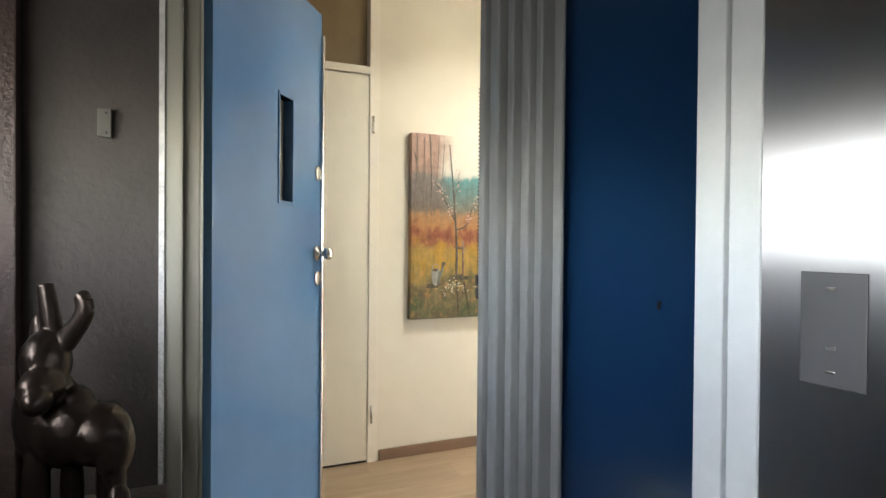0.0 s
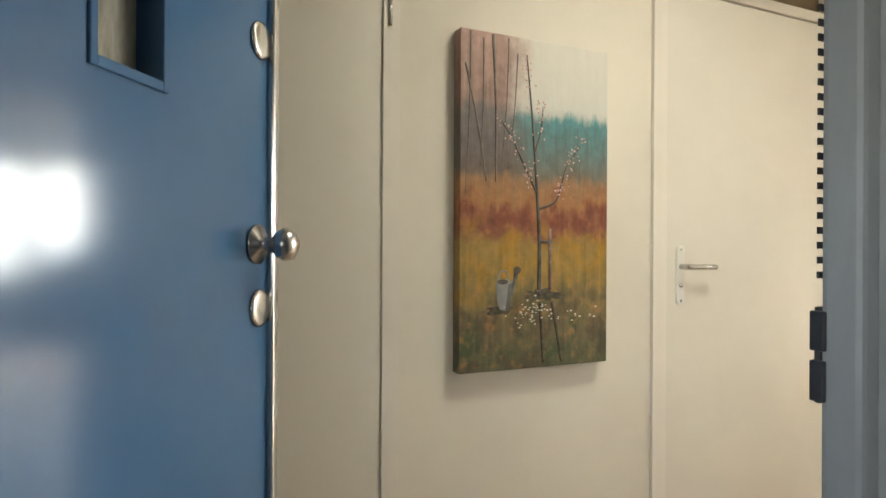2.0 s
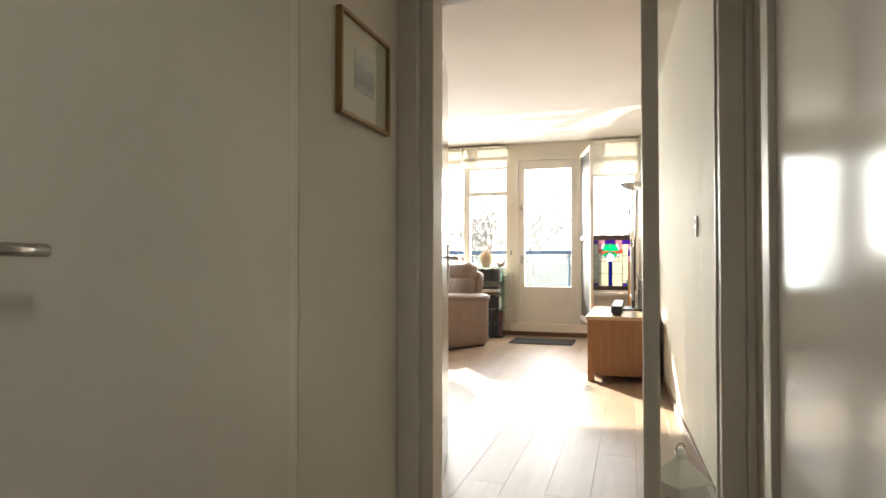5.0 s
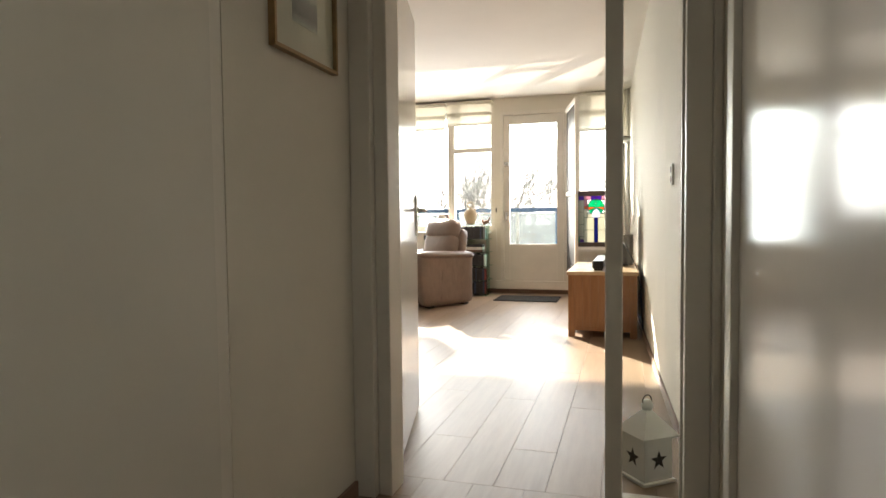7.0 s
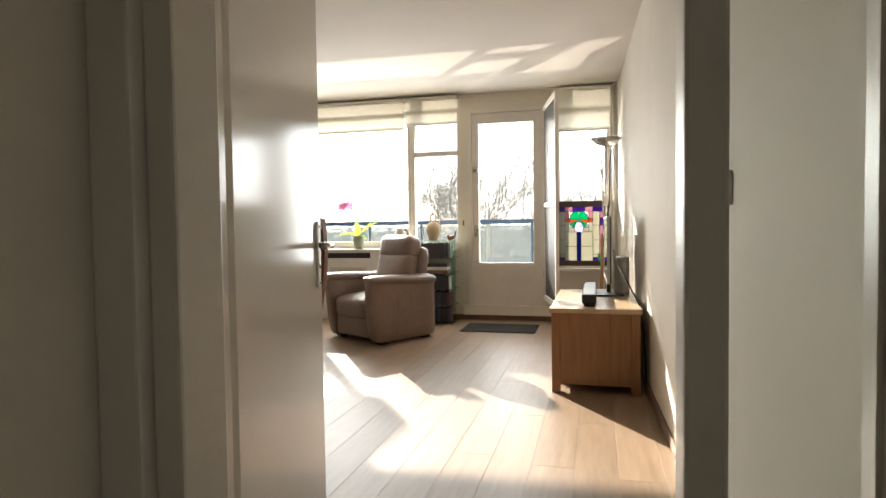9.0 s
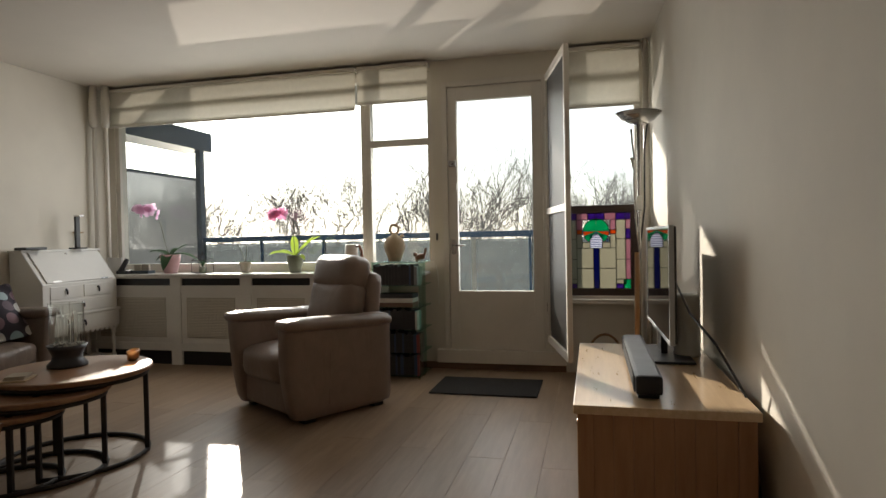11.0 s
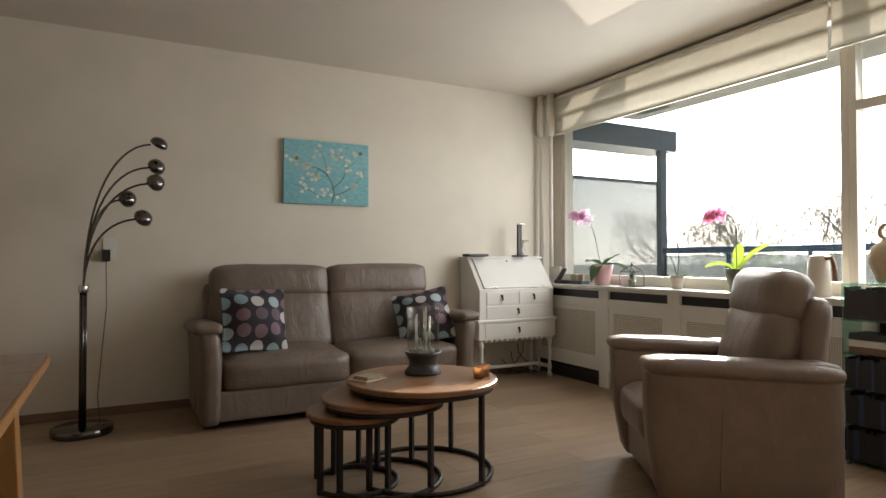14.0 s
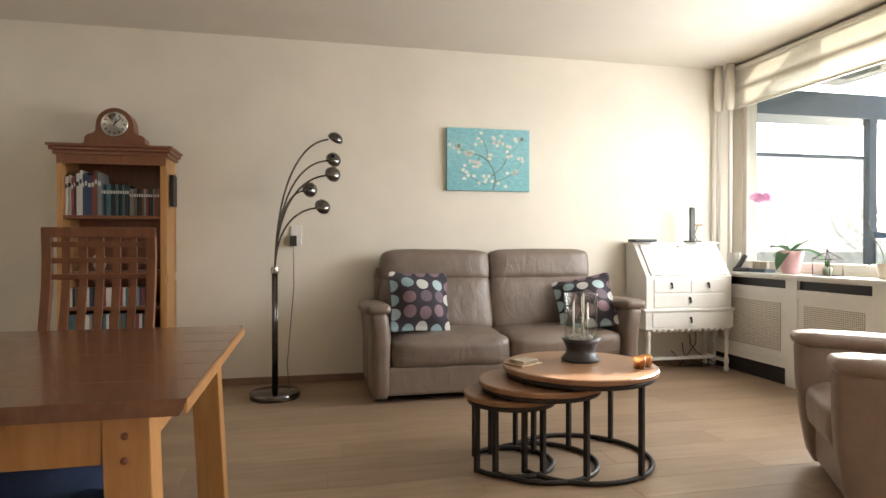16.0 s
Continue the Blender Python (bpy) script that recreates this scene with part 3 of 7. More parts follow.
upholstered("armchair", Matrix.Translation((-4.175, 7.535, 0)) @ Matrix.Rotation(radians(-32), 4, "Z"), 0.79, 0.82, 1, M["leather2"], "taupe leather recliner armchair facing the coffee tables", "armchair", arm=0.14, top=1.0)


# cushions with a pattern of discs
dots = bpy.data.materials.new("cushion fabric with discs")
dots.use_nodes = True
dn, dl = dots.node_tree.nodes, dots.node_tree.links
dp = dn["Principled BSDF"]
dp.inputs["Roughness"].default_value = 0.9
dtc, dmp, dvo = dn.new("ShaderNodeTexCoord"), dn.new("ShaderNodeMapping"), dn.new("ShaderNodeTexVoronoi")
dmp.inputs["Scale"].default_value = (1, 0, 1)
dvo.voronoi_dimensions, dvo.inputs["Scale"].default_value, dvo.inputs["Randomness"].default_value = "2D", 9.5, 0.25
dsep, dcom = dn.new("ShaderNodeSeparateXYZ"), dn.new("ShaderNodeCombineXYZ")
dl.new(dtc.outputs["Object"], dsep.inputs[0])
dl.new(dsep.outputs["X"], dcom.inputs["X"])
dl.new(dsep.outputs["Z"], dcom.inputs["Y"])
dl.new(dcom.outputs[0], dvo.inputs["Vector"])
disc = dn.new("ShaderNodeMath")
disc.operation, disc.inputs[1].default_value = "LESS_THAN", 0.40
dl.new(dvo.outputs["Distance"], disc.inputs[0])
pal = dn.new("ShaderNodeValToRGB")
pal.color_ramp.interpolation = "CONSTANT"
for k, c in enumerate([(0.50, 0.50, 0.48), (0.24, 0.34, 0.37), (0.20, 0.13, 0.15), (0.33, 0.42, 0.44), (0.13, 0.10, 0.12)]):
    e = pal.color_ramp.elements[0] if k == 0 else pal.color_ramp.elements.new(k * 0.2)
    e.position, e.color = k * 0.2, (*c, 1)
dcs = dn.new("ShaderNodeSeparateColor")
dl.new(dvo.outputs["Color"], dcs.inputs[0])
dl.new(dcs.outputs[0], pal.inputs[0])
dmix = dn.new("ShaderNodeMix")
dmix.data_type = "RGBA"
dl.new(disc.outputs[0], dmix.inputs["Factor"])
dmix.inputs["A"].default_value = (0.035, 0.03, 0.04, 1)
dl.new(pal.outputs[0], dmix.inputs["B"])
dl.new(dmix.outputs["Result"], dp.inputs["Base Color"])


def throw_pillow(m, label):
    def pinch(p):
        u, v = p.x / 0.21, p.z / 0.21
        p.y *= max(0.12, (1 - abs(u) ** 3) * (1 - abs(v) ** 3))
        p.x *= 1 - 0.10 * (1 - v * v)
        p.z *= 1 - 0.10 * (1 - u * u)
        return p
    o = soft("throw_pillow", (0.44, 0.20, 0.44), 0.03, dots, None, puff=0.02, wrinkle=0.008, n=13, shape=pinch)
    o.matrix_world = m
    return tagged(o, label, "cushion", "cushions on the sofa")


throw_pillow(Matrix.Translation((-6.42, 5.83, 0.655)) @ Matrix.Rotation(radians(97), 4, "Z") @ Matrix.Rotation(radians(-20), 4, "X") @ Matrix.Rotation(radians(3), 4, "Y"), "square cushion with grey and blue discs, leaning upright")
throw_pillow(Matrix.Translation((-6.44, 7.11, 0.62)) @ Matrix.Rotation(radians(62), 4, "Z") @ Matrix.Rotation(radians(-30), 4, "X") @ Matrix.Rotation(radians(-13), 4, "Y"), "square cushion with grey and blue discs, tilted on its corner")


# nest of three round tables
def nest_table(c, r, top, open_to, label):
    t = thing("nesting_table", Matrix.Translation((c[0], c[1], 0)), label, "coffee table", "nest of round tables")
    lathe("tabletop", [(r - 0.012, top - 0.028), (r, top - 0.022), (r, top - 0.005), (r - 0.006, top)], M["walnut"], t, 64, label="round mango wood top", smooth=False)
    lathe("rim", [(r - 0.03, top - 0.05), (r - 0.018, top - 0.05), (r - 0.018, top - 0.0285), (r - 0.03, top - 0.0285)], M["iron"], t, 48)
    rr = r - 0.03
    a0, a1 = open_to + 0.55, open_to + 2 * math.pi - 0.55
    ring = [(rr * math.cos(a0 + (a1 - a0) * k / 40), rr * math.sin(a0 + (a1 - a0) * k / 40), 0.012) for k in range(41)]
    tube("floor_ring", ring, 0.012, M["iron"], t, 6)
    for k in (0, 13.3, 26.6, 40):
        a = a0 + (a1 - a0) * k / 40
        x, y = rr * math.cos(a), rr * math.sin(a)
        box("leg", (-0.011, 0.011, -0.011, 0.011, 0, top - 0.03), M["iron"], t, 0.001, m=Matrix.Translation((x, y, 0)) @ Matrix.Rotation(a, 4, "Z"))
    return t


toward = math.atan2(-0.976, -0.217)
nest_table((-4.96, 6.37), 0.375, 0.47, toward, "largest round table with wood top and iron ring base")
nest_table((-4.94, 6.16), 0.30, 0.412, toward, "middle round table nested under the largest")
nest_table((-4.97, 6.02), 0.23, 0.355, toward, "smallest round table nested under the others")

# torchiere style arc lamp with five heads
al = thing("arc_floor_lamp", Matrix.Translation((-6.54, 4.835, 0)), "black chrome floor lamp with five arched arms", "floor lamp")
lathe("base_plate", [(0.165, 0.0), (0.17, 0.006), (0.17, 0.04), (0.163, 0.046), (0.03, 0.048)], M["chrome"], al, 48)
for k in range(5):
    a = 2 * math.pi * k / 5
    tube("stem", [(0.015 * math.cos(a), 0.015 * math.sin(a), 0.04), (0.015 * math.cos(a), 0.015 * math.sin(a), 0.9)], 0.0065, M["chrome"], al, 8)
lathe("collar", [(0.026, 0.86), (0.028, 0.865), (0.028, 0.90), (0.026, 0.905)], M["steel"], al, 20)
for k, (y, z, x) in enumerate([(0.415, 1.806, 0.05), (0.405, 1.668, -0.03), (0.395, 1.549, 0.10), (0.24, 1.455, -0.08), (0.325, 1.323, 0.12)]):
    p0, p3 = Vector((0, 0, 0.89)), Vector((x, y - 0.05, z - 0.012))
    p1, p2 = Vector((0, 0.01, 0.9 + (z - 0.9) * 0.62)), Vector((x * 0.6, (y - 0.05) * 0.45, z - 0.03))
    arm = tube("arm", [p0 * (1 - s) ** 3 + 3 * p1 * s * (1 - s) ** 2 + 3 * p2 * s * s * (1 - s) + p3 * s ** 3 for s in [i / 14 for i in range(15)]], 0.0065, M["chrome"], al, 8)
    m = Matrix.Translation((x, y, z)) @ Matrix.Rotation(radians((35, 65, 70, 75, 60)[k]), 4, "Y") @ Matrix.Rotation(radians(-25), 4, "X")
    h = lathe("lamp_head", [(0.008, 0.032), (0.03, 0.028), (0.05, 0.012), (0.056, -0.01), (0.050, -0.012), (0.044, 0.008), (0.012, 0.016)], M["chrome"], al, 24, m=m)
    lathe("bulb", [(0.012, 0.0), (0.017, -0.006), (0.012, -0.014), (0.004, -0.016)], M["steel"], h, 12, m=m)
wire = [(-6.5, 4.95, 0.05), (-6.62, 4.93, 0.02), (-6.72, 4.91, 0.18), (-6.85, 4.93, 0.45), (-6.9, 4.955, 0.75), (-6.93, 4.95, 1.0), (-6.935, 4.95, 1.07)]
tagged(tube("lamp_cord", [Vector(p) for p in wire], 0.003, M["black"], None, 6), "thin black lamp cord hanging to the floor", "cable")
tagged(box("plug_adapter", (XL + 0.012, XL + 0.05, 4.925, 4.975, 1.05, 1.13), M["black"]), "black plug-in dimmer on the wall socket", "plug")
tagged(box("wall_socket", (XL, XL + 0.012, 4.93, 5.01, 1.06, 1.21), M["white"]), "white double wall socket behind the lamp", "socket")


# writing desk, white, with a sloping lid
wd = thing("writing_desk", None, "white painted slant-front desk on turned legs", "desk")
DX0, DX1, DY0, DY1 = XL + 0.02, -6.62, 7.73, 8.52
bm = bmesh.new()
prof = [(DX0, 0.53), (DX1, 0.53), (DX1, 0.80), (DX1 - 0.20, 1.065), (DX0, 1.065)]
a = [bm.verts.new((x, DY0, z)) for x, z in prof]
b = [bm.verts.new((x, DY1, z)) for x, z in prof]
bm.faces.new(a[::-1])
bm.faces.new(b)
for k in range(5):
    bm.faces.new((a[k], a[(k + 1) % 5], b[(k + 1) % 5], b[k]))
bmesh.ops.recalc_face_normals(bm, faces=bm.faces[:])
bmesh.ops.bevel(bm, geom=bm.edges[:], offset=0.004, segments=1, affect="EDGES")
part("body", bm, M["white"], wd)
lid = Matrix.Translation((DX1 - 0.10, 8.125, 0.9325)) @ Matrix.Rotation(radians(53), 4, "Y")
lidp = box("lid", (-0.158, 0.158, -0.35, 0.35, 0.0, 0.012), M["white"], wd, 0.004, m=lid)
lathe("keyhole", [(0.012, 0.013), (0.010, 0.017)], M["steel"], lidp, 12, m=lid @ Matrix.Translation((-0.13, 0, 0)))
for y in (-0.25, 0.25):
    box("hinge", (0.145, 0.16, y - 0.04, y + 0.04, 0.011, 0.0135), M["steel"], lidp, 0, m=lid)
box("top", (DX0, DX1 - 0.185, DY0 - 0.015, DY1 + 0.015, 1.065, 1.085), M["white"], wd, 0.005)
box("waist_moulding", (DX0, DX1 + 0.025, DY0 - 0.03, DY1 + 0.02, 0.515, 0.54), M["white"], wd, 0.008)
box("lower_case", (DX0, DX1 + 0.012, DY0 - 0.012, DY1 + 0.008, 0.37, 0.515), M["white"], wd, 0.004)


def drop_pull(parent, x, y, z):
    lathe("drop_pull", [(0.012, 0), (0.010, 0.006), (0.004, 0.007)], M["black"], parent, 12, m=Matrix.Translation((x, y, z)) @ Matrix.Rotation(radians(90), 4, "Y"))
    lathe("pull_drop", [(0.003, 0.0), (0.006, -0.008), (0.008, -0.03), (0.003, -0.042)], M["black"], parent, 10, (x + 0.012, y, z))


for y0, y1, z0, z1 in ((7.80, 8.11, 0.672, 0.775), (8.14, 8.45, 0.672, 0.775), (7.80, 8.45, 0.55, 0.655)):
    d = box("drawer", (DX1 - 0.01, DX1 + 0.006, y0, y1, z0, z1), M["white"], wd, 0.003)
    drop_pull(d, DX1 + 0.006, (y0 + y1) / 2, (z0 + z1) / 2 + 0.02)
d = box("drawer", (DX1, DX1 + 0.018, DY0 + 0.05, DY1 - 0.05, 0.39, 0.505), M["white"], wd, 0.003)
drop_pull(d, DX1 + 0.018, 8.125, 0.46)
for k in range(14):
    lathe("scallop", [(0.024, -0.006), (0.024, 0.006)], M["white"], wd, 14, m=Matrix.Translation((DX1 + 0.005, DY0 + 0.055 + k * 0.0535, 0.37)) @ Matrix.Rotation(radians(90), 4, "Y"))
leg_prof = [(0.018, 0), (0.022, 0.03), (0.014, 0.05), (0.022, 0.08), (0.022, 0.10), (0.013, 0.13), (0.020, 0.22), (0.014, 0.29), (0.023, 0.31), (0.023, 0.37)]
for x in (DX0 + 0.03, DX1 - 0.02):
    for y in (DY0 + 0.03, DY1 - 0.035):
        lathe("turned_leg", leg_prof, M["white"], wd, 16, (x, y, 0))
for y in (DY0 + 0.03, DY1 - 0.035):
    box("stretcher", (DX0 + 0.03, DX1 - 0.02, y - 0.012, y + 0.012, 0.075, 0.105), M["white"], wd, 0.004)
box("stretcher", (-6.81, -6.78, DY0 + 0.03, DY1 - 0.035, 0.085, 0.11), M["white"], wd, 0.004)


# radiator cover with cane panels and its sill
cane = bpy.data.materials.new("woven cane")
cane.use_nodes = True
cn, cl = cane.node_tree.nodes, cane.node_tree.links
ctc, cmp_, cvo = cn.new("ShaderNodeTexCoord"), cn.new("ShaderNodeMapping"), cn.new("ShaderNodeTexVoronoi")
cmp_.inputs["Scale"].default_value = (70, 0, 70)
cvo.inputs["Randomness"].default_value, cvo.inputs["Scale"].default_value = 0.0, 1.0
cl.new(ctc.outputs["Object"], cmp_.inputs[0])
cl.new(cmp_.outputs[0], cvo.inputs["Vector"])
crm = cn.new("ShaderNodeValToRGB")
crm.color_ramp.elements[0].position, crm.color_ramp.elements[1].position = 0.28, 0.34
crm.color_ramp.elements[0].color, crm.color_ramp.elements[1].color = (0.16, 0.14, 0.11, 1), (0.66, 0.63, 0.55, 1)
cl.new(cvo.outputs["Distance"], crm.inputs[0])
cl.new(crm.outputs[0], cn["Principled BSDF"].inputs["Base Color"])
cbp = cn.new("ShaderNodeBump")
cbp.inputs["Strength"].default_value, cbp.inputs["Distance"].default_value = 0.6, 0.002
cl.new(cvo.outputs["Distance"], cbp.inputs["Height"])
cl.new(cbp.outputs[0], cn["Principled BSDF"].inputs["Normal"])
cn["Principled BSDF"].inputs["Roughness"].default_value = 0.7

rc = thing("radiator_cover", None, "white radiator cover with woven cane panels", "radiator cover")
RY, RX0, RX1 = 8.56, XL + 0.01, -4.02
posts = [RX0, -6.02, -5.30, -4.62, RX1]
box("top_rail", (RX0, RX1, RY, RY + 0.02, 0.66, 0.73), M["white"], rc, 0.003)
box("upper_rail", (RX0, RX1, RY, RY + 0.02, 0.795, 0.812), M["white"], rc, 0.002)
box("bottom_rail", (RX0, RX1, RY, RY + 0.02, 0.13, 0.20), M["white"], rc, 0.003)
for k, x in enumerate(posts):
    box("stile", (x - (0.055 if k else 0), x + 0.055, RY - 0.003, RY + 0.024, 0.0, 0.812), M["white"], rc, 0.003)
for a, b in zip(posts, posts[1:]):
    f = box("panel", (a + 0.055, b - 0.055, RY + 0.006, RY + 0.016, 0.20, 0.66), M["white"], rc, 0.002)
    box("cane_panel", (a + 0.11, b - 0.11, RY + 0.002, RY + 0.0058, 0.25, 0.62), cane, f, 0)
# black sheet puts the shade of the hollow behind the open slot
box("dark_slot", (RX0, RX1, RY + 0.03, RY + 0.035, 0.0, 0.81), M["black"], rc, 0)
tagged(box("window_sill", (XL + 0.002, -3.66, 8.53, 8.80, 0.812, 0.838), mat("white marble sill", (0.74, 0.74, 0.72), 0.25, var=0.05, scale=9, bump=0.02, coat=0.2), None, 0.005), "white stone window sill over the radiator cover", "window sill", kind="structure")

# television cabinet
tv = thing("television_cabinet", None, "oak television cabinet with a planked side", "cabinet")
CX0, CX1, CY0, CY1 = -2.36, -1.805, 5.815, 7.0
box("top", (CX0 - 0.012, CX1 + 0.012, CY0 - 0.012, CY1 + 0.012, 0.522, 0.552), M["oaktop"], tv, 0.004, "pale oak top with sunlight in its colour")
for x in (CX0, CX1 - 0.055):
    for y in (CY0, CY1 - 0.055):
        box("leg", (x, x + 0.055, y, y + 0.055, 0, 0.522), M["oak"], tv, 0.003)
for k in range(7):
    w = (CX1 - CX0 - 0.11) / 7
    box("side_plank", (CX0 + 0.055 + k * w, CX0 + 0.055 + (k + 1) * w - 0.0006, CY0 + 0.006, CY0 + 0.024, 0.07, 0.522), M["oak"], tv, 0.0008)
box("side_rail", (CX0 + 0.055, CX1 - 0.055, CY0 + 0.003, CY0 + 0.028, 0.055, 0.085), M["oak"], tv, 0.002)
box("side_panel", (CX0 + 0.055, CX1 - 0.055, CY1 - 0.03, CY1 - 0.01, 0.06, 0.522), M["oak"], tv, 0.002)
box("bottom_board", (CX0 + 0.02, CX1 - 0.02, CY0 + 0.025, CY1 - 0.03, 0.06, 0.08), M["oak"], tv, 0)
box("back_board", (CX1 - 0.03, CX1 - 0.015, CY0 + 0.03, CY1 - 0.03, 0.08, 0.522), M["oak"], tv, 0)
for k in range(2):
    d = box("cabinet_door", (CX0 + 0.004, CX0 + 0.024, CY0 + 0.058 + k * 0.54, CY0 + 0.592 + k * 0.54, 0.085, 0.515), M["oak"], tv, 0.003)
    lathe("door_knob", [(0.008, 0), (0.014, 0.012), (0.012, 0.02), (0.004, 0.023)], M["steel"], d, 14, m=Matrix.Translation((CX0 + 0.004, CY0 + 0.54 + k * 0.11, 0.33)) @ Matrix.Rotation(radians(-90), 4, "Y"))

# television, sound bar
tvs = thing("television", Matrix.Translation((-1.992, 6.35, 0)) @ Matrix.Rotation(radians(1.0), 4, "Z"), "flat black television with a slim silver frame", "television")
screen = mat("black screen glass", (0.008, 0.008, 0.009), 0.02, var=0.02, bump=0, spec=0.9, wear=0.0)
silver = mat("silver plastic", (0.42, 0.43, 0.44), 0.35, 0.3, var=0.03)
box("screen", (-0.006, 0.0, 0.012, 0.848, 0.675, 1.139), screen, tvs, 0.001)
box("housing", (0.0005, 0.022, 0.004, 0.856, 0.664, 1.148), M["black"], tvs, 0.006)
for b in ((0.0, 0.012, 0.66, 1.152), (0.848, 0.86, 0.66, 1.152), (0.012, 0.848, 1.139, 1.152), (0.012, 0.848, 0.66, 0.675)):
    box("bezel", (-0.009, 0.012, *b), silver, tvs, 0.002, "slim silver bezel")
box("stand_neck", (0.0, 0.03, 0.36, 0.50, 0.564, 0.668), M["black"], tvs, 0.003)
box("stand_foot", (-0.10, 0.12, 0.16, 0.60, 0.553, 0.564), M["black"], tvs, 0.004)

sbar = thing("sound_bar", None, "long black sound bar lying before the television", "loudspeaker")
box("body", (-2.165, -2.075, 5.90, 6.80, 0.568, 0.635), M["black"], sbar, 0.012)
box("grille", (-2.169, -2.165, 5.92, 6.78, 0.575, 0.625), mat("dark cloth grille", (0.02, 0.02, 0.02), 0.95, bump=0.5, bscale=500), sbar, 0)
box("rest", (-2.155, -2.085, 5.93, 6.0, 0.552, 0.568), M["black"], sbar, 0)
box("rest", (-2.155, -2.085, 6.70, 6.77, 0.552, 0.568), M["black"], sbar, 0)
tagged(tube("television_cable", [Vector(p) for p in [(-1.95, 6.55, 0.90), (-1.93, 6.3, 0.80), (-1.88, 6.05, 0.72), (-1.80, 6.0, 0.56), (-1.775, 5.97, 0.40), (-1.765, 5.96, 0.2), (-1.76, 5.96, 0.03)]], 0.005, M["black"], None, 6), "black cable hanging from the television", "cable")


# bookcase with its books
bk = thing("bookcase", None, "varnished pine bookcase with open shelves", "bookcase")
BX0, BX1, BY0, BY1 = XL + 0.01, -6.64, 3.44, 4.11
for a, b in ((BY0, BY0 + 0.035), (BY1 - 0.035, BY1)):
    box("side", (BX0, BX1, a, b, 0.05, 1.66), M["pine"], bk, 0.003)
for z0, z1 in ((0.12, 0.80), (0.86, 1.58)):
    for a, b in ((BX0 + 0.005, BX0 + 0.04), (BX1 - 0.045, BX1 - 0.005)):
        box("side_stile", (a, b, BY1, BY1 + 0.006, z0, z1), M["pine"], bk, 0.002)
box("side_rail", (BX0 + 0.04, BX1 - 0.045, BY1, BY1 + 0.006, 0.80, 0.86), M["pine"], bk, 0.002)
box("back", (BX0, BX0 + 0.012, BY0 + 0.035, BY1 - 0.035, 0.05, 1.66), M["reddish"], bk, 0)
for z in (0.08, 0.44, 0.62, 0.86, 1.235):
    box("shelf", (BX0 + 0.012, BX1 - 0.01, BY0 + 0.035, BY1 - 0.035, z, z + 0.022), M["reddish"], bk, 0.002)
box("plinth", (BX0, BX1 - 0.004, BY0 + 0.002, BY1 - 0.002, 0, 0.08), M["pine"], bk, 0.003)
box("frieze", (BX1 - 0.03, BX1 + 0.004, BY0, BY1, 1.60, 1.68), M["reddish"], bk, 0.003)
bm = bmesh.new()
add_box(bm, BX0, BX1 + 0.02, BY0 - 0.02, BY1 + 0.02, 1.66, 1.685, 0.004)
add_box(bm, BX0, BX1 + 0.038, BY0 - 0.038, BY1 + 0.038, 1.686, 1.71, 0.006)
add_box(bm, BX0, BX1 + 0.05, BY0 - 0.05, BY1 + 0.05, 1.7105, 1.728, 0.004)
part("cornice", bm, M["reddish"], bk, "red-brown moulded cornice")
pl = box("plaque", (BX1 - 0.22, BX1 - 0.10, BY1 + 0.006, BY1 + 0.03, 1.33, 1.55), M["iron"], None, 0.003)
tagged(pl, "small dark framed plaque on the bookcase side", "plaque")
inks = [mat("book cloth " + n, c, 0.6, var=0.08, scale=20) for n, c in (("white", (0.55, 0.54, 0.5)), ("navy", (0.03, 0.05, 0.10)), ("teal", (0.05, 0.13, 0.15)), ("black", (0.02, 0.02, 0.022)), ("red", (0.22, 0.045, 0.04)), ("brown", (0.13, 0.08, 0.05)), ("grey", (0.2, 0.2, 0.21)))]
y = BY0 + 0.04
rng = random.Random(7)
words = ("white", "navy blue", "teal", "black", "dark red", "brown", "grey")
while y < BY1 - 0.055:
    tall = y < BY0 + 0.25
    w = rng.uniform(0.012, 0.026) if tall else rng.uniform(0.012, 0.017)
    h = rng.uniform(0.25, 0.305) if tall else 0.20 + (0.012 if y < BY0 + 0.42 else -0.015)
    k = rng.choice((0, 1, 2, 6, 3, 5, 4, 1)) if tall else rng.choice((3, 3, 3, 2)) if y < BY0 + 0.42 else rng.choice((4, 6, 3, 5))
    o = box("book", (BX1 - 0.20, BX1 - 0.035 - rng.uniform(0, 0.015), y, y + w - 0.0015, 1.257, 1.257 + h), inks[k], None, 0.0015)
    box("spine_band", (BX1 - 0.034, BX1 - 0.0335, y + 0.002, y + w - 0.0035, 1.257 + h * 0.7, 1.257 + h * 0.8), inks[0 if k else 3], o, 0)
    o.children[0].matrix_parent_inverse = Matrix()
    tagged(o, words[k] + " upright book on the upper shelf", "book", "books on the bookcase")
    y += w
for z, n in ((0.642, 30), (0.462, 30)):
    y = BY0 + 0.045
    for k in range(n):
        j = rng.randrange(7)
        tagged(box("music_case", (BX1 - 0.17, BX1 - 0.04, y, y + 0.0155, z, z + 0.125), inks[j], None, 0), words[j] + " slim disc case standing on a shelf", "disc case", "disc cases on the bookcase")
        y += 0.0172
for y, c in ((3.66, inks[0]), (3.98, M["steel"])):
    tagged(lathe("shelf_ornament", [(0.02, 0), (0.035, 0.02), (0.045, 0.06), (0.035, 0.10), (0.012, 0.12), (0.016, 0.14)], c, None, 20, (-6.76, y, 0.882)), "small round ornament on the bookcase shelf", "ornament", "ornaments on the bookcase")

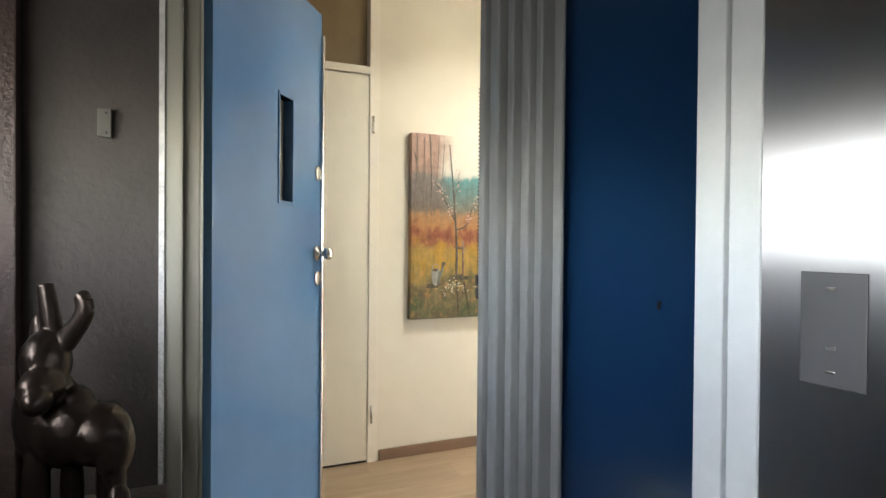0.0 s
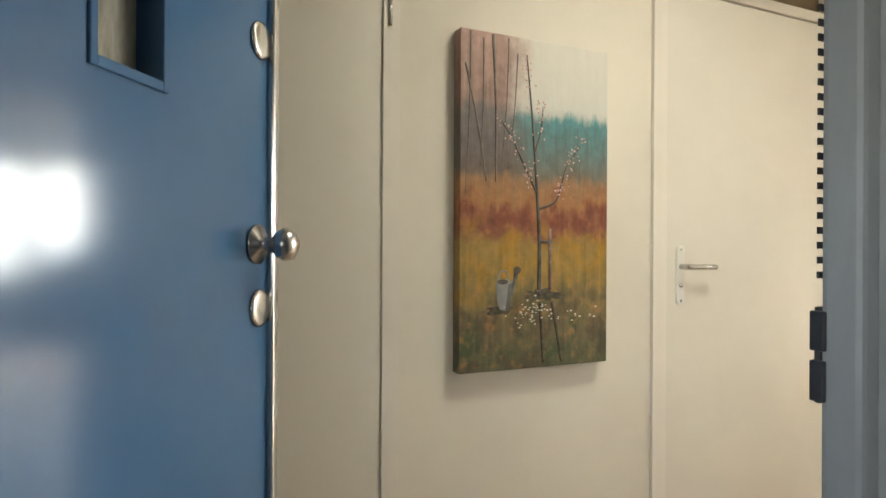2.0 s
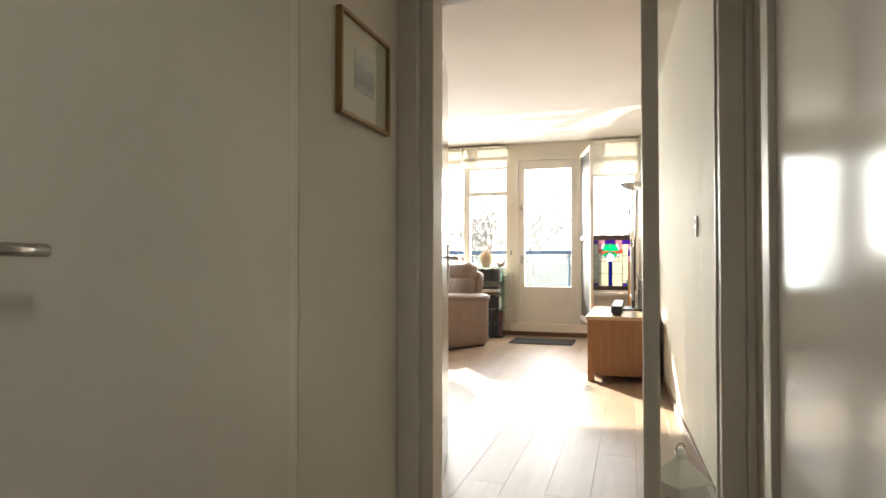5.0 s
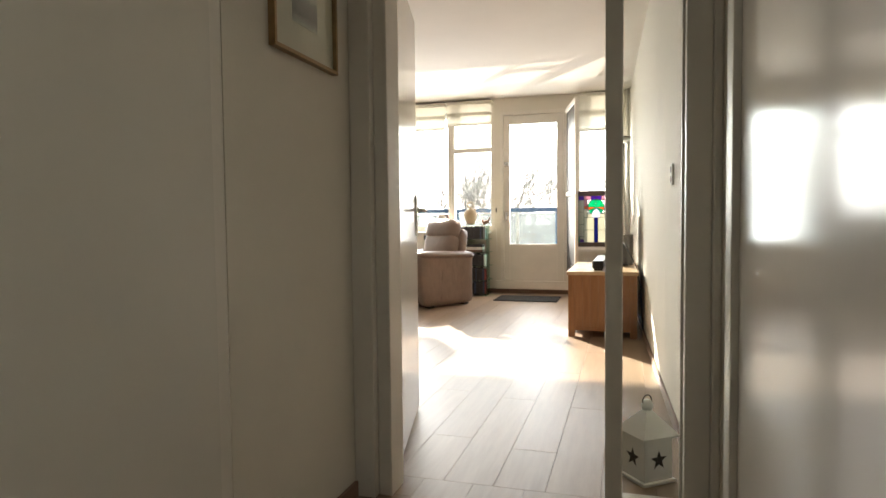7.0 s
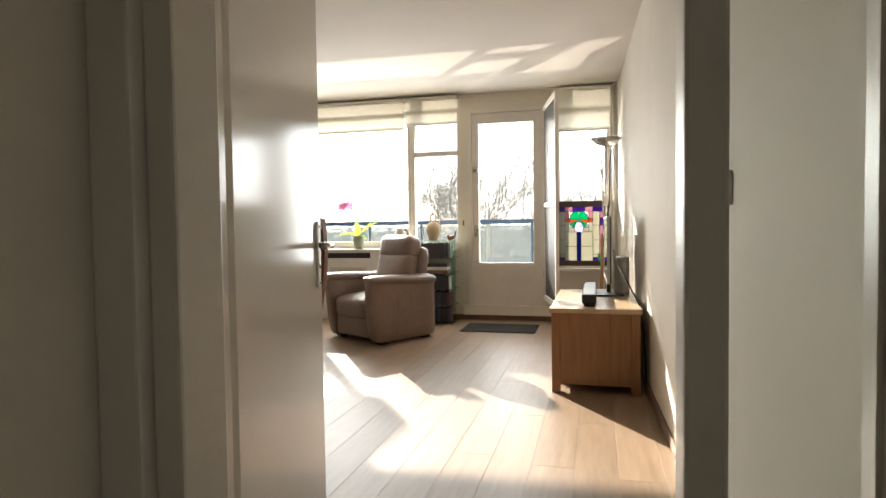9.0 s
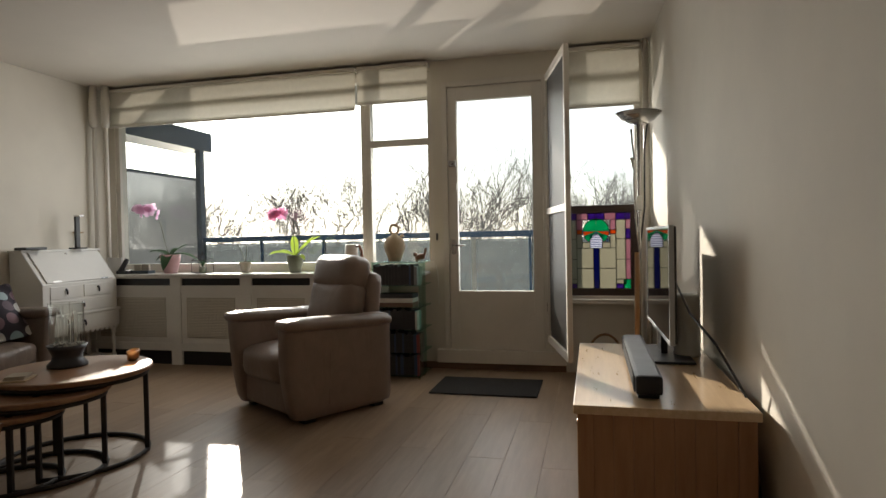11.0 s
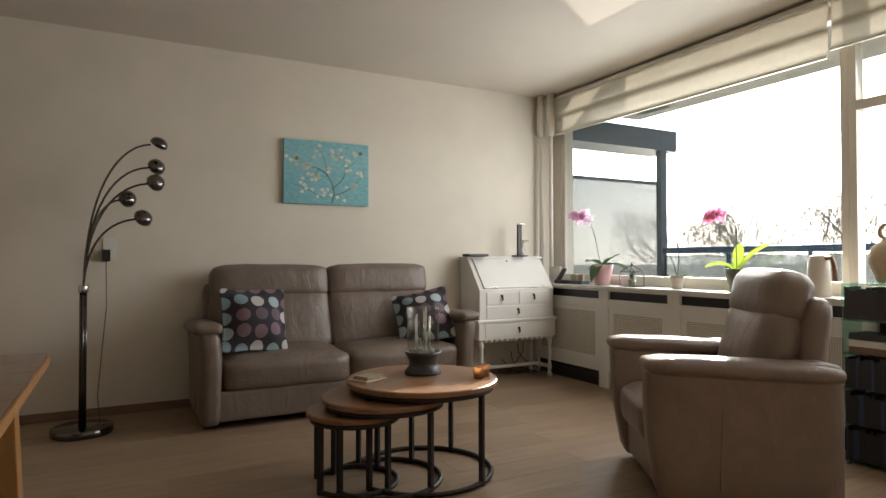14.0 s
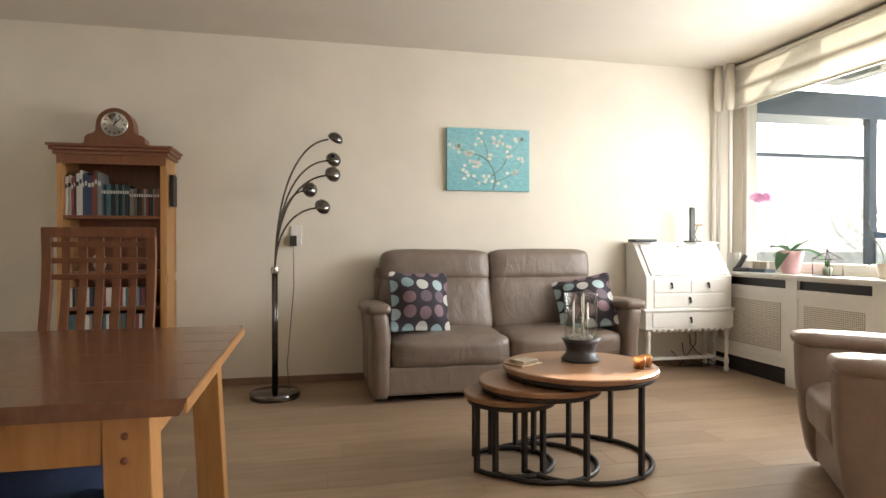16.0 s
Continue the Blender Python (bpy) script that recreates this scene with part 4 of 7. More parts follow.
# mantel clock
mc = thing("mantel_clock", Matrix.Translation((-6.78, 3.77, 1.728)), "wooden mantel clock with a round dial", "clock")
bm = bmesh.new()
half = [(0.205, 0.0), (0.205, 0.022), (0.19, 0.03), (0.19, 0.06), (0.172, 0.082), (0.14, 0.092), (0.122, 0.108)]
crown_ = [(0.118 * math.cos(k * math.pi / 16), 0.150 + 0.118 * math.sin(k * math.pi / 16)) for k in range(17)]
outline = half + crown_ + [(-y, z) for y, z in half[::-1]]
a = [bm.verts.new((-0.06, y, z)) for y, z in outline]
b = [bm.verts.new((0.06, y, z)) for y, z in outline]
bm.faces.new(a[::-1])
bm.faces.new(b)
for k in range(len(outline)):
    j = (k + 1) % len(outline)
    bm.faces.new((a[k], a[j], b[j], b[k]))
bmesh.ops.recalc_face_normals(bm, faces=bm.faces[:])
part("case", bm, M["reddish"], mc)
face = Matrix.Translation((0.06, 0, 0.155)) @ Matrix.Rotation(radians(90), 4, "Y")
lathe("bezel", [(0.085, 0), (0.088, 0.008), (0.078, 0.012), (0.074, 0.006)], M["steel"], mc, 36, m=face)
dial = lathe("dial", [(0.074, 0), (0.074, 0.004), (0.02, 0.005)], mat("ivory dial", (0.62, 0.58, 0.48), 0.4), mc, 36, m=face, label="ivory dial")
for k in range(12):
    t = k * math.pi / 6
    box("hour_mark", (-0.004, 0.004, 0.055, 0.068, 0.0052, 0.006), M["black"], dial, 0, m=face @ Matrix.Rotation(t, 4, "Z"))
box("hour_hand", (-0.003, 0.003, -0.01, 0.042, 0.0062, 0.0072), M["black"], dial, 0, m=face @ Matrix.Rotation(radians(72), 4, "Z"))
box("minute_hand", (-0.0025, 0.0025, -0.012, 0.062, 0.0074, 0.0082), M["black"], dial, 0, m=face @ Matrix.Rotation(radians(48), 4, "Z"))

# dining table
dt = thing("dining_table", None, "heavy wooden dining table with a polished top", "table")
TX0, TX1, TY0, TY1 = -4.80, -3.575, 3.28, 4.805
for k in range(6):
    w = (TX1 - TX0) / 6
    bm = bmesh.new()
    add_box(bm, TX0 + k * w, TX0 + (k + 1) * w - 0.0004, TY0, TY1, 0.688, 0.726, 0.0015)
    for v in bm.verts:
        if v.co.y > TY1 - 0.01:
            v.co.y += noise.noise(v.co * 14) * 0.012 - (0.012 if v.co.z < 0.70 else 0)
    part("top_board", bm, M["tabletop"], dt)
box("edge", (TX0 + 0.01, TX1 - 0.01, TY1 - 0.004, TY1 + 0.004, 0.69, 0.719), M["pine"], dt, 0.003, "pale rough-sawn end grain")
for x, sx in ((TX0 + 0.09, -1), (TX1 - 0.13, 1)):
    for y, sy in ((TY0 + 0.14, -1), (TY1 - 0.14, 1)):
        bm = bmesh.new()
        add_box(bm, x - 0.05, x + 0.05, y - 0.05, y + 0.05, 0, 0.688, 0.004)
        for v in bm.verts:
            k = 1 - v.co.z / 0.688
            v.co.x += sx * 0.035 * k
            v.co.y += sy * 0.03 * k
        leg = part("leg", bm, M["pine"], dt)
        for z in (0.63, 0.575):
            lathe("peg", [(0.009, 0), (0.008, 0.004)], M["reddish"], leg, 10, m=Matrix.Translation((x + 0.05 + sx * 0.035 * (1 - z / 0.688), y, z)) @ Matrix.Rotation(radians(90), 4, "Y"))
for b in ((TX0 + 0.12, TX0 + 0.15, TY0 + 0.19, TY1 - 0.19), (TX1 - 0.115, TX1 - 0.085, TY0 + 0.19, TY1 - 0.19), (TX0 + 0.14, TX1 - 0.18, TY0 + 0.12, TY0 + 0.15), (TX0 + 0.14, TX1 - 0.18, TY1 - 0.15, TY1 - 0.12)):
    box("apron", (*b, 0.565, 0.688), M["pine"], dt, 0.003)


# dining chairs with a lattice back; the front looks along -y
def dining_chair(m, label):
    c = thing("dining_chair", m, label, "chair", "chairs round the table")
    back = [(0.215, 0.0), (0.20, 0.22), (0.185, 0.42), (0.20, 0.58), (0.235, 0.74), (0.262, 0.88), (0.27, 1.0), (0.262, 1.13)]
    for x in (-0.225, 0.190):
        bm = bmesh.new()
        add_strip(bm, back, x, x + 0.035, 0.035)
        part("back_post", bm, M["reddish"], c)
    up = [p for p in back if p[1] > 0.4]
    for k in range(5):
        x = -0.15 + 0.0665 * k
        bm = bmesh.new()
        add_strip(bm, up[:-1] + [(0.263, 1.10)], x, x + 0.032, 0.014)
        part("slat", bm, M["reddish"], c)
    for z, y in ((1.06, 0.266), (0.99, 0.269), (0.92, 0.265)):
        box("cross_bar", (-0.19, 0.19, y - 0.0085, y + 0.0085, z - 0.012, z + 0.012), M["reddish"], c, 0.002)
    box("top_rail", (-0.225, 0.225, 0.245, 0.28, 1.09, 1.135), M["reddish"], c, 0.004)
    box("lower_rail", (-0.19, 0.19, 0.172, 0.198, 0.40, 0.45), M["reddish"], c, 0.003)
    for x in (-0.21, 0.17):
        box("front_leg", (x, x + 0.04, -0.22, -0.18, 0, 0.43), M["reddish"], c, 0.003)
        box("side_rail", (x + 0.008, x + 0.032, -0.18, 0.18, 0.37, 0.43), M["reddish"], c, 0.002)
    box("front_rail", (-0.17, 0.17, -0.212, -0.188, 0.37, 0.43), M["reddish"], c, 0.002)
    soft("seat_cushion", (0.43, 0.43, 0.06), 0.025, mat_blue, c, (0, -0.01, 0.462), puff=0.02, label="blue fabric seat cushion")
    return c


mat_blue = mat("blue seat fabric", (0.035, 0.065, 0.16), 0.9, var=0.1, scale=30, bump=0.4, bscale=300)
dining_chair(Matrix.Translation((-3.435, 3.915, 0)) @ Matrix.Rotation(radians(-90), 4, "Z"), "red-brown lattice-back chair pushed against the table")
dining_chair(Matrix.Translation((-4.83, 4.175, 0)) @ Matrix.Rotation(radians(90), 4, "Z"), "red-brown lattice-back chair standing before the bookcase")
stool = thing("stool", Matrix.Translation((-3.855, 4.425, 0)), "low wooden stool with a blue cushion under the table", "stool")
for x in (-0.16, 0.16):
    for y in (-0.16, 0.16):
        box("leg", (x - 0.018, x + 0.018, y - 0.018, y + 0.018, 0, 0.40), M["pine"], stool, 0.003)
for b in ((-0.142, 0.142, -0.17, -0.15), (-0.142, 0.142, 0.15, 0.17), (-0.17, -0.15, -0.142, 0.142), (0.15, 0.17, -0.142, 0.142)):
    box("rail", (*b, 0.34, 0.395), M["pine"], stool, 0.002)
soft("seat_cushion", (0.38, 0.38, 0.085), 0.03, mat_blue, stool, (0, 0, 0.445), puff=0.015, label="blue fabric cushion")
tagged(box("door_mat", (-3.46, -2.685, 7.94, 8.45, 0, 0.012), M["darkmat"], None, 0.004), "dark bristle mat before the balcony door", "door mat")


# ---- fittings ----
def lever_set(parent, m, flip=1):
    """Long plate with a lever; the plate's face looks along +x, the lever runs along y."""
    bm = bmesh.new()
    line = [(0.019 * math.cos(t * math.pi / 10), (0.086 if t <= 10 else -0.086) + 0.019 * math.sin(t * math.pi / 10)) for t in range(20)]
    for x, k in ((0.0, 1.0), (0.006, 1.0), (0.008, 0.88)):
        ring = [bm.verts.new(m @ Vector((x, y * k, z * (k + 1) / 2 if k < 1 else z))) for y, z in line]
        if x:
            for i in range(20):
                bm.faces.new((last[i], last[(i + 1) % 20], ring[(i + 1) % 20], ring[i]))
        last = ring
    bm.faces.new(last)
    p = part("handle_plate", bm, M["white"], parent, "white rounded handle plate")
    bm = bmesh.new()
    add_tube(bm, [m @ Vector(q) for q in ((0.006, 0, 0.03), (0.04, 0, 0.03), (0.05, flip * 0.012, 0.03), (0.05, flip * 0.06, 0.03), (0.048, flip * 0.125, 0.029))], 0.0095, 10)
    part("lever", bm, M["steel"], p, "satin aluminium lever", True)
    for z in (-0.09, 0.09):
        lathe("screw", [(0.005, 0.008), (0.004, 0.010)], M["steel"], p, 10, m=m @ Matrix.Translation((0, 0, z)) @ Matrix.Rotation(radians(90), 4, "Y"))
    lathe("key_rose", [(0.009, 0.008), (0.008, 0.011)], M["steel"], p, 14, m=m @ Matrix.Translation((0, 0, -0.035)) @ Matrix.Rotation(radians(90), 4, "Y"))


lever_set(door2, Matrix.Translation((XH + 0.006, 1.012, 1.011)))
lever_set(ld, Matrix.Translation((LD - 0.06, -0.02, 1.01)) @ Matrix.Rotation(radians(-90), 4, "Z"), -1)
lever_set(ld, Matrix.Translation((LD - 0.06, 0.02, 1.01)) @ Matrix.Rotation(radians(90), 4, "Z"), 1)
for z in (0.25, 1.75):
    lathe("hinge", [(0.008, -0.045), (0.008, 0.045)], M["steel"], ld, 10, (0, -0.022, z))
lathe("hinge", [(0.006, -0.05), (0.006, 0.05)], M["steel"], rd, 10, (XD0 - 0.022, SD1 - 0.019, 0.12))

# front door hardware; the landing face looks along local -y
face = Matrix.Rotation(radians(90), 4, "X")
lathe("knob", [(0.031, 0.0), (0.031, 0.005), (0.011, 0.010), (0.011, 0.030), (0.020, 0.036), (0.026, 0.048), (0.024, 0.060), (0.012, 0.067)], M["steel"], fd, 28, m=Matrix.Translation((0.752, 0, 1.105)) @ face, label="polished steel door knob")
for z in (1.425, 1.005):
    lathe("lock_rose", [(0.030, 0.0), (0.029, 0.004), (0.024, 0.006), (0.010, 0.0055)], M["steel"], fd, 24, m=Matrix.Translation((0.76, 0, z)) @ face)
box("edge_strip", (0.787, 0.806, -0.012, 0.048, 0.02, 1.985), M["steel"], fd, 0.004, "steel security strip along the edge")
for b in [(0.405, 0.415, -0.004, 0.045, 1.283, 1.672), (0.52, 0.53, -0.004, 0.045, 1.283, 1.672), (0.415, 0.52, -0.004, 0.045, 1.283, 1.295), (0.415, 0.52, -0.004, 0.045, 1.66, 1.672)]:
    box("light_frame", b, M["blue"], fd, 0.002)
# opaque pale base stands in for hall light through the patterned glass
reed = mat("patterned backlit glass", (0.42, 0.40, 0.33), 0.2, var=0.3, scale=16, bump=0.5, bscale=30, second=(0.14, 0.14, 0.12), stretch=(1.6, 1, 0.5))
box("door_light", (0.415, 0.52, 0.034, 0.04, 1.295, 1.66), reed, fd, 0, "patterned glass in a narrow slot")
sealer = thing("brush_seal", None, "dark brush seal on the frame edge", "seal", kind="structure")
for k in range(46):
    box("bristle", (-1.5635, -1.5615, -0.1242, -0.118, 1.075 + 0.013 * k, 1.081 + 0.013 * k), M["black"], sealer, 0)
st = thing("strike_plate", None, "dark steel strike plate in the door frame", "lock", kind="structure")
box("plate", (-1.568, -1.5615, -0.121, -0.068, 0.965, 1.05), M["black"], st, 0.002)
for z0, z1 in ((0.968, 1.004), (1.012, 1.047)):
    box("keeper", (-1.567, -1.554, -0.129, -0.1235, z0, z1), M["black"], st, 0.002)
bx = thing("wall_box", Matrix.Translation((XD1, -1.192, 1.415)), "small beige sensor box on the plaster wall", "sensor")
box("case", (0, 0.016, -0.014, 0.014, -0.032, 0.032), mat("aged beige plastic", (0.055, 0.05, 0.04), 0.6, var=0.06), bx, 0.003)
for z in (-0.022, 0.022):
    lathe("screw", [(0.003, 0.016), (0.002, 0.018)], M["black"], bx, 8, m=Matrix.Translation((0, 0.003, z)) @ Matrix.Rotation(radians(90), 4, "Y"))
lb = thing("letter_plate", Matrix.Translation((-0.495, 0.05, 1.0)), "aluminium call panel set in the metal cladding", "call panel")
box("plate", (-0.062, 0.062, -0.004, 0, -0.108, 0.105), mat("dull grey steel plate", (0.04, 0.04, 0.042), 0.55, 0.0, var=0.06, scale=8, bump=0.02), lb, 0.002)
for z in (0.075, -0.035, -0.08):
    box("slot", (-0.01, 0.01, -0.009, -0.006, z - 0.003, z + 0.003), M["steel"], lb, 0.001)

# bronze goat on a plinth
U, G = Vector((0.447, 0.895, 0)), Vector((-1.13, -1.27, 0))
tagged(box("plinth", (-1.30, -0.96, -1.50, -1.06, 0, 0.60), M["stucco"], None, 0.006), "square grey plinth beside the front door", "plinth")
bm = bmesh.new()


def blob(u, z, f, su, sz, sf):
    r = bmesh.ops.create_icosphere(bm, subdivisions=3, radius=1)["verts"]
    for v in r:
        p = v.co * (1 + 0.05 * noise.noise(v.co * 3))
        v.co = G + U * (u + p.x * su) + Vector((0.895, -0.447, 0)) * (f + p.y * sf) + Vector((0, 0, z + p.z * sz))


for q in [(0.004, 0.925, 0.01, 0.040, 0.062, 0.05), (0.020, 0.885, 0.045, 0.032, 0.04, 0.05), (0.032, 0.868, 0.075, 0.022, 0.026, 0.03), (-0.026, 0.97, -0.01, 0.014, 0.042, 0.012),
          (0.0, 0.82, 0.0, 0.058, 0.10, 0.055), (0.035, 0.80, 0.0, 0.07, 0.075, 0.06), (0.085, 0.785, -0.015, 0.062, 0.06, 0.06), (0.118, 0.76, -0.02, 0.030, 0.062, 0.05), (0.10, 0.815, -0.02, 0.03, 0.03, 0.04), (0.055, 0.845, 0.0, 0.03, 0.035, 0.035),
          (0.127, 0.70, -0.01, 0.015, 0.055, 0.022), (0.135, 0.665, 0.0, 0.02, 0.03, 0.025), (0.0, 0.70, 0.03, 0.022, 0.10, 0.025), (0.035, 0.68, -0.02, 0.02, 0.09, 0.025), (0.085, 0.68, -0.05, 0.02, 0.08, 0.022), (0.06, 0.612, 0.0, 0.12, 0.018, 0.085)]:
    blob(*q)
for pts in ([(0.012, 0.955), (0.008, 0.985), (0.003, 1.02), (-0.002, 1.05), (-0.006, 1.074)], [(0.030, 0.955), (0.045, 0.975), (0.062, 0.998), (0.072, 1.02), (0.070, 1.042), (0.058, 1.052)]):
    fine = []
    for (u0, z0), (u1, z1) in zip(pts, pts[1:]):
        for k in range(8):
            fine.append((u0 + (u1 - u0) * k / 8, z0 + (z1 - z0) * k / 8))
    n_ = len(fine)
    for k in range(n_ - 1):
        p, q = (G + U * fine[a][0] + Vector((0, 0, fine[a][1])) for a in (k, k + 1))
        wide = 0.0175 - 0.006 * k / n_ + (0.0028 if k % 2 else 0)
        add_tube(bm, [p - (q - p) * 0.3, p, q, q + (q - p) * 0.3], wide, 14, wide)
goat = finish("goat_statue", bm, M["bronze"], None, smooth=True)
fuse = goat.modifiers.new("fuse", "REMESH")
fuse.mode, fuse.voxel_size, fuse.use_smooth_shade = "VOXEL", 0.0026, True
ease = goat.modifiers.new("ease", "SMOOTH")
ease.factor, ease.iterations = 0.5, 3
tagged(goat, "dark bronze goat statue with ridged horns on a plinth", "statue")

# ---- pictures ----
def canvas(name, bands, left=None, split=0.45):
    """Painted canvas: bands of colour from bottom to top, brushed with noise."""
    m = bpy.data.materials.new(name)
    m.use_nodes = True
    n, l = m.node_tree.nodes, m.node_tree.links
    p = n["Principled BSDF"]
    p.inputs["Roughness"].default_value = 0.55
    tc, no, sep = n.new("ShaderNodeTexCoord"), n.new("ShaderNodeTexNoise"), n.new("ShaderNodeSeparateXYZ")
    mp = n.new("ShaderNodeMapping")
    mp.inputs["Scale"].default_value = (1, 2.3, 3.2)
    l.new(tc.outputs["Generated"], mp.inputs[0])
    l.new(mp.outputs[0], no.inputs["Vector"])
    no.inputs["Scale"].default_value, no.inputs["Detail"].default_value, no.inputs["Roughness"].default_value = 5, 7, 0.7
    l.new(tc.outputs["Generated"], sep.inputs[0])
    w = n.new("ShaderNodeMath")
    w.operation, w.inputs[1].default_value = "MULTIPLY_ADD", 0.34
    l.new(no.outputs["Fac"], w.inputs[0])
    sh = n.new("ShaderNodeMath")
    sh.operation, sh.inputs[1].default_value = "SUBTRACT", 0.17
    l.new(sep.outputs["Z"], sh.inputs[0])
    l.new(sh.outputs[0], w.inputs[2])

    def ramp(stops):
        r = n.new("ShaderNodeValToRGB")
        for k, (q, c) in enumerate(stops):
            e = r.color_ramp.elements[k] if k < 2 else r.color_ramp.elements.new(q)
            e.position, e.color = q, (*c, 1)
        l.new(w.outputs[0], r.inputs[0])
        return r.outputs[0]
    col = ramp(bands)
    if left:
        mx, st = n.new("ShaderNodeMix"), n.new("ShaderNodeMapRange")
        mx.data_type = "RGBA"
        st.inputs["From Min"].default_value, st.inputs["From Max"].default_value = split - 0.2, split + 0.15
        l.new(sep.outputs["Y"], st.inputs["Value"])
        l.new(st.outputs[0], mx.inputs["Factor"])
        l.new(ramp(left), mx.inputs["A"])
        l.new(col, mx.inputs["B"])
        col = mx.outputs["Result"]
    st2, hs = n.new("ShaderNodeTexNoise"), n.new("ShaderNodeHueSaturation")
    st2.inputs["Scale"].default_value, st2.inputs["Detail"].default_value = 8, 7
    l.new(mp.outputs[0], st2.inputs["Vector"])
    mr = n.new("ShaderNodeMapRange")
    mr.inputs["To Min"].default_value, mr.inputs["To Max"].default_value = 0.5, 1.45
    l.new(st2.outputs["Fac"], mr.inputs["Value"])
    l.new(mr.outputs[0], hs.inputs["Value"])
    l.new(col, hs.inputs["Color"])
    l.new(hs.outputs[0], p.inputs["Base Color"])
    bp = n.new("ShaderNodeBump")
    bp.inputs["Strength"].default_value, bp.inputs["Distance"].default_value = 0.3, 0.004
    l.new(st2.outputs["Fac"], bp.inputs["Height"])
    l.new(bp.outputs[0], p.inputs["Normal"])
    return m


def landscape(name):
    """Brushed field: grass in ochre, red and green below, bare woods and a pale sky above."""
    m = bpy.data.materials.new(name)
    m.use_nodes = True
    n, l = m.node_tree.nodes, m.node_tree.links
    p = n["Principled BSDF"]
    p.inputs["Roughness"].default_value = 0.5
    tc, sep = n.new("ShaderNodeTexCoord"), n.new("ShaderNodeSeparateXYZ")
    l.new(tc.outputs["Generated"], sep.inputs[0])

    def brush(sy, sz, scale, detail=5, rough=0.6):
        mp, no = n.new("ShaderNodeMapping"), n.new("ShaderNodeTexNoise")
        mp.inputs["Scale"].default_value = (1, sy, sz)
        no.inputs["Scale"].default_value, no.inputs["Detail"].default_value, no.inputs["Roughness"].default_value = scale, detail, rough
        l.new(tc.outputs["Generated"], mp.inputs[0])
        l.new(mp.outputs[0], no.inputs["Vector"])
        return no.outputs["Fac"]

    def math_(op, a, b, c=None):
        q = n.new("ShaderNodeMath")
        q.operation = op
        for k, v in enumerate((a, b, c)):
            if v is None:
                continue
            if isinstance(v, (int, float)):
                q.inputs[k].default_value = v
            else:
                l.new(v, q.inputs[k])
        return q.outputs[0]

    def span(v, a, b):
        q = n.new("ShaderNodeMapRange")
        q.inputs["From Min"].default_value, q.inputs["From Max"].default_value = a, b
        l.new(v, q.inputs["Value"])
        return q.outputs[0]

    def mix(f, a, b, kind="MIX"):
        q = n.new("ShaderNodeMix")
        q.data_type, q.blend_type = "RGBA", kind
        for sock, v in (("Factor", f), ("A", a), ("B", b)):
            if isinstance(v, tuple):
                q.inputs[sock].default_value = (*v, 1)
            elif isinstance(v, float):
                q.inputs[sock].default_value = v
            else:
                l.new(v, q.inputs[sock])
        return q.outputs["Result"]

    tall, patch, dab = brush(26, 3.5, 1.0), brush(2.4, 4.0, 2.0, 6, 0.65), brush(7, 13, 2.0)
    z = math_("MULTIPLY_ADD", tall, 0.10, math_("MULTIPLY_ADD", patch, 0.09, math_("SUBTRACT", sep.outputs["Z"], 0.095)))

    def ramp(stops):
        r = n.new("ShaderNodeValToRGB")
        for k, (q, c) in enumerate(stops):
            e = r.color_ramp.elements[k] if k < 2 else r.color_ramp.elements.new(q)
            e.position, e.color = q, (*c, 1)
        l.new(z, r.inputs[0])
        return r.outputs[0]

    field = [(0.0, (0.12, 0.125, 0.07)), (0.12, (0.20, 0.16, 0.09)), (0.22, (0.27, 0.21, 0.095)), (0.30, (0.40, 0.27, 0.10)), (0.375, (0.36, 0.25, 0.10)), (0.41, (0.27, 0.12, 0.08)), (0.475, (0.31, 0.14, 0.09)), (0.50, (0.43, 0.23, 0.12)), (0.56, (0.40, 0.24, 0.14))]
    right = ramp(field + [(0.595, (0.20, 0.19, 0.16)), (0.66, (0.16, 0.25, 0.25)), (0.755, (0.13, 0.31, 0.33)), (0.785, (0.58, 0.58, 0.54)), (1.0, (0.64, 0.62, 0.56))])
    left = ramp(field + [(0.595, (0.17, 0.14, 0.12)), (0.70, (0.20, 0.175, 0.17)), (0.765, (0.22, 0.19, 0.18)), (0.81, (0.38, 0.26, 0.22)), (1.0, (0.50, 0.34, 0.29))])
    side = math_("MULTIPLY_ADD", patch, 0.25, math_("SUBTRACT", sep.outputs["Y"], 0.125))
    col = mix(span(side, 0.28, 0.46), left, right)
    low = math_("MULTIPLY", span(patch, 0.50, 0.60), math_("SUBTRACT", 1.0, span(sep.outputs["Z"], 0.16, 0.36)))
    col = mix(math_("MULTIPLY", low, 0.85), col, (0.065, 0.095, 0.045))
    blot = brush(3.4, 5.2, 2.3, 4, 0.55)
    gold = math_("MULTIPLY", span(blot, 0.50, 0.62), math_("MULTIPLY", span(sep.outputs["Z"], 0.16, 0.26), math_("SUBTRACT", 1.0, span(sep.outputs["Z"], 0.40, 0.48))))
    col = mix(math_("MULTIPLY", gold, 0.7), col, (0.46, 0.27, 0.07))
    rust = math_("MULTIPLY", span(math_("SUBTRACT", 1.0, blot), 0.48, 0.60), math_("MULTIPLY", span(sep.outputs["Z"], 0.38, 0.44), math_("SUBTRACT", 1.0, span(sep.outputs["Z"], 0.50, 0.58))))
    col = mix(math_("MULTIPLY", rust, 0.7), col, (0.20, 0.06, 0.045))
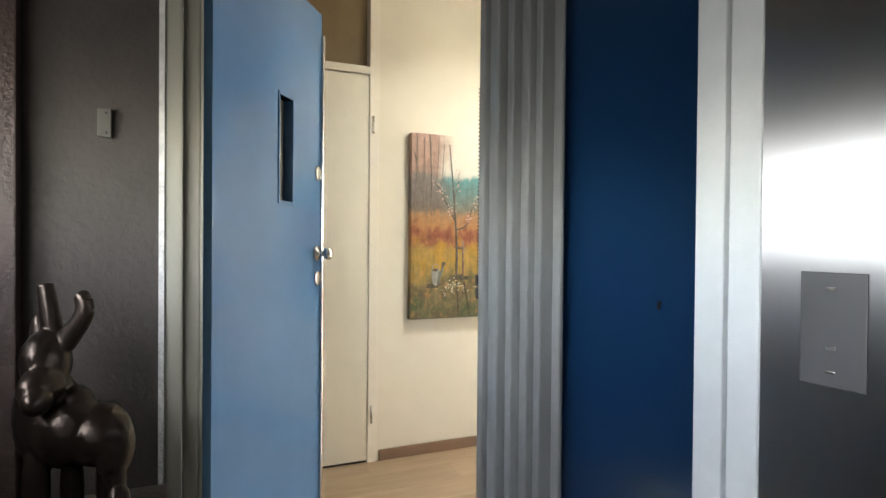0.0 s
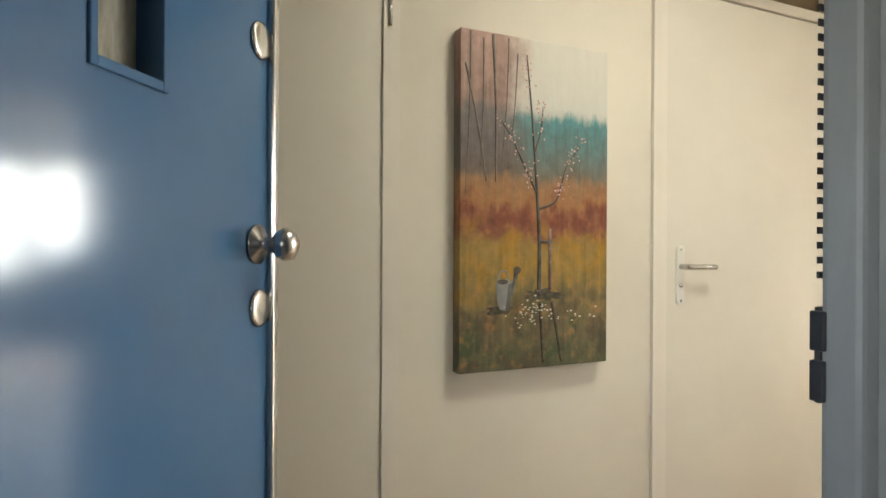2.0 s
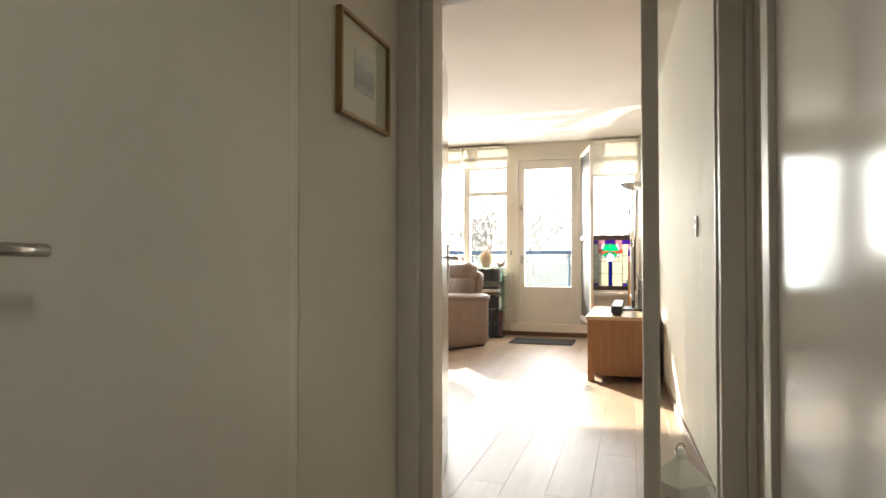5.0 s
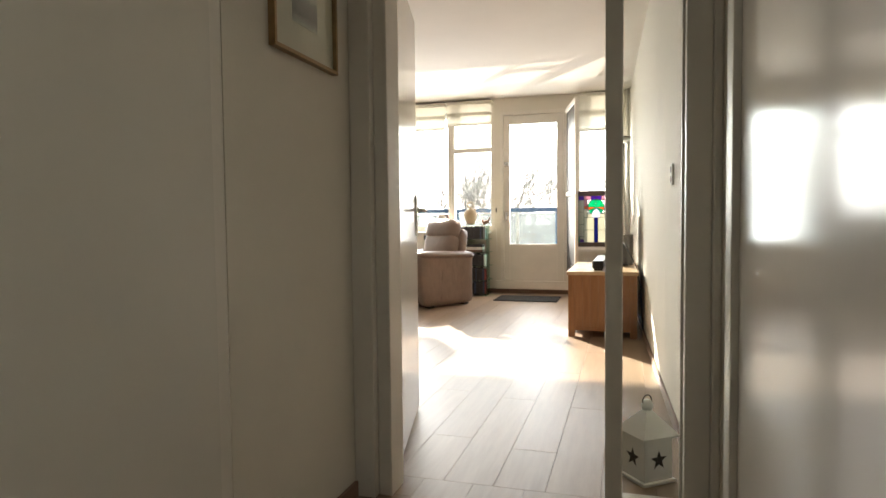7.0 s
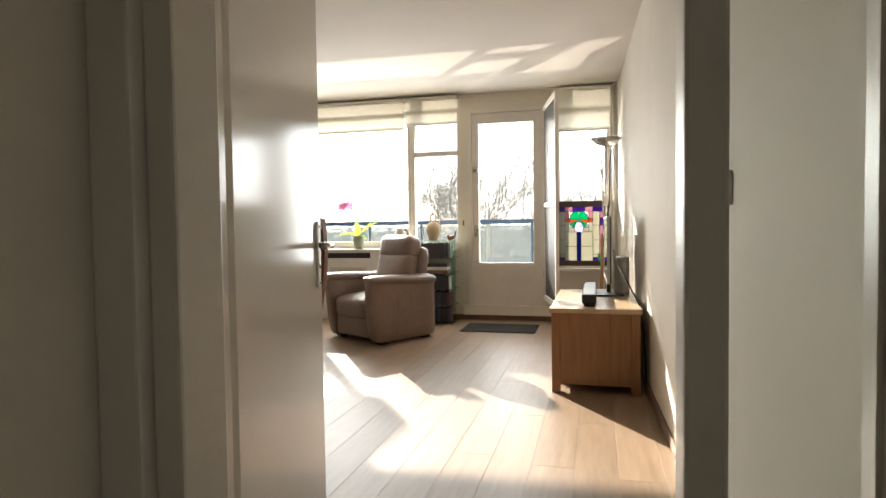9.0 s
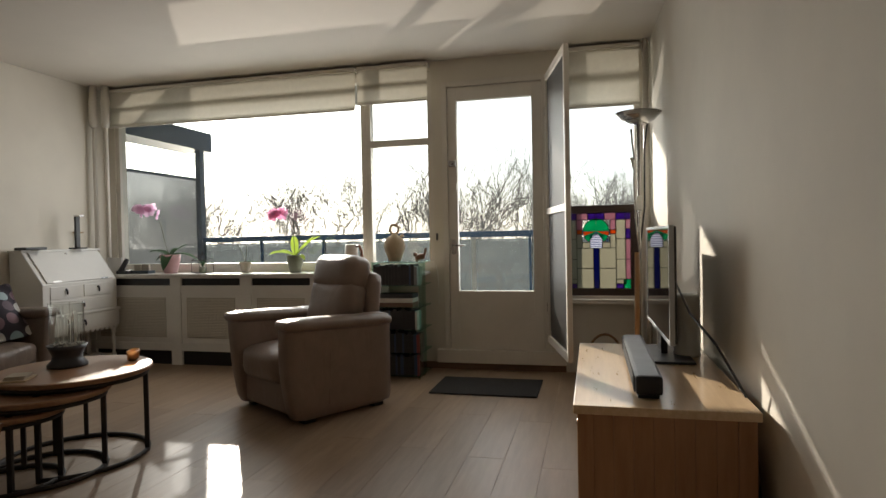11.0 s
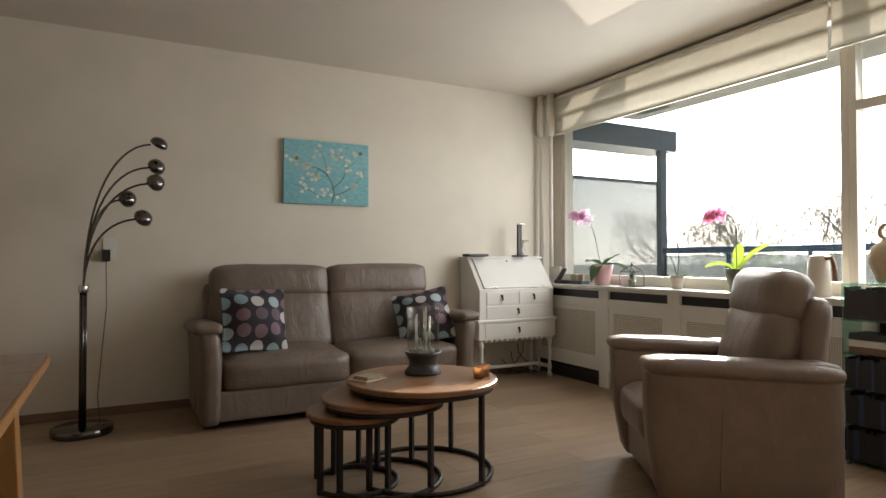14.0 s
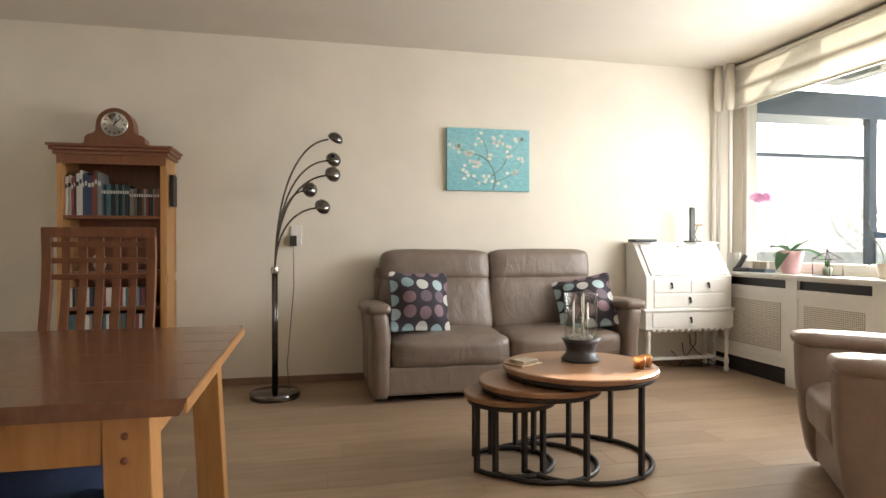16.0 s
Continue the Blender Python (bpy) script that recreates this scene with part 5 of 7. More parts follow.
    dusk = math_("MULTIPLY", span(math_("SUBTRACT", 1.0, blot), 0.48, 0.58), math_("SUBTRACT", 1.0, span(sep.outputs["Z"], 0.18, 0.30)))
    col = mix(math_("MULTIPLY", dusk, 0.6), col, (0.10, 0.075, 0.05))
    warm = math_("MULTIPLY", span(dab, 0.54, 0.66), math_("SUBTRACT", 1.0, span(sep.outputs["Z"], 0.40, 0.56)))
    col = mix(math_("MULTIPLY", warm, 0.5), col, (0.42, 0.22, 0.10))
    wood = math_("MULTIPLY", span(tall, 0.50, 0.64), math_("MULTIPLY", span(sep.outputs["Z"], 0.44, 0.60), math_("SUBTRACT", 1.0, span(sep.outputs["Z"], 0.72, 0.80))))
    col = mix(math_("MULTIPLY", wood, 0.6), col, (0.10, 0.08, 0.07))
    hs = n.new("ShaderNodeHueSaturation")
    shade = n.new("ShaderNodeMapRange")
    shade.inputs["From Min"].default_value, shade.inputs["From Max"].default_value = 0.3, 0.7
    shade.inputs["To Min"].default_value, shade.inputs["To Max"].default_value = 0.46, 1.08
    l.new(math_("MULTIPLY_ADD", tall, 0.5, math_("MULTIPLY", dab, 0.5)), shade.inputs["Value"])
    hs.inputs["Saturation"].default_value = 1.15
    calm = math_("MULTIPLY", span(sep.outputs["Z"], 0.74, 0.80), span(side, 0.30, 0.42))
    l.new(math_("ADD", math_("MULTIPLY", shade.outputs[0], math_("MULTIPLY_ADD", calm, -0.9, 1.0)), math_("MULTIPLY", calm, 0.9)), hs.inputs["Value"])
    l.new(col, hs.inputs["Color"])
    l.new(hs.outputs[0], p.inputs["Base Color"])
    bp = n.new("ShaderNodeBump")
    bp.inputs["Strength"].default_value, bp.inputs["Distance"].default_value = 0.25, 0.003
    l.new(math_("ADD", tall, dab), bp.inputs["Height"])
    l.new(bp.outputs[0], p.inputs["Normal"])
    return m


fp = thing("landscape_painting", Matrix.Translation((XH, 0.128, 0.740)), "tall landscape painting of a young tree in a field", "painting")
PW, PH, PX = 0.53, 0.995, 0.047
box("canvas", (0.001, 0.045, 0, PW, 0, PH), landscape("landscape canvas"), fp, 0.003, "painted canvas in autumn colours")
paint_dark = mat("dark umber paint", (0.10, 0.085, 0.07), 0.6, var=0.3, scale=30)
paint_brown = mat("red-brown paint", (0.24, 0.15, 0.12), 0.6, var=0.3, scale=30)
paint_shade = mat("olive shadow paint", (0.085, 0.072, 0.045), 0.6, var=0.4, scale=60)
paint_pink = mat("pink blossom paint", (0.60, 0.40, 0.36), 0.6, var=0.2, scale=60)
paint_white = mat("pale petal paint", (0.66, 0.60, 0.50), 0.6, var=0.2, scale=60)
paint_mist = mat("misty brown-grey paint", (0.17, 0.135, 0.115), 0.6, var=0.3, scale=30)
paint_grey = mat("zinc grey paint", (0.12, 0.125, 0.125), 0.6, var=0.3, scale=20)


def stroke(name, uv, width, material, parent, w, h, x, taper=0.4):
    bm = bmesh.new()
    add_tube(bm, [(0, u * w, v * h) for u, v in uv], width, 6, width * taper)
    for q in bm.verts:
        q.co.x = x - 0.001 + q.co.x * 0.05
    return part(name, bm, material, parent, smooth=True)


def curve(pts, n=8):
    out = []
    for k in range(len(pts) - 1):
        p0, p1, p2, p3 = (Vector(pts[max(0, min(len(pts) - 1, k + j))]) for j in (-1, 0, 1, 2))
        for i in range(n):
            s = i / n
            out.append(0.5 * (2 * p1 + (p2 - p0) * s + (2 * p0 - 5 * p1 + 4 * p2 - p3) * s * s + (3 * p1 - p0 - 3 * p2 + p3) * s ** 3))
    return [(*p,) for p in out + [Vector(pts[-1])]]


stroke("painted_trunk", curve([(0.51, 0.22), (0.51, 0.38), (0.495, 0.52), (0.475, 0.66), (0.45, 0.80), (0.42, 0.95)]), 0.008, paint_dark, fp, PW, PH, PX, 0.25)
stroke("painted_branch", curve([(0.495, 0.53), (0.40, 0.62), (0.33, 0.69), (0.25, 0.745)]), 0.0045, paint_dark, fp, PW, PH, PX)
stroke("painted_branch", curve([(0.51, 0.485), (0.62, 0.51), (0.66, 0.56), (0.70, 0.62), (0.80, 0.69)]), 0.0045, paint_dark, fp, PW, PH, PX)
stroke("painted_branch", curve([(0.48, 0.66), (0.52, 0.73), (0.53, 0.80)]), 0.003, paint_dark, fp, PW, PH, PX)
for u0, u1 in ((0.515, 0.54), (0.60, 0.665)):
    stroke("painted_shadow", curve([(u0, 0.20), ((u0 + u1) / 2, 0.11), (u1, 0.015)], 5), 0.006, paint_shade, fp, PW, PH, PX, 0.8)
stroke("painted_stake", [(0.585, 0.235), (0.585, 0.33), (0.58, 0.425)], 0.0065, paint_brown, fp, PW, PH, PX, 0.9)
stroke("painted_stake_tie", [(0.50, 0.385), (0.54, 0.384), (0.60, 0.385)], 0.005, paint_dark, fp, PW, PH, PX, 0.9)
for u0, v0, u1, v1, wd_ in ((0.22, 0.56, 0.20, 0.995, 0.007), (0.16, 0.56, 0.03, 0.90, 0.005), (0.03, 0.52, 0.06, 0.995, 0.004), (0.30, 0.60, 0.36, 0.95, 0.003), (0.12, 0.60, 0.14, 0.98, 0.003), (0.26, 0.62, 0.30, 0.99, 0.003)):
    stroke("painted_far_tree", curve([(u0, v0), ((u0 + u1) / 2 + 0.01, (v0 + v1) / 2), (u1, v1)], 5), wd_ * 0.25, paint_mist, fp, PW, PH, PX, 3.0)
rng = random.Random(3)
bm = bmesh.new()
for path in ([(0.40, 0.62), (0.25, 0.745)], [(0.45, 0.80), (0.41, 0.96)], [(0.70, 0.62), (0.82, 0.72)], [(0.52, 0.70), (0.53, 0.82)], [(0.42, 0.55), (0.46, 0.62)], [(0.64, 0.52), (0.68, 0.58)]):
    for k in range(26):
        s = rng.random()
        u, v = path[0][0] + (path[1][0] - path[0][0]) * s + rng.gauss(0, 0.022), path[0][1] + (path[1][1] - path[0][1]) * s + rng.gauss(0, 0.013)
        add_lathe(bm, [(rng.uniform(0.002, 0.0042), 0), (0.0015, 0.0012)], 6, m=Matrix.Translation((PX - 0.001, u * PW, v * PH)) @ Matrix.Rotation(radians(90), 4, "Y"))
tagged(part("painted_blossom", bm, paint_pink, fp, "pink dabs of blossom"), kind="stuff")
bm = bmesh.new()
for k in range(62):
    u, v = (rng.gauss(0.47, 0.085), rng.gauss(0.178, 0.022)) if k < 52 else (rng.uniform(0.70, 0.92), rng.uniform(0.135, 0.18))
    add_lathe(bm, [(rng.uniform(0.003, 0.0055), 0), (0.002, 0.0012)], 6, m=Matrix.Translation((PX - 0.001, u * PW, v * PH)) @ Matrix.Rotation(radians(90), 4, "Y") @ Matrix.Diagonal((0.55, 1, 1, 1)))
tagged(part("painted_petals", bm, paint_white, fp, "fallen pale petals"), kind="stuff")


def patch_of(name, outline, material, lift=0.0006):
    """A flat touch of thick paint with a soft polygon outline."""
    bm = bmesh.new()
    a = [bm.verts.new((PX - 0.002, u * PW, v * PH)) for u, v in outline]
    b = [bm.verts.new((PX - 0.001 + lift, u * PW, v * PH)) for u, v in outline]
    bm.faces.new(b)
    for k in range(len(a)):
        j = (k + 1) % len(a)
        bm.faces.new((a[k], a[j], b[j], b[k]))
    bmesh.ops.recalc_face_normals(bm, faces=bm.faces[:])
    return part(name, bm, material, fp)


def oval(cu, cv, ru, rv, n=18, ragged=0.0):
    rg = random.Random(n)
    size = [1 + ragged * rg.uniform(-1, 1) for k in range(n)]
    return [(cu + ru * size[k] * math.cos(2 * math.pi * k / n), cv + rv * size[k] * math.sin(2 * math.pi * k / n)) for k in range(n)]


paint_zinc = mat("pale zinc paint", (0.24, 0.25, 0.25), 0.6, var=0.2, scale=14)
patch_of("painted_shade", oval(0.54, 0.222, 0.125, 0.017, 44, 0.32), paint_shade, 0.0002)
patch_of("painted_can_shade", oval(0.245, 0.180, 0.08, 0.014, 34, 0.30), paint_shade, 0.0002)
patch_of("painted_can", [(0.225, 0.262), (0.232, 0.21), (0.25, 0.182), (0.285, 0.178), (0.315, 0.188), (0.33, 0.262), (0.30, 0.272), (0.25, 0.272)], paint_zinc, 0.0004)
patch_of("painted_can_side", [(0.285, 0.178), (0.315, 0.188), (0.33, 0.262), (0.305, 0.255)], paint_grey, 0.0008)
patch_of("painted_can_mouth", oval(0.268, 0.264, 0.034, 0.008), paint_dark, 0.0009)
stroke("painted_can_spout", curve([(0.322, 0.225), (0.345, 0.262), (0.355, 0.292)], 4), 0.006, paint_grey, fp, PW, PH, PX, 1.2)
patch_of("painted_can_rose", oval(0.362, 0.298, 0.024, 0.011), paint_dark, 0.0010)
stroke("painted_can_handle", curve([(0.235, 0.265), (0.25, 0.292), (0.29, 0.295), (0.312, 0.272)], 4), 0.0022, paint_zinc, fp, PW, PH, PX, 1)

# small framed etching
ep = thing("framed_etching", Matrix.Translation((XH, 2.095, 1.462)), "small etching in a thin gilt frame", "picture")
gilt = mat("worn gilt wood", (0.33, 0.21, 0.09), 0.35, 0.4, var=0.15, scale=20)
for b in [(0, 0.022, 0, 0.375, 0, 0.012), (0, 0.022, 0, 0.375, 0.306, 0.318), (0, 0.022, 0, 0.012, 0.012, 0.306), (0, 0.022, 0.363, 0.375, 0.012, 0.306)]:
    box("frame_bar", b, gilt, ep, 0.002)
box("passe_partout", (0.001, 0.008, 0.012, 0.363, 0.012, 0.306), mat("cream mount card", (0.68, 0.62, 0.50), 0.85, var=0.03), ep, 0)
box("etching", (0.008, 0.0095, 0.115, 0.26, 0.10, 0.225), canvas("grey etching", [(0.0, (0.45, 0.43, 0.37)), (0.25, (0.14, 0.13, 0.12)), (0.6, (0.25, 0.24, 0.21)), (0.75, (0.5, 0.48, 0.42)), (1.0, (0.55, 0.52, 0.45))]), ep, 0, "grey etched landscape")
gl = box("glazing", (0.013, 0.0145, 0.012, 0.363, 0.012, 0.306), M["pane"], ep, 0)

# blossom canvas on the sofa wall
bp_ = thing("blossom_painting", Matrix.Translation((XL, 6.148, 1.50)), "turquoise canvas with white almond blossom", "painting")
box("canvas", (0.001, 0.035, 0, 0.70, 0, 0.505), canvas("turquoise canvas", [(0.0, (0.17, 0.42, 0.47)), (0.4, (0.19, 0.45, 0.50)), (0.7, (0.22, 0.48, 0.52)), (1.0, (0.20, 0.46, 0.52))]), bp_, 0.003, "turquoise painted canvas")
branch = mat("olive branch paint", (0.13, 0.17, 0.12), 0.6, var=0.2, scale=30)
rng = random.Random(11)
for path, wd_ in (([(0.55, 0.02), (0.58, 0.20), (0.53, 0.40), (0.42, 0.55), (0.22, 0.62), (0.10, 0.72)], 0.006), ([(0.55, 0.25), (0.68, 0.42), (0.72, 0.62), (0.66, 0.85)], 0.005), ([(0.58, 0.15), (0.75, 0.25), (0.90, 0.45), (0.95, 0.62)], 0.004), ([(0.50, 0.45), (0.47, 0.70), (0.38, 0.92)], 0.0035), ([(0.45, 0.10), (0.28, 0.22), (0.12, 0.30)], 0.004), ([(0.40, 0.55), (0.32, 0.42), (0.20, 0.40)], 0.003), ([(0.72, 0.60), (0.84, 0.72), (0.90, 0.88)], 0.003)):
    stroke("painted_twig", curve(path, 6), wd_, branch, bp_, 0.70, 0.505, 0.036)
bm = bmesh.new()
for k in range(70):
    cu, cv = rng.choice([(0.12, 0.7), (0.22, 0.6), (0.3, 0.25), (0.42, 0.18), (0.4, 0.85), (0.52, 0.8), (0.5, 0.55), (0.66, 0.8), (0.72, 0.6), (0.88, 0.85), (0.9, 0.5), (0.8, 0.3), (0.15, 0.3), (0.6, 0.12), (0.32, 0.45)])
    u, v = min(0.97, max(0.03, cu + rng.gauss(0, 0.05))), min(0.96, max(0.04, cv + rng.gauss(0, 0.05)))
    for a in range(5):
        t = a * 1.2566 + rng.random()
        add_lathe(bm, [(0.0095, 0), (0.006, 0.0012)], 7, m=Matrix.Translation((0.0345, u * 0.70 + 0.009 * math.cos(t), v * 0.505 + 0.0075 * math.sin(t))) @ Matrix.Rotation(radians(90), 4, "Y"))
tagged(part("painted_blossom", bm, mat("white blossom paint", (0.74, 0.76, 0.68), 0.6, var=0.12, scale=80), bp_, "white blossom dabs"), kind="stuff")

# ---- window dressing ----
def roman_shade(x0, x1, bottom, label):
    s = thing("roman_shade", None, label, "blind", "roman shades")
    box("head_rail", (x0, x1, YW - 0.12, YW - 0.01, 2.575, 2.605), M["trim"], s, 0.004)
    z, y, folds = 2.58, YW - 0.10, 2
    prof = [(y, z)]
    step = (2.58 - bottom) / folds
    for k in range(folds):
        prof += [(y - 0.002, z - step * 0.3), (y - 0.005 - 0.003 * k, z - step * 0.75), (y - 0.008 - 0.003 * k, z - step * 1.01), (y - 0.004, z - step * 0.985)]
        z -= step
    bm = bmesh.new()
    n = 24
    rows = [[bm.verts.new((x0 + (x1 - x0) * i / n, q[0] + 0.004 * noise.noise(Vector((i * 0.7, q[1] * 9, x0))), q[1] + 0.004 * noise.noise(Vector((i * 0.4, 3, q[1] * 5))))) for i in range(n + 1)] for q in prof]
    for a, b in zip(rows, rows[1:]):
        for i in range(n):
            bm.faces.new((a[i], a[i + 1], b[i + 1], b[i]))
    part("shade_fabric", bm, M["blind"], s, smooth=True)
    box("bottom_bar", (x0, x1, YW - 0.128, YW - 0.112, bottom - 0.012, bottom + 0.006), M["trim"], s, 0.003)
    return s


roman_shade(-6.86, -4.275, 2.245, "wide cream roman shade, drawn up")
roman_shade(-4.255, -3.63, 2.285, "narrow cream roman shade, drawn up")
roman_shade(-2.48, -1.93, 2.13, "short cream roman shade over the stained glass")
tagged(tube("shade_cord", [Vector((-3.60 + 0.02 * math.sin(math.pi * k / 10) * (1 if k < 11 else -1), YW - 0.03, 0.55 + 0.33 * abs(math.cos(math.pi * k / 10)))) for k in range(21)], 0.0035, M["white"], None, 5), "white looped pull cord of the shade", "cord")
for x in (-6.80, -6.90):
    p = thing("heating_pipe", Matrix.Translation((x, 8.64 if x > -6.85 else 8.60, 0)), "white vertical heating pipe in the corner", "pipe", "heating pipes")
    lathe("pipe", [(0.018, 0.82 if x > -6.85 else 0.838), (0.018, H)], M["trim"], p, 16)
    lathe("collar", [(0.02, 2.23), (0.034, 2.245), (0.034, 2.27), (0.040, 2.285), (0.040, 2.50), (0.034, 2.52), (0.034, H), (0.024, H)], M["trim"], p, 16)
p = thing("heating_pipe", Matrix.Translation((-1.885, 8.71, 0)), "white vertical heating pipe in the corner", "pipe", "heating pipes")
lathe("pipe", [(0.02, 0), (0.02, H)], M["trim"], p, 16)
box("bracket", (-0.01, 0.01, 0.0, 0.09, 1.2, 1.23), M["trim"], p, 0.002)

# screen door folded into the room
sd = thing("screen_door", Matrix.Translation((-2.645, 8.765, 0)) @ Matrix.Rotation(math.atan2(-0.815, 0.19), 4, "Z"), "white framed insect screen door standing open", "screen door")
for b in [(0, 0.04, 0.25, 2.42), (0.80, 0.84, 0.25, 2.42), (0.04, 0.80, 0.25, 0.31), (0.04, 0.80, 1.29, 1.34), (0.04, 0.80, 2.37, 2.42)]:
    box("frame_bar", (b[0], b[1], -0.018, 0.018, b[2], b[3]), M["trim"], sd, 0.004)
box("mesh_panel", (0.04, 0.80, -0.001, 0.001, 1.34, 2.37), M["mesh"], sd, 0)
box("mesh_panel", (0.04, 0.80, -0.001, 0.001, 0.31, 1.29), M["mesh"], sd, 0)
for z in (0.5, 2.1):
    box("hinge", (-0.03, 0.0, -0.02, 0.012, z, z + 0.07), M["steel"], sd, 0.002)
box("handle", (-3.462, -3.43, YW - 0.02, YW - 0.012, 0.98, 1.10), M["steel"], bd, 0.002)
tube("lever", [(-3.446, YW - 0.014, 1.055), (-3.446, YW - 0.055, 1.055), (-3.43, YW - 0.06, 1.055), (-3.34, YW - 0.06, 1.053)], 0.008, M["steel"], bd, 8)
box("window_latch", (-3.47, -3.41, YW - 0.03, YW - 0.012, 1.52, 1.58), M["trim"], bd, 0.004)
box("window_latch", (-3.60, -3.585, YW - 0.012, YW, 1.10, 1.16), M["black"], bd, 0.002)

# stained glass panel
SGX, SGZ, SGW, SGH = -2.27, 0.69, 0.264, 0.605
sg = thing("stained_glass_panel", Matrix.Translation((SGX, YW - 0.045, SGZ)), "stained glass panel in a dark wooden frame", "stained glass")
darkwood = mat("dark brown wood", (0.05, 0.028, 0.02), 0.45, var=0.15, scale=6, stretch=(1, 6, 6))
for b in [(-SGW - 0.058, SGW + 0.058, -0.055, 0), (-SGW - 0.058, SGW + 0.058, SGH, SGH + 0.06), (-SGW - 0.058, -SGW, 0, SGH), (SGW, SGW + 0.058, 0, SGH)]:
    box("frame_bar", (b[0], b[1], -0.018, 0.018, b[2], b[3]), darkwood, sg, 0.003)
tint = {k: glass("stained glass " + k, c, frost=0.5) for k, c in dict(cream=(0.40, 0.39, 0.33), pink=(0.40, 0.25, 0.29), violet=(0.11, 0.05, 0.26), green=(0.02, 0.36, 0.20), orange=(0.50, 0.15, 0.04), navy=(0.03, 0.04, 0.17), milk=(0.60, 0.62, 0.72)).items()}
lead = mat("lead came", (0.03, 0.03, 0.03), 0.5, 0.3, var=0.1)


def sg_pane(px0, px1, py0, py1, colour):
    """A pane from plan units: 122 units from the middle to the edge, 280 from top to bottom."""
    for s in (1, -1):
        a, b = sorted((s * px0, s * px1))
        z0, z1 = SGH * (1 - py1 / 280), SGH * (1 - py0 / 280)
        box("pane", (SGW * a / 122 + 0.0012, SGW * b / 122 - 0.0012, -0.002, 0.002, z0 + 0.0012, z1 - 0.0012), tint[colour], sg, 0)
        if px0 == -px1:
            break
    came.extend([(a, b, py0, py1) for a, b in ((px0, px1), (-px1, -px0))])


came = []
for q in [(0, 30, 0, 25, "violet"), (30, 70, 0, 25, "pink"), (70, 104, 0, 25, "violet"), (104, 122, 0, 25, "violet"), (70, 104, 25, 97, "cream"), (70, 104, 97, 172, "cream"), (70, 104, 172, 245, "cream"), (70, 104, 245, 262, "cream"), (70, 96, 262, 280, "violet"), (96, 122, 245, 280, "green"), (104, 122, 25, 60, "pink"), (104, 122, 60, 97, "violet"), (104, 122, 97, 172, "pink"), (104, 122, 172, 245, "pink"), (10, 70, 130, 205, "cream"), (10, 70, 205, 280, "cream"), (-10, 10, 130, 280, "navy"), (50, 70, 25, 62, "pink"), (50, 70, 62, 78, "orange"), (50, 70, 78, 130, "cream"), (22, 50, 108, 130, "cream"), (-22, 22, 80, 130, "milk")]:
    sg_pane(*q)
bm = bmesh.new()
for a, b, t, u in came:
    for x in (a, b):
        X = SGW * x / 122
        add_box(bm, X - 0.0025, X + 0.0025, -0.0045, 0.0045, SGH * (1 - u / 280), SGH * (1 - t / 280))
    for z in (t, u):
        Z = SGH * (1 - z / 280)
        add_box(bm, SGW * a / 122, SGW * b / 122, -0.004, 0.004, Z - 0.0025, Z + 0.0025)
part("lead_came", bm, lead, sg, "thin dark lead strips")


def wedge(a0, a1, r, colour, cy=68, name="pane"):
    bm = bmesh.new()
    cz = SGH * (1 - cy / 280)
    k = SGW / 122
    pts = [(0, cz)] + [(r * k * math.cos(a0 + (a1 - a0) * i / 12), cz + r * k * math.sin(a0 + (a1 - a0) * i / 12)) for i in range(13)]
    f = [bm.verts.new((x, -0.006, z)) for x, z in pts]
    g = [bm.verts.new((x, 0.006, z)) for x, z in pts]
    bm.faces.new(f)
    bm.faces.new(g[::-1])
    for i in range(len(f)):
        j = (i + 1) % len(f)
        bm.faces.new((f[j], f[i], g[i], g[j]))
    return part(name, bm, tint[colour], sg)


wedge(0.02, math.pi / 2 - 0.01, 47, "green")
wedge(math.pi / 2 + 0.01, math.pi - 0.02, 47, "green")
for a, b, c in ((-0.36, -0.02, "orange"), (math.pi + 0.02, math.pi + 0.36, "orange"), (-0.95, -0.38, "green"), (math.pi + 0.38, math.pi + 0.95, "green")):
    wedge(a, b, 47, c)
k_ = SGW / 122
tube("lead_ring", [(47 * k_ * math.cos(t / 20 * math.pi), -0.007, SGH * (1 - 68 / 280) + 47 * k_ * math.sin(t / 20 * math.pi)) for t in range(-6, 27)], 0.003, lead, sg, 6)
for i in range(7):
    box("painted_line", (SGW * -20 / 122, SGW * 20 / 122, -0.004, -0.0035, SGH * (1 - (86 + 6.4 * i) / 280), SGH * (1 - (83.5 + 6.4 * i) / 280)), tint["navy"], sg, 0)
structure(box("side_sill", (-2.52, -1.92, YW - 0.09, YW, 0.57, 0.605), M["trim"]), "white painted sill under the stained glass", "sill")

# torchiere behind the television
to = thing("torchiere_lamp", Matrix.Translation((-1.985, 8.10, 0)), "steel torchiere floor lamp with a reading arm", "floor lamp")
lathe("base_plate", [(0.13, 0), (0.13, 0.02), (0.02, 0.03)], M["steel"], to, 32)
lathe("pole", [(0.011, 0.03), (0.011, 1.87)], M["steel"], to, 14)
lathe("bowl", [(0.02, 1.86), (0.06, 1.868), (0.11, 1.895), (0.155, 1.945), (0.15, 1.945), (0.10, 1.905), (0.03, 1.885)], M["steel"], to, 40)
tube("reading_arm", [(0.0, -0.01, 0.95), (-0.025, -0.03, 1.2), (-0.035, -0.04, 1.45), (-0.03, -0.04, 1.62), (-0.045, -0.05, 1.75), (-0.05, -0.05, 1.83)], 0.007, M["steel"], to, 8)
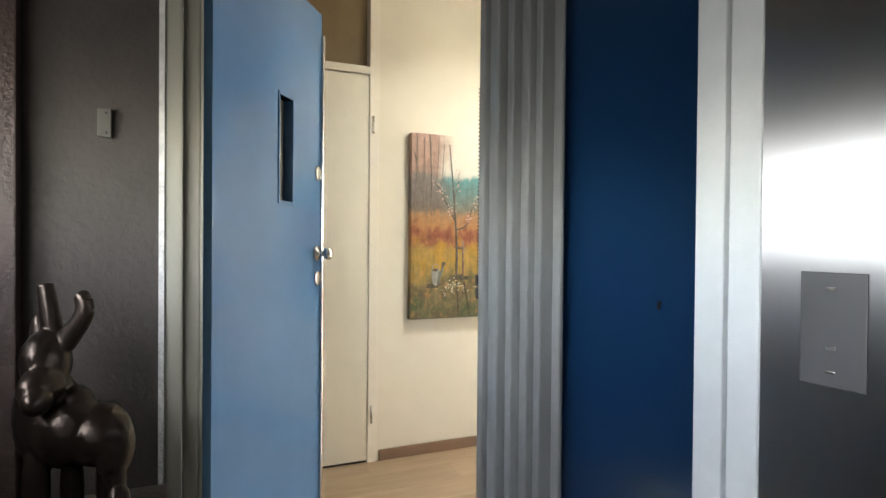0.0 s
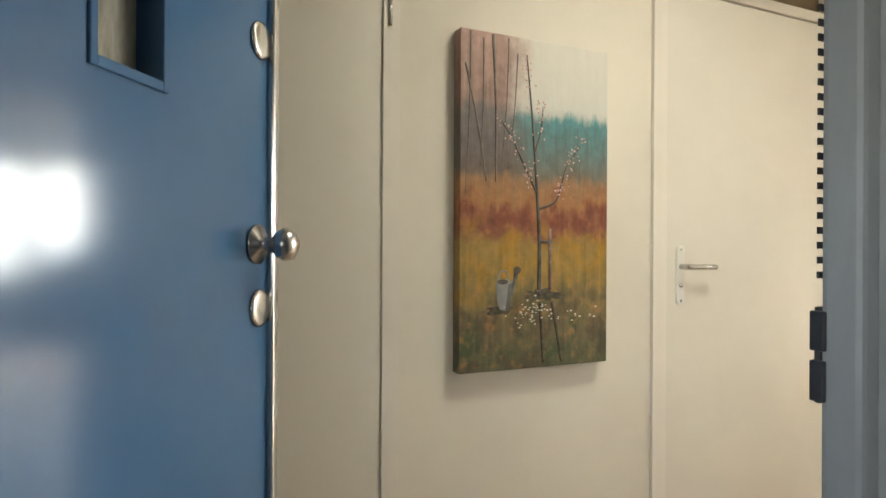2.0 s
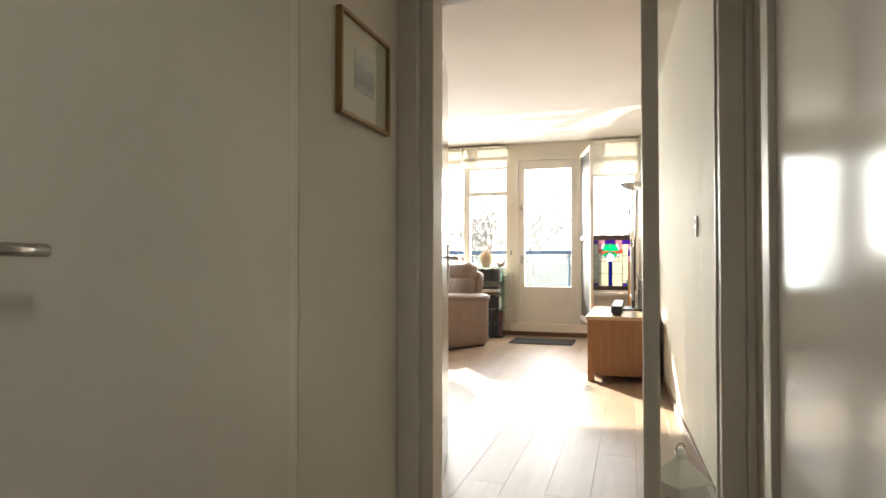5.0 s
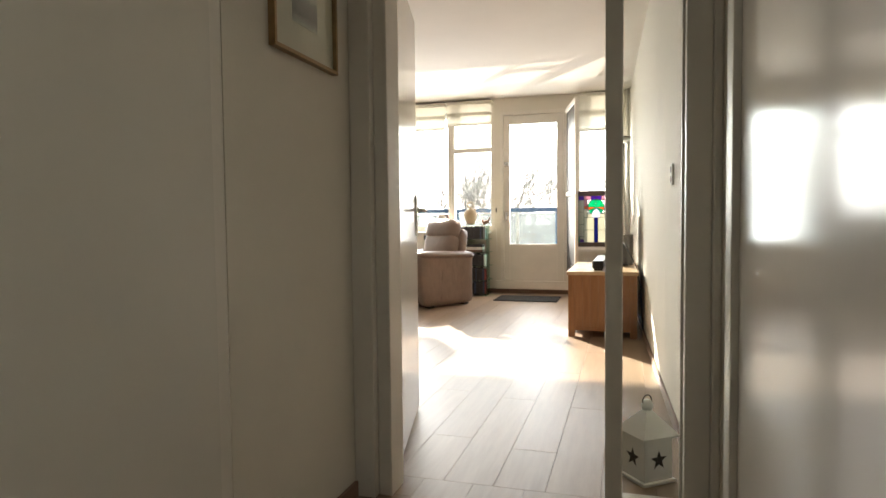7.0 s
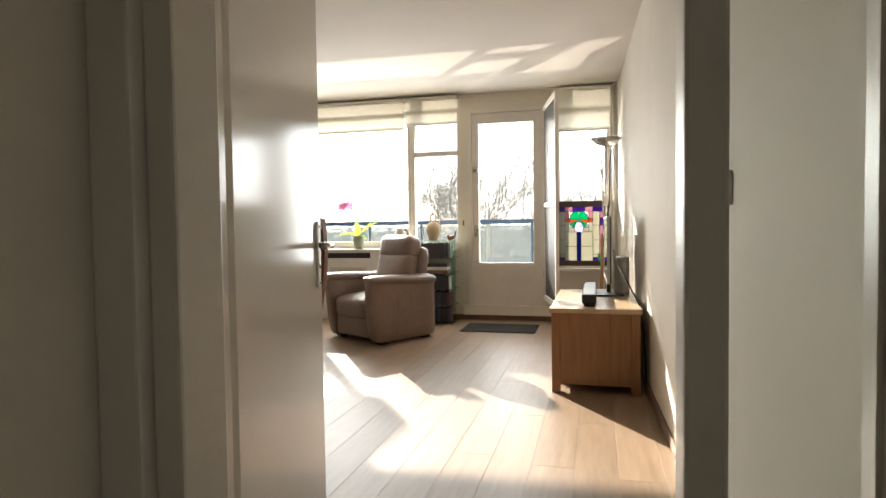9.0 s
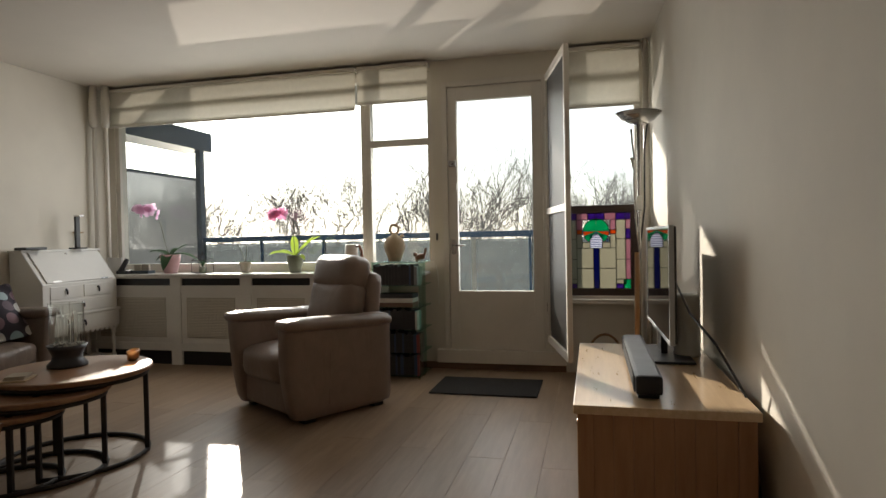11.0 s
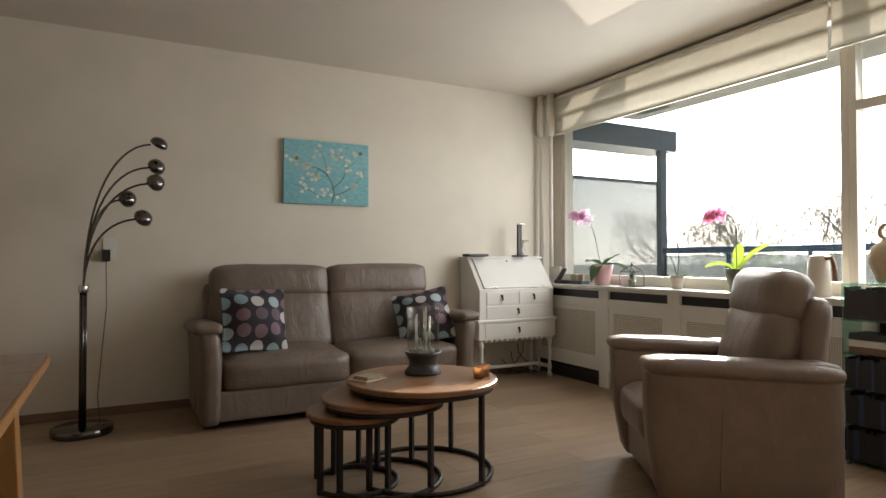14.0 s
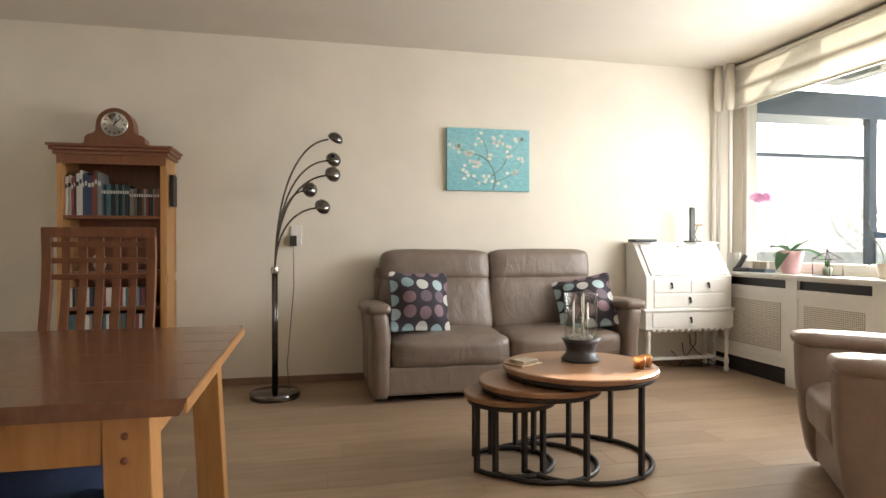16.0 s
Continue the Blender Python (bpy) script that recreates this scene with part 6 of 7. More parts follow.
tube("support_arm", [(0.0, 0.0, 1.02), (0.035, 0.0, 1.3), (0.038, 0.0, 1.7), (0.06, 0.0, 1.88)], 0.006, M["black"], to, 8)
lathe("reading_head", [(0.012, 0.03), (0.03, 0.022), (0.045, 0.0), (0.04, -0.004)], M["steel"], to, 20, m=Matrix.Translation((-0.05, -0.05, 1.60)) @ Matrix.Rotation(radians(75), 4, "Y"))
box("dimmer", (-0.02, 0.02, -0.02, 0.02, 1.28, 1.38), M["white"], to, 0.008)
tagged(tube("broom_handle", [Vector((-2.03, 7.75, 0.0)), Vector((-2.03, 7.80, 0.5)), Vector((-2.02, 7.86, 1.0)), Vector((-2.015, 8.04, 1.02))][:3], 0.016, M["pine"], None, 10), "pale wooden pole standing behind the cabinet", "pole")
wk = thing("wicker_basket", Matrix.Translation((-2.22, 8.33, 0)) @ Matrix.Scale(0.78, 4), "brown wicker log basket with a hooped handle", "basket")
wick = mat("brown wicker", (0.22, 0.12, 0.055), 0.7, var=0.25, scale=40, bump=0.6, bscale=120)
for k in range(9):
    r = 0.13 + 0.004 * k
    tube("woven_ring", [(r * math.cos(t * math.pi / 12), r * math.sin(t * math.pi / 12), 0.015 + 0.028 * k + 0.006 * (-1) ** t) for t in range(25)], 0.014, wick, wk, 6)
tube("handle", [(0.165 * math.cos(t * math.pi / 16), 0, 0.24 + 0.26 * math.sin(t * math.pi / 16)) for t in range(17)], 0.012, wick, wk, 8)
for k in range(5):
    a = k * 1.25
    lathe("log", [(0.035, 0.02), (0.035, 0.36 + 0.03 * (k % 2))], M["bark"], wk, 10, m=Matrix.Translation((0.06 * math.cos(a), 0.06 * math.sin(a), 0)) @ Matrix.Rotation(0.1, 4, "X"))
rib = [(0.05, 0.552)] + [(0.055 + 0.004 * (k % 2), 0.555 + 0.012 * k) for k in range(24)] + [(0.045, 0.84)]
tagged(lathe("ribbed_vase", rib, M["white"], None, 28, (-1.885, 6.72, 0.001)), "white ribbed vase behind the television", "vase")
sc = thing("wall_double_socket", Matrix.Translation((wall_x(3.83), 3.83, 1.20)), "white vertical double socket with dark inserts", "socket")
box("plate", (-0.012, 0, -0.032, 0.032, -0.052, 0.052), M["white"], sc, 0.004)
for z in (-0.024, 0.024):
    lathe("insert", [(0.017, 0.0), (0.017, 0.004)], M["black"], sc, 18, m=Matrix.Translation((-0.0105, 0, z)) @ Matrix.Rotation(radians(-90), 4, "Y"))


# ---- small things ----
clear = glass("clear drinking glass", (0.97, 0.98, 0.97))
green_glass = glass("green edged plate glass", (0.70, 0.88, 0.82))
leafm = cloth("dark green leaf", (0.045, 0.095, 0.04), 0.25)
leafy = cloth("yellow green leaf", (0.34, 0.46, 0.06), 0.5)
petal = cloth("pink orchid petal", (0.84, 0.60, 0.75), 0.6)
petal2 = cloth("deep pink orchid petal", (0.74, 0.36, 0.52), 0.5)
stemm = mat("green brown stem", (0.10, 0.10, 0.05), 0.6)
soil = mat("bark potting mix", (0.06, 0.04, 0.03), 0.95, bump=0.6, bscale=120)
SILL = 0.838


def add_leaf(bm, base, yaw, length, width, rise, droop):
    """A keeled leaf blade that rises and droops."""
    n, left, right, mid = 8, [], [], []
    d, s = Vector((math.cos(yaw), math.sin(yaw), 0)), Vector((-math.sin(yaw), math.cos(yaw), 0))
    for k in range(n + 1):
        t = k / n
        w = width * math.sin(math.pi * min(1, 0.06 + t * 0.94)) ** 0.7 / 2
        c = Vector(base) + d * length * t + Vector((0, 0, rise * t - droop * t * t))
        mid.append(bm.verts.new(c))
        left.append(bm.verts.new(c + s * w + Vector((0, 0, w * 0.35))))
        right.append(bm.verts.new(c - s * w + Vector((0, 0, w * 0.35))))
    for k in range(n):
        bm.faces.new((mid[k], mid[k + 1], left[k + 1], left[k]))
        bm.faces.new((right[k], right[k + 1], mid[k + 1], mid[k]))


def orchid(x, y, pot_r, pot_h, pot_mat, leaf_mat, leaves, flower, stem_pts, blooms, label, z=SILL):
    o = thing("orchid", Matrix.Translation((x, y, z)), label, "pot plant", "plants on the window sill")
    lathe("pot", [(pot_r * 0.62, 0), (pot_r * 0.75, pot_h * 0.25), (pot_r * 0.96, pot_h * 0.75), (pot_r, pot_h), (pot_r * 0.9, pot_h), (pot_r * 0.86, pot_h * 0.88)], pot_mat, o, 28)
    lathe("potting_mix", [(pot_r * 0.84, pot_h * 0.84), (pot_r * 0.5, pot_h * 0.9)], soil, o, 16)
    for yaw, ln, wd_, rise, droop in leaves:
        bm = bmesh.new()
        add_leaf(bm, (0, 0, pot_h * 0.9), radians(yaw), ln, wd_, rise, droop)
        part("leaf", bm, leaf_mat, o, smooth=True)
    if stem_pts:
        tube("stem", [Vector(p) for p in curve(stem_pts, 6)], 0.003, stemm, o, 6)
    for k, (bx_, by_, bz_) in enumerate(blooms):
        bm = bmesh.new()
        for a in range(5):
            add_leaf(bm, (bx_, by_, bz_), a * 1.2566 + k, 0.056, 0.052, 0.02 * math.cos(a * 1.2566), 0.012)
        for v in bm.verts:
            p = v.co - Vector((bx_, by_, bz_))
            v.co = Vector((bx_, by_, bz_)) + Matrix.Rotation(radians(70), 3, "X") @ Matrix.Rotation(radians(25 * (k % 3 - 1)), 3, "Y") @ p
        part("flower", bm, flower, o, smooth=True)
    return o


pinkpot = mat("pink glazed pot", (0.55, 0.33, 0.33), 0.35, var=0.05)
beigepot = mat("beige stoneware pot", (0.42, 0.37, 0.29), 0.6, var=0.08)
olivepot = mat("olive grey stoneware pot", (0.20, 0.21, 0.15), 0.5, var=0.08)
orchid(-6.15, 8.67, 0.092, 0.175, pinkpot, leafm, [(170, 0.27, 0.085, 0.14, 0.10), (12, 0.29, 0.085, 0.13, 0.20), (-70, 0.20, 0.10, 0.09, 0.22), (45, 0.15, 0.07, 0.16, 0.05), (100, 0.12, 0.05, 0.10, 0.02), (-120, 0.13, 0.06, 0.08, 0.12)], petal,
       [(0, 0, 0.14), (-0.05, 0, 0.28), (-0.08, -0.02, 0.46), (-0.15, -0.03, 0.57), (-0.26, -0.04, 0.60)], [(-0.10, -0.03, 0.55), (-0.15, -0.04, 0.61), (-0.19, -0.05, 0.585), (-0.22, -0.04, 0.62), (-0.26, -0.05, 0.60), (-0.29, -0.07, 0.615), (-0.24, -0.06, 0.575)], "flowering pink orchid in a pink glazed pot")
orchid(-5.37, 8.68, 0.052, 0.10, beigepot, leafm, [(175, 0.14, 0.04, 0.03, 0.04), (5, 0.15, 0.04, 0.04, 0.05), (60, 0.08, 0.03, 0.05, 0.03)], petal,
       [(0, 0, 0.09), (-0.03, 0, 0.18), (-0.10, 0, 0.30), (-0.13, 0, 0.38)], [], "small orchid without flowers in a beige pot")
tube("stem", [Vector(p) for p in curve([(0, 0, 0.09), (0.015, 0, 0.18), (0.01, 0, 0.27), (-0.02, 0, 0.30)], 5)], 0.003, stemm, [o for o in bpy.data.objects if o.name.startswith("orchid")][-1], 6)
orchid(-4.86, 8.66, 0.075, 0.155, olivepot, leafy, [(178, 0.26, 0.095, 0.14, 0.12), (8, 0.24, 0.095, 0.28, 0.10), (120, 0.18, 0.07, 0.24, 0.05), (-30, 0.15, 0.06, 0.07, 0.10), (40, 0.18, 0.08, 0.22, 0.03), (-140, 0.14, 0.07, 0.12, 0.06)], petal2,
       [(0, 0, 0.14), (-0.02, 0.02, 0.30), (-0.02, 0.02, 0.44), (-0.07, 0.01, 0.515), (-0.17, 0, 0.53), (-0.26, 0, 0.49)], [(-0.09, 0, 0.515), (-0.13, 0, 0.535), (-0.18, -0.01, 0.525), (-0.22, 0, 0.53), (-0.20, -0.02, 0.505)], "deep pink orchid with bright leaves in an olive pot")
lathe("bud", [(0.004, 0), (0.01, 0.01), (0.004, 0.02)], petal2, [o for o in bpy.data.objects if o.name.startswith("orchid")][-1], 8, (-0.27, 0, 0.46))

# house-shaped terrarium
tr = thing("terrarium", Matrix.Translation((-5.80, 8.66, SILL)), "house-shaped wire terrarium with a small succulent", "terrarium")
c4 = [(-0.075, -0.055), (0.075, -0.055), (0.075, 0.055), (-0.075, 0.055)]
for k in range(4):
    (x0, y0), (x1, y1) = c4[k], c4[(k + 1) % 4]
    for z in (0.004, 0.12):
        tube("wire", [(x0, y0, z), (x1, y1, z)], 0.003, M["iron"], tr, 6)
    tube("wire", [(x0, y0, 0.004), (x0, y0, 0.12)], 0.003, M["iron"], tr, 6)
    tube("wire", [(x0, y0, 0.12), (0, 0, 0.175)], 0.003, M["iron"], tr, 6)
lathe("finial", [(0.006, 0.172), (0.009, 0.182), (0.003, 0.195)], M["iron"], tr, 10)
lathe("inner_pot", [(0.028, 0.003), (0.032, 0.06), (0.028, 0.06)], olivepot, tr, 18)
bm = bmesh.new()
for k in range(9):
    add_leaf(bm, (0, 0, 0.055), k * 0.7, 0.028, 0.013, 0.045 + 0.01 * (k % 3), 0.0)
part("succulent", bm, leafm, tr, smooth=True)

# telephone, photo blocks, white board
ph = thing("cordless_phone", Matrix.Translation((-6.60, 8.60, SILL)), "black cordless phone lying in its dock", "telephone")
box("dock", (-0.06, 0.06, -0.045, 0.045, 0, 0.035), M["black"], ph, 0.012)
soft("handset", (0.045, 0.03, 0.15), 0.012, M["black"], ph, (-0.01, 0.0, 0.075), (-30, 12, 0), wrinkle=0, n=5)
pb = thing("photo_block", Matrix.Translation((-6.45, 8.66, SILL)), "dark tray with two small photo blocks", "photo block")
box("tray", (-0.10, 0.10, -0.05, 0.05, 0, 0.028), mat("slate blue wood", (0.05, 0.07, 0.085), 0.6), pb, 0.003)
for x in (-0.045, 0.04):
    box("block", (x - 0.038, x + 0.038, -0.012, 0.012, 0.028, 0.085), beigepot, pb, 0.002)
tagged(box("white_card", (-6.80, -6.64, 8.61, 8.622, SILL, SILL + 0.155), M["white"], None, 0.002), "plain white card standing on the sill", "card")

# pitcher, jar
tp = thing("thermos_jug", Matrix.Translation((-4.33, 8.67, SILL)), "pale thermos jug with a brown wooden handle", "jug")
lathe("body", [(0.062, 0), (0.066, 0.01), (0.056, 0.20), (0.05, 0.235), (0.046, 0.24), (0.02, 0.242)], mat("pale ceramic", (0.55, 0.50, 0.43), 0.35, var=0.04), tp, 28)
tube("handle", [(0.05, -0.01, 0.225), (0.085, -0.02, 0.225), (0.10, -0.02, 0.18), (0.105, -0.02, 0.09)], 0.014, M["reddish"], tp, 8)
lathe("small_lidded_pot", [(0.03, 0), (0.04, 0.03), (0.04, 0.05), (0.015, 0.06), (0.01, 0.065), (0.014, 0.08), (0.004, 0.09)], M["white"], None, 20, (-4.53, 8.67, SILL))
tagged(bpy.data.objects["small_lidded_pot"], "small white pot with a knobbed lid", "pot")
bj = thing("water_jug", Matrix.Translation((-3.88, 8.50, 0.935)), "cream earthenware water jug with a ring handle", "jug")
terra = mat("cream earthenware", (0.50, 0.40, 0.26), 0.65, var=0.1, scale=10)
lathe("body", [(0.045, 0), (0.052, 0.01), (0.058, 0.03), (0.085, 0.10), (0.088, 0.135), (0.075, 0.18), (0.045, 0.205), (0.028, 0.215), (0.024, 0.225)], terra, bj, 32)
tube("ring_handle", [(0.038 * math.cos(t * math.pi / 10), 0, 0.262 + 0.038 * math.sin(t * math.pi / 10)) for t in range(21)], 0.011, terra, bj, 10)
tube("spout", [(0.03, 0, 0.18), (0.06, 0, 0.205), (0.075, 0, 0.215)], 0.013, terra, bj, 10)
bd_ = thing("bird_figure", Matrix.Translation((-3.70, 8.62, 0.935)), "small dark wooden bird figurine", "figurine")
soft("body", (0.09, 0.04, 0.05), 0.024, M["reddish"], bd_, (0, 0, 0.028), (0, -18, 0), wrinkle=0, n=5)
soft("tail", (0.02, 0.012, 0.07), 0.005, M["reddish"], bd_, (0.045, 0, 0.07), (0, 15, 0), wrinkle=0, n=3)
soft("head", (0.034, 0.03, 0.034), 0.015, M["reddish"], bd_, (-0.04, 0, 0.05), wrinkle=0, n=4)

# stack of glass cubes with discs and books
gs = thing("glass_shelf_tower", None, "glass shelf tower packed with dark disc cases", "shelf")
GX0, GX1, GY0, GY1 = -4.03, -3.63, 8.345, 8.525
for z in (0.02, 0.20, 0.385, 0.565, 0.74, 0.925):
    box("shelf_pane", (GX0, GX1, GY0, GY1 + 0.175, z, z + 0.008), green_glass, gs, 0.001)
for x in (GX0, GX1 - 0.007):
    box("side_pane", (x, x + 0.007, GY0 + 0.004, GY1, 0.03, 0.925), green_glass, gs, 0)
for x in (GX0 + 0.02, GX1 - 0.02):
    for y in (GY0 + 0.02, GY1 - 0.02):
        lathe("foot", [(0.012, 0), (0.012, 0.02)], M["steel"], gs, 10, (x, y, 0))
for lvl, z in enumerate((0.029, 0.209, 0.394, 0.574, 0.749)):
    if lvl == 3:
        for k in range(3):
            tagged(box("book", (GX0 + 0.03, GX1 - 0.06, GY0 + 0.01, GY1 - 0.01, z + k * 0.035, z + k * 0.035 + 0.033), inks[(5, 0, 3)[k]], None, 0.002), "flat lying book on the glass shelf", "book", "books in the glass tower")
        continue
    x = GX0 + 0.012
    while x < GX1 - 0.03:
        w = rng.choice((0.011, 0.015, 0.026))
        k = rng.choice((3, 3, 3, 3, 3, 1, 3)) if x < GX1 - 0.05 else rng.choice((2, 4, 0, 6))
        tagged(box("disc_case", (x, x + w - 0.001, GY0 + 0.008, GY0 + 0.15, z, z + rng.choice((0.155, 0.165, 0.145))), inks[k], None, 0), words[k] + " disc case standing in the glass tower", "disc case", "disc cases in the glass tower")
        x += w

# on the desk
tagged(box("router_box", (-6.86, -6.74, 7.70, 7.90, 1.085, 1.108), M["black"], None, 0.006), "flat black modem box on the desk", "modem")
bl = thing("desk_light", Matrix.Translation((-6.80, 8.27, 1.085)), "slim black column light on the desk", "desk lamp")
box("foot", (-0.05, 0.05, -0.05, 0.06, 0, 0.012), M["black"], bl, 0.005)
box("column", (-0.012, 0.012, -0.022, 0.022, 0.012, 0.29), M["black"], bl, 0.005)
box("head", (-0.014, 0.05, -0.024, 0.03, 0.29, 0.302), M["steel"], bl, 0.003)
hk = thing("wall_timer", Matrix.Translation((XL, 8.42, 1.20)), "small brass and glass fixture above the desk", "wall fixture")
box("bracket", (0, 0.06, -0.035, 0.035, 0.03, 0.042), gilt, hk, 0.004)
lathe("glass_cup", [(0.014, -0.06), (0.018, 0.03), (0.016, 0.03)], clear, hk, 14, (0.035, 0, 0))
tagged(tube("desk_cable", [Vector(p) for p in [(XL + 0.03, 8.42, 1.23), (XL + 0.015, 8.40, 1.15), (XL + 0.015, 8.43, 1.09), (XL + 0.012, 8.44, 0.9), (XL + 0.012, 8.42, 0.5), (-6.90, 8.38, 0.2), (-6.88, 8.2, 0.01)]], 0.004, M["black"], None, 6), "dark cable running down behind the desk", "cable")
for k in range(4):
    tagged(tube("loose_cable", [Vector((-6.90 + 0.02 * k, 8.0 + 0.09 * k + 0.04 * math.sin(j * 1.3 + k), 0.006 + 0.07 * (1 - j / 6) ** 2 * (k + 1))) + Vector((0.03 * j / 6, 0.05 * j, 0)) for j in range(7)], 0.004, M["black"], None, 5), "loose dark cable lying under the desk", "cable", "cables under the desk")

# on the coffee table
CT = 0.47
hl = thing("hurricane_lantern", Matrix.Translation((-5.05, 6.42, CT)), "glass hurricane lantern on a dark pewter foot", "candle holder")
pewter = mat("dark pewter", (0.07, 0.07, 0.075), 0.4, 0.7, var=0.1, bump=0.1)
lathe("foot", [(0.095, 0), (0.098, 0.012), (0.075, 0.04), (0.072, 0.06), (0.085, 0.09), (0.098, 0.115), (0.088, 0.115), (0.07, 0.10)], pewter, hl, 36)
shell = [(0.082, 0.112), (0.084, 0.335), (0.086, 0.34), (0.0815, 0.335), (0.0795, 0.114)]
bm = bmesh.new()
rings = [[bm.verts.new((r * math.cos(2 * math.pi * i / 36), r * math.sin(2 * math.pi * i / 36), z)) for i in range(36)] for r, z in shell]
for a, b in zip(rings, rings[1:]):
    for i in range(36):
        bm.faces.new((a[i], a[(i + 1) % 36], b[(i + 1) % 36], b[i]))
part("glass_cylinder", bm, clear, hl, "clear glass cylinder", True)
for k, (a, r, h) in enumerate(((0.3, 0.05, 0.30), (1.5, 0.035, 0.27), (2.6, 0.055, 0.32), (3.9, 0.04, 0.29), (5.2, 0.052, 0.31), (0.9, 0.015, 0.34))):
    tube("reed", [(r * math.cos(a), r * math.sin(a), 0.11), (r * 1.05 * math.cos(a), r * 1.05 * math.sin(a), h)], 0.0022, M["white"], hl, 6, label="thin pale reed")
bm = bmesh.new()
for k in range(110):
    a, r = rng.random() * 6.28, 0.066 * rng.random() ** 0.5
    v = bmesh.ops.create_icosphere(bm, subdivisions=1, radius=rng.uniform(0.005, 0.009))["verts"]
    bmesh.ops.translate(bm, vec=(r * math.cos(a), r * math.sin(a), 0.108 + rng.random() * 0.018), verts=v)
tagged(part("white_pebbles", bm, M["whiteedge"], hl, "layer of white pebbles"), kind="stuff")
for k in range(9):
    a, r = k * 2.4, 0.015 + 0.005 * k
    tube("glass_rod", [(r * math.cos(a), r * math.sin(a), 0.115), (r * math.cos(a) * 1.05, r * math.sin(a) * 1.05, 0.25 + 0.014 * (k % 5))], 0.004, clear if k % 3 else M["steel"], hl, 6)
amber = glass("amber votive glass", (0.72, 0.50, 0.30), frost=0.3)
for x, y in ((-4.80, 6.605), (-4.835, 6.66)):
    v = thing("votive_glass", Matrix.Translation((x, y, CT)), "small amber votive glass with a tealight", "candle holder", "votives on the table")
    lathe("cup", [(0.026, 0), (0.03, 0.055), (0.027, 0.055), (0.023, 0.005)], amber, v, 20)
    lathe("tealight", [(0.019, 0.006), (0.019, 0.02), (0.004, 0.022)], M["white"], v, 14)
cs = thing("coaster_tray", Matrix.Translation((-5.02, 6.10, CT)) @ Matrix.Rotation(0.5, 4, "Z"), "small tray with pale coasters", "tray")
box("tray", (-0.06, 0.06, -0.075, 0.075, 0, 0.008), M["oaktop"], cs, 0.003)
for k in range(3):
    box("coaster", (-0.045 + 0.004 * k, 0.045 + 0.004 * k, -0.055, 0.05, 0.008 + 0.006 * k, 0.0135 + 0.006 * k), beigepot, cs, 0.002)

# white star lantern behind the sidelight
sl = thing("star_lantern", Matrix.Translation((-1.815, 3.03, 0)) @ Matrix.Rotation(radians(38), 4, "Z") @ Matrix.Scale(0.86, 4), "white metal lantern with star cut-outs on the floor", "lantern")
LW = 0.075
box("tray", (-LW - 0.012, LW + 0.012, -LW - 0.012, LW + 0.012, 0.0, 0.014), M["white"], sl, 0.003)
box("body", (-LW, LW, -LW, LW, 0.014, 0.20), M["white"], sl, 0.003)
bm = bmesh.new()
add_lathe(bm, [((LW + 0.02) * 1.414, 0.20), ((LW + 0.02) * 1.414, 0.208), (0.02, 0.305)], 4, m=Matrix.Rotation(radians(45), 4, "Z"))
part("roof", bm, M["white"], sl)
lathe("finial", [(0.02, 0.305), (0.026, 0.325), (0.018, 0.345), (0.01, 0.35)], M["white"], sl, 16)
tube("carry_ring", [(0.024 * math.cos(t * math.pi / 8), 0.0, 0.345 + 0.024 * math.sin(t * math.pi / 8)) for t in range(17)], 0.0025, M["iron"], sl, 6)


# flat dark star in place of the shade inside a cut-out; body is closed
def star(m, r):
    bm = bmesh.new()
    vs = [bm.verts.new(m @ Vector(((r if k % 2 == 0 else r * 0.4) * math.sin(k * math.pi / 5), -0.0012, (r if k % 2 == 0 else r * 0.4) * math.cos(k * math.pi / 5)))) for k in range(10)]
    f = bm.faces.new(vs)
    bmesh.ops.extrude_face_region(bm, geom=[f])
    part("star_opening", bm, M["iron"], sl, "dark star patch painting the shade of a cut-out")


for k in range(4):
    r = Matrix.Rotation(k * math.pi / 2, 4, "Z")
    star(r @ Matrix.Translation((0, -LW - 0.0005, 0.105)), 0.045)
    star(r @ Matrix.Translation((0, -0.062, 0.243)) @ Matrix.Rotation(radians(-42), 4, "X"), 0.022)

# unseen fitting added over the hall fill light, detector
hlmp = thing("hall_ceiling_lamp", Matrix.Translation((-1.84, 0.7, H)), "unseen round white fitting added over the hall fill light", "ceiling lamp")
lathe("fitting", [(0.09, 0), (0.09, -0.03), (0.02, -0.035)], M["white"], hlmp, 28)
det = thing("door_chime", Matrix.Translation((XH, 0.62, 2.33)), "small white wall sensor high in the hall", "sensor")
box("case", (0, 0.03, -0.035, 0.035, -0.035, 0.04), M["white"], det, 0.01)
lathe("eye", [(0.016, 0), (0.012, 0.012)], M["white"], det, 14, m=Matrix.Translation((0.028, 0, 0)) @ Matrix.Rotation(radians(90), 4, "Y"))
cv = thing("ceiling_vent", Matrix.Translation((-5.06, 6.36, H)), "small round white ceiling rose", "ceiling fitting")
lathe("cover", [(0.05, 0), (0.045, -0.012), (0.02, -0.016)], M["white"], cv, 24)

# baseboards
BB = 0.058
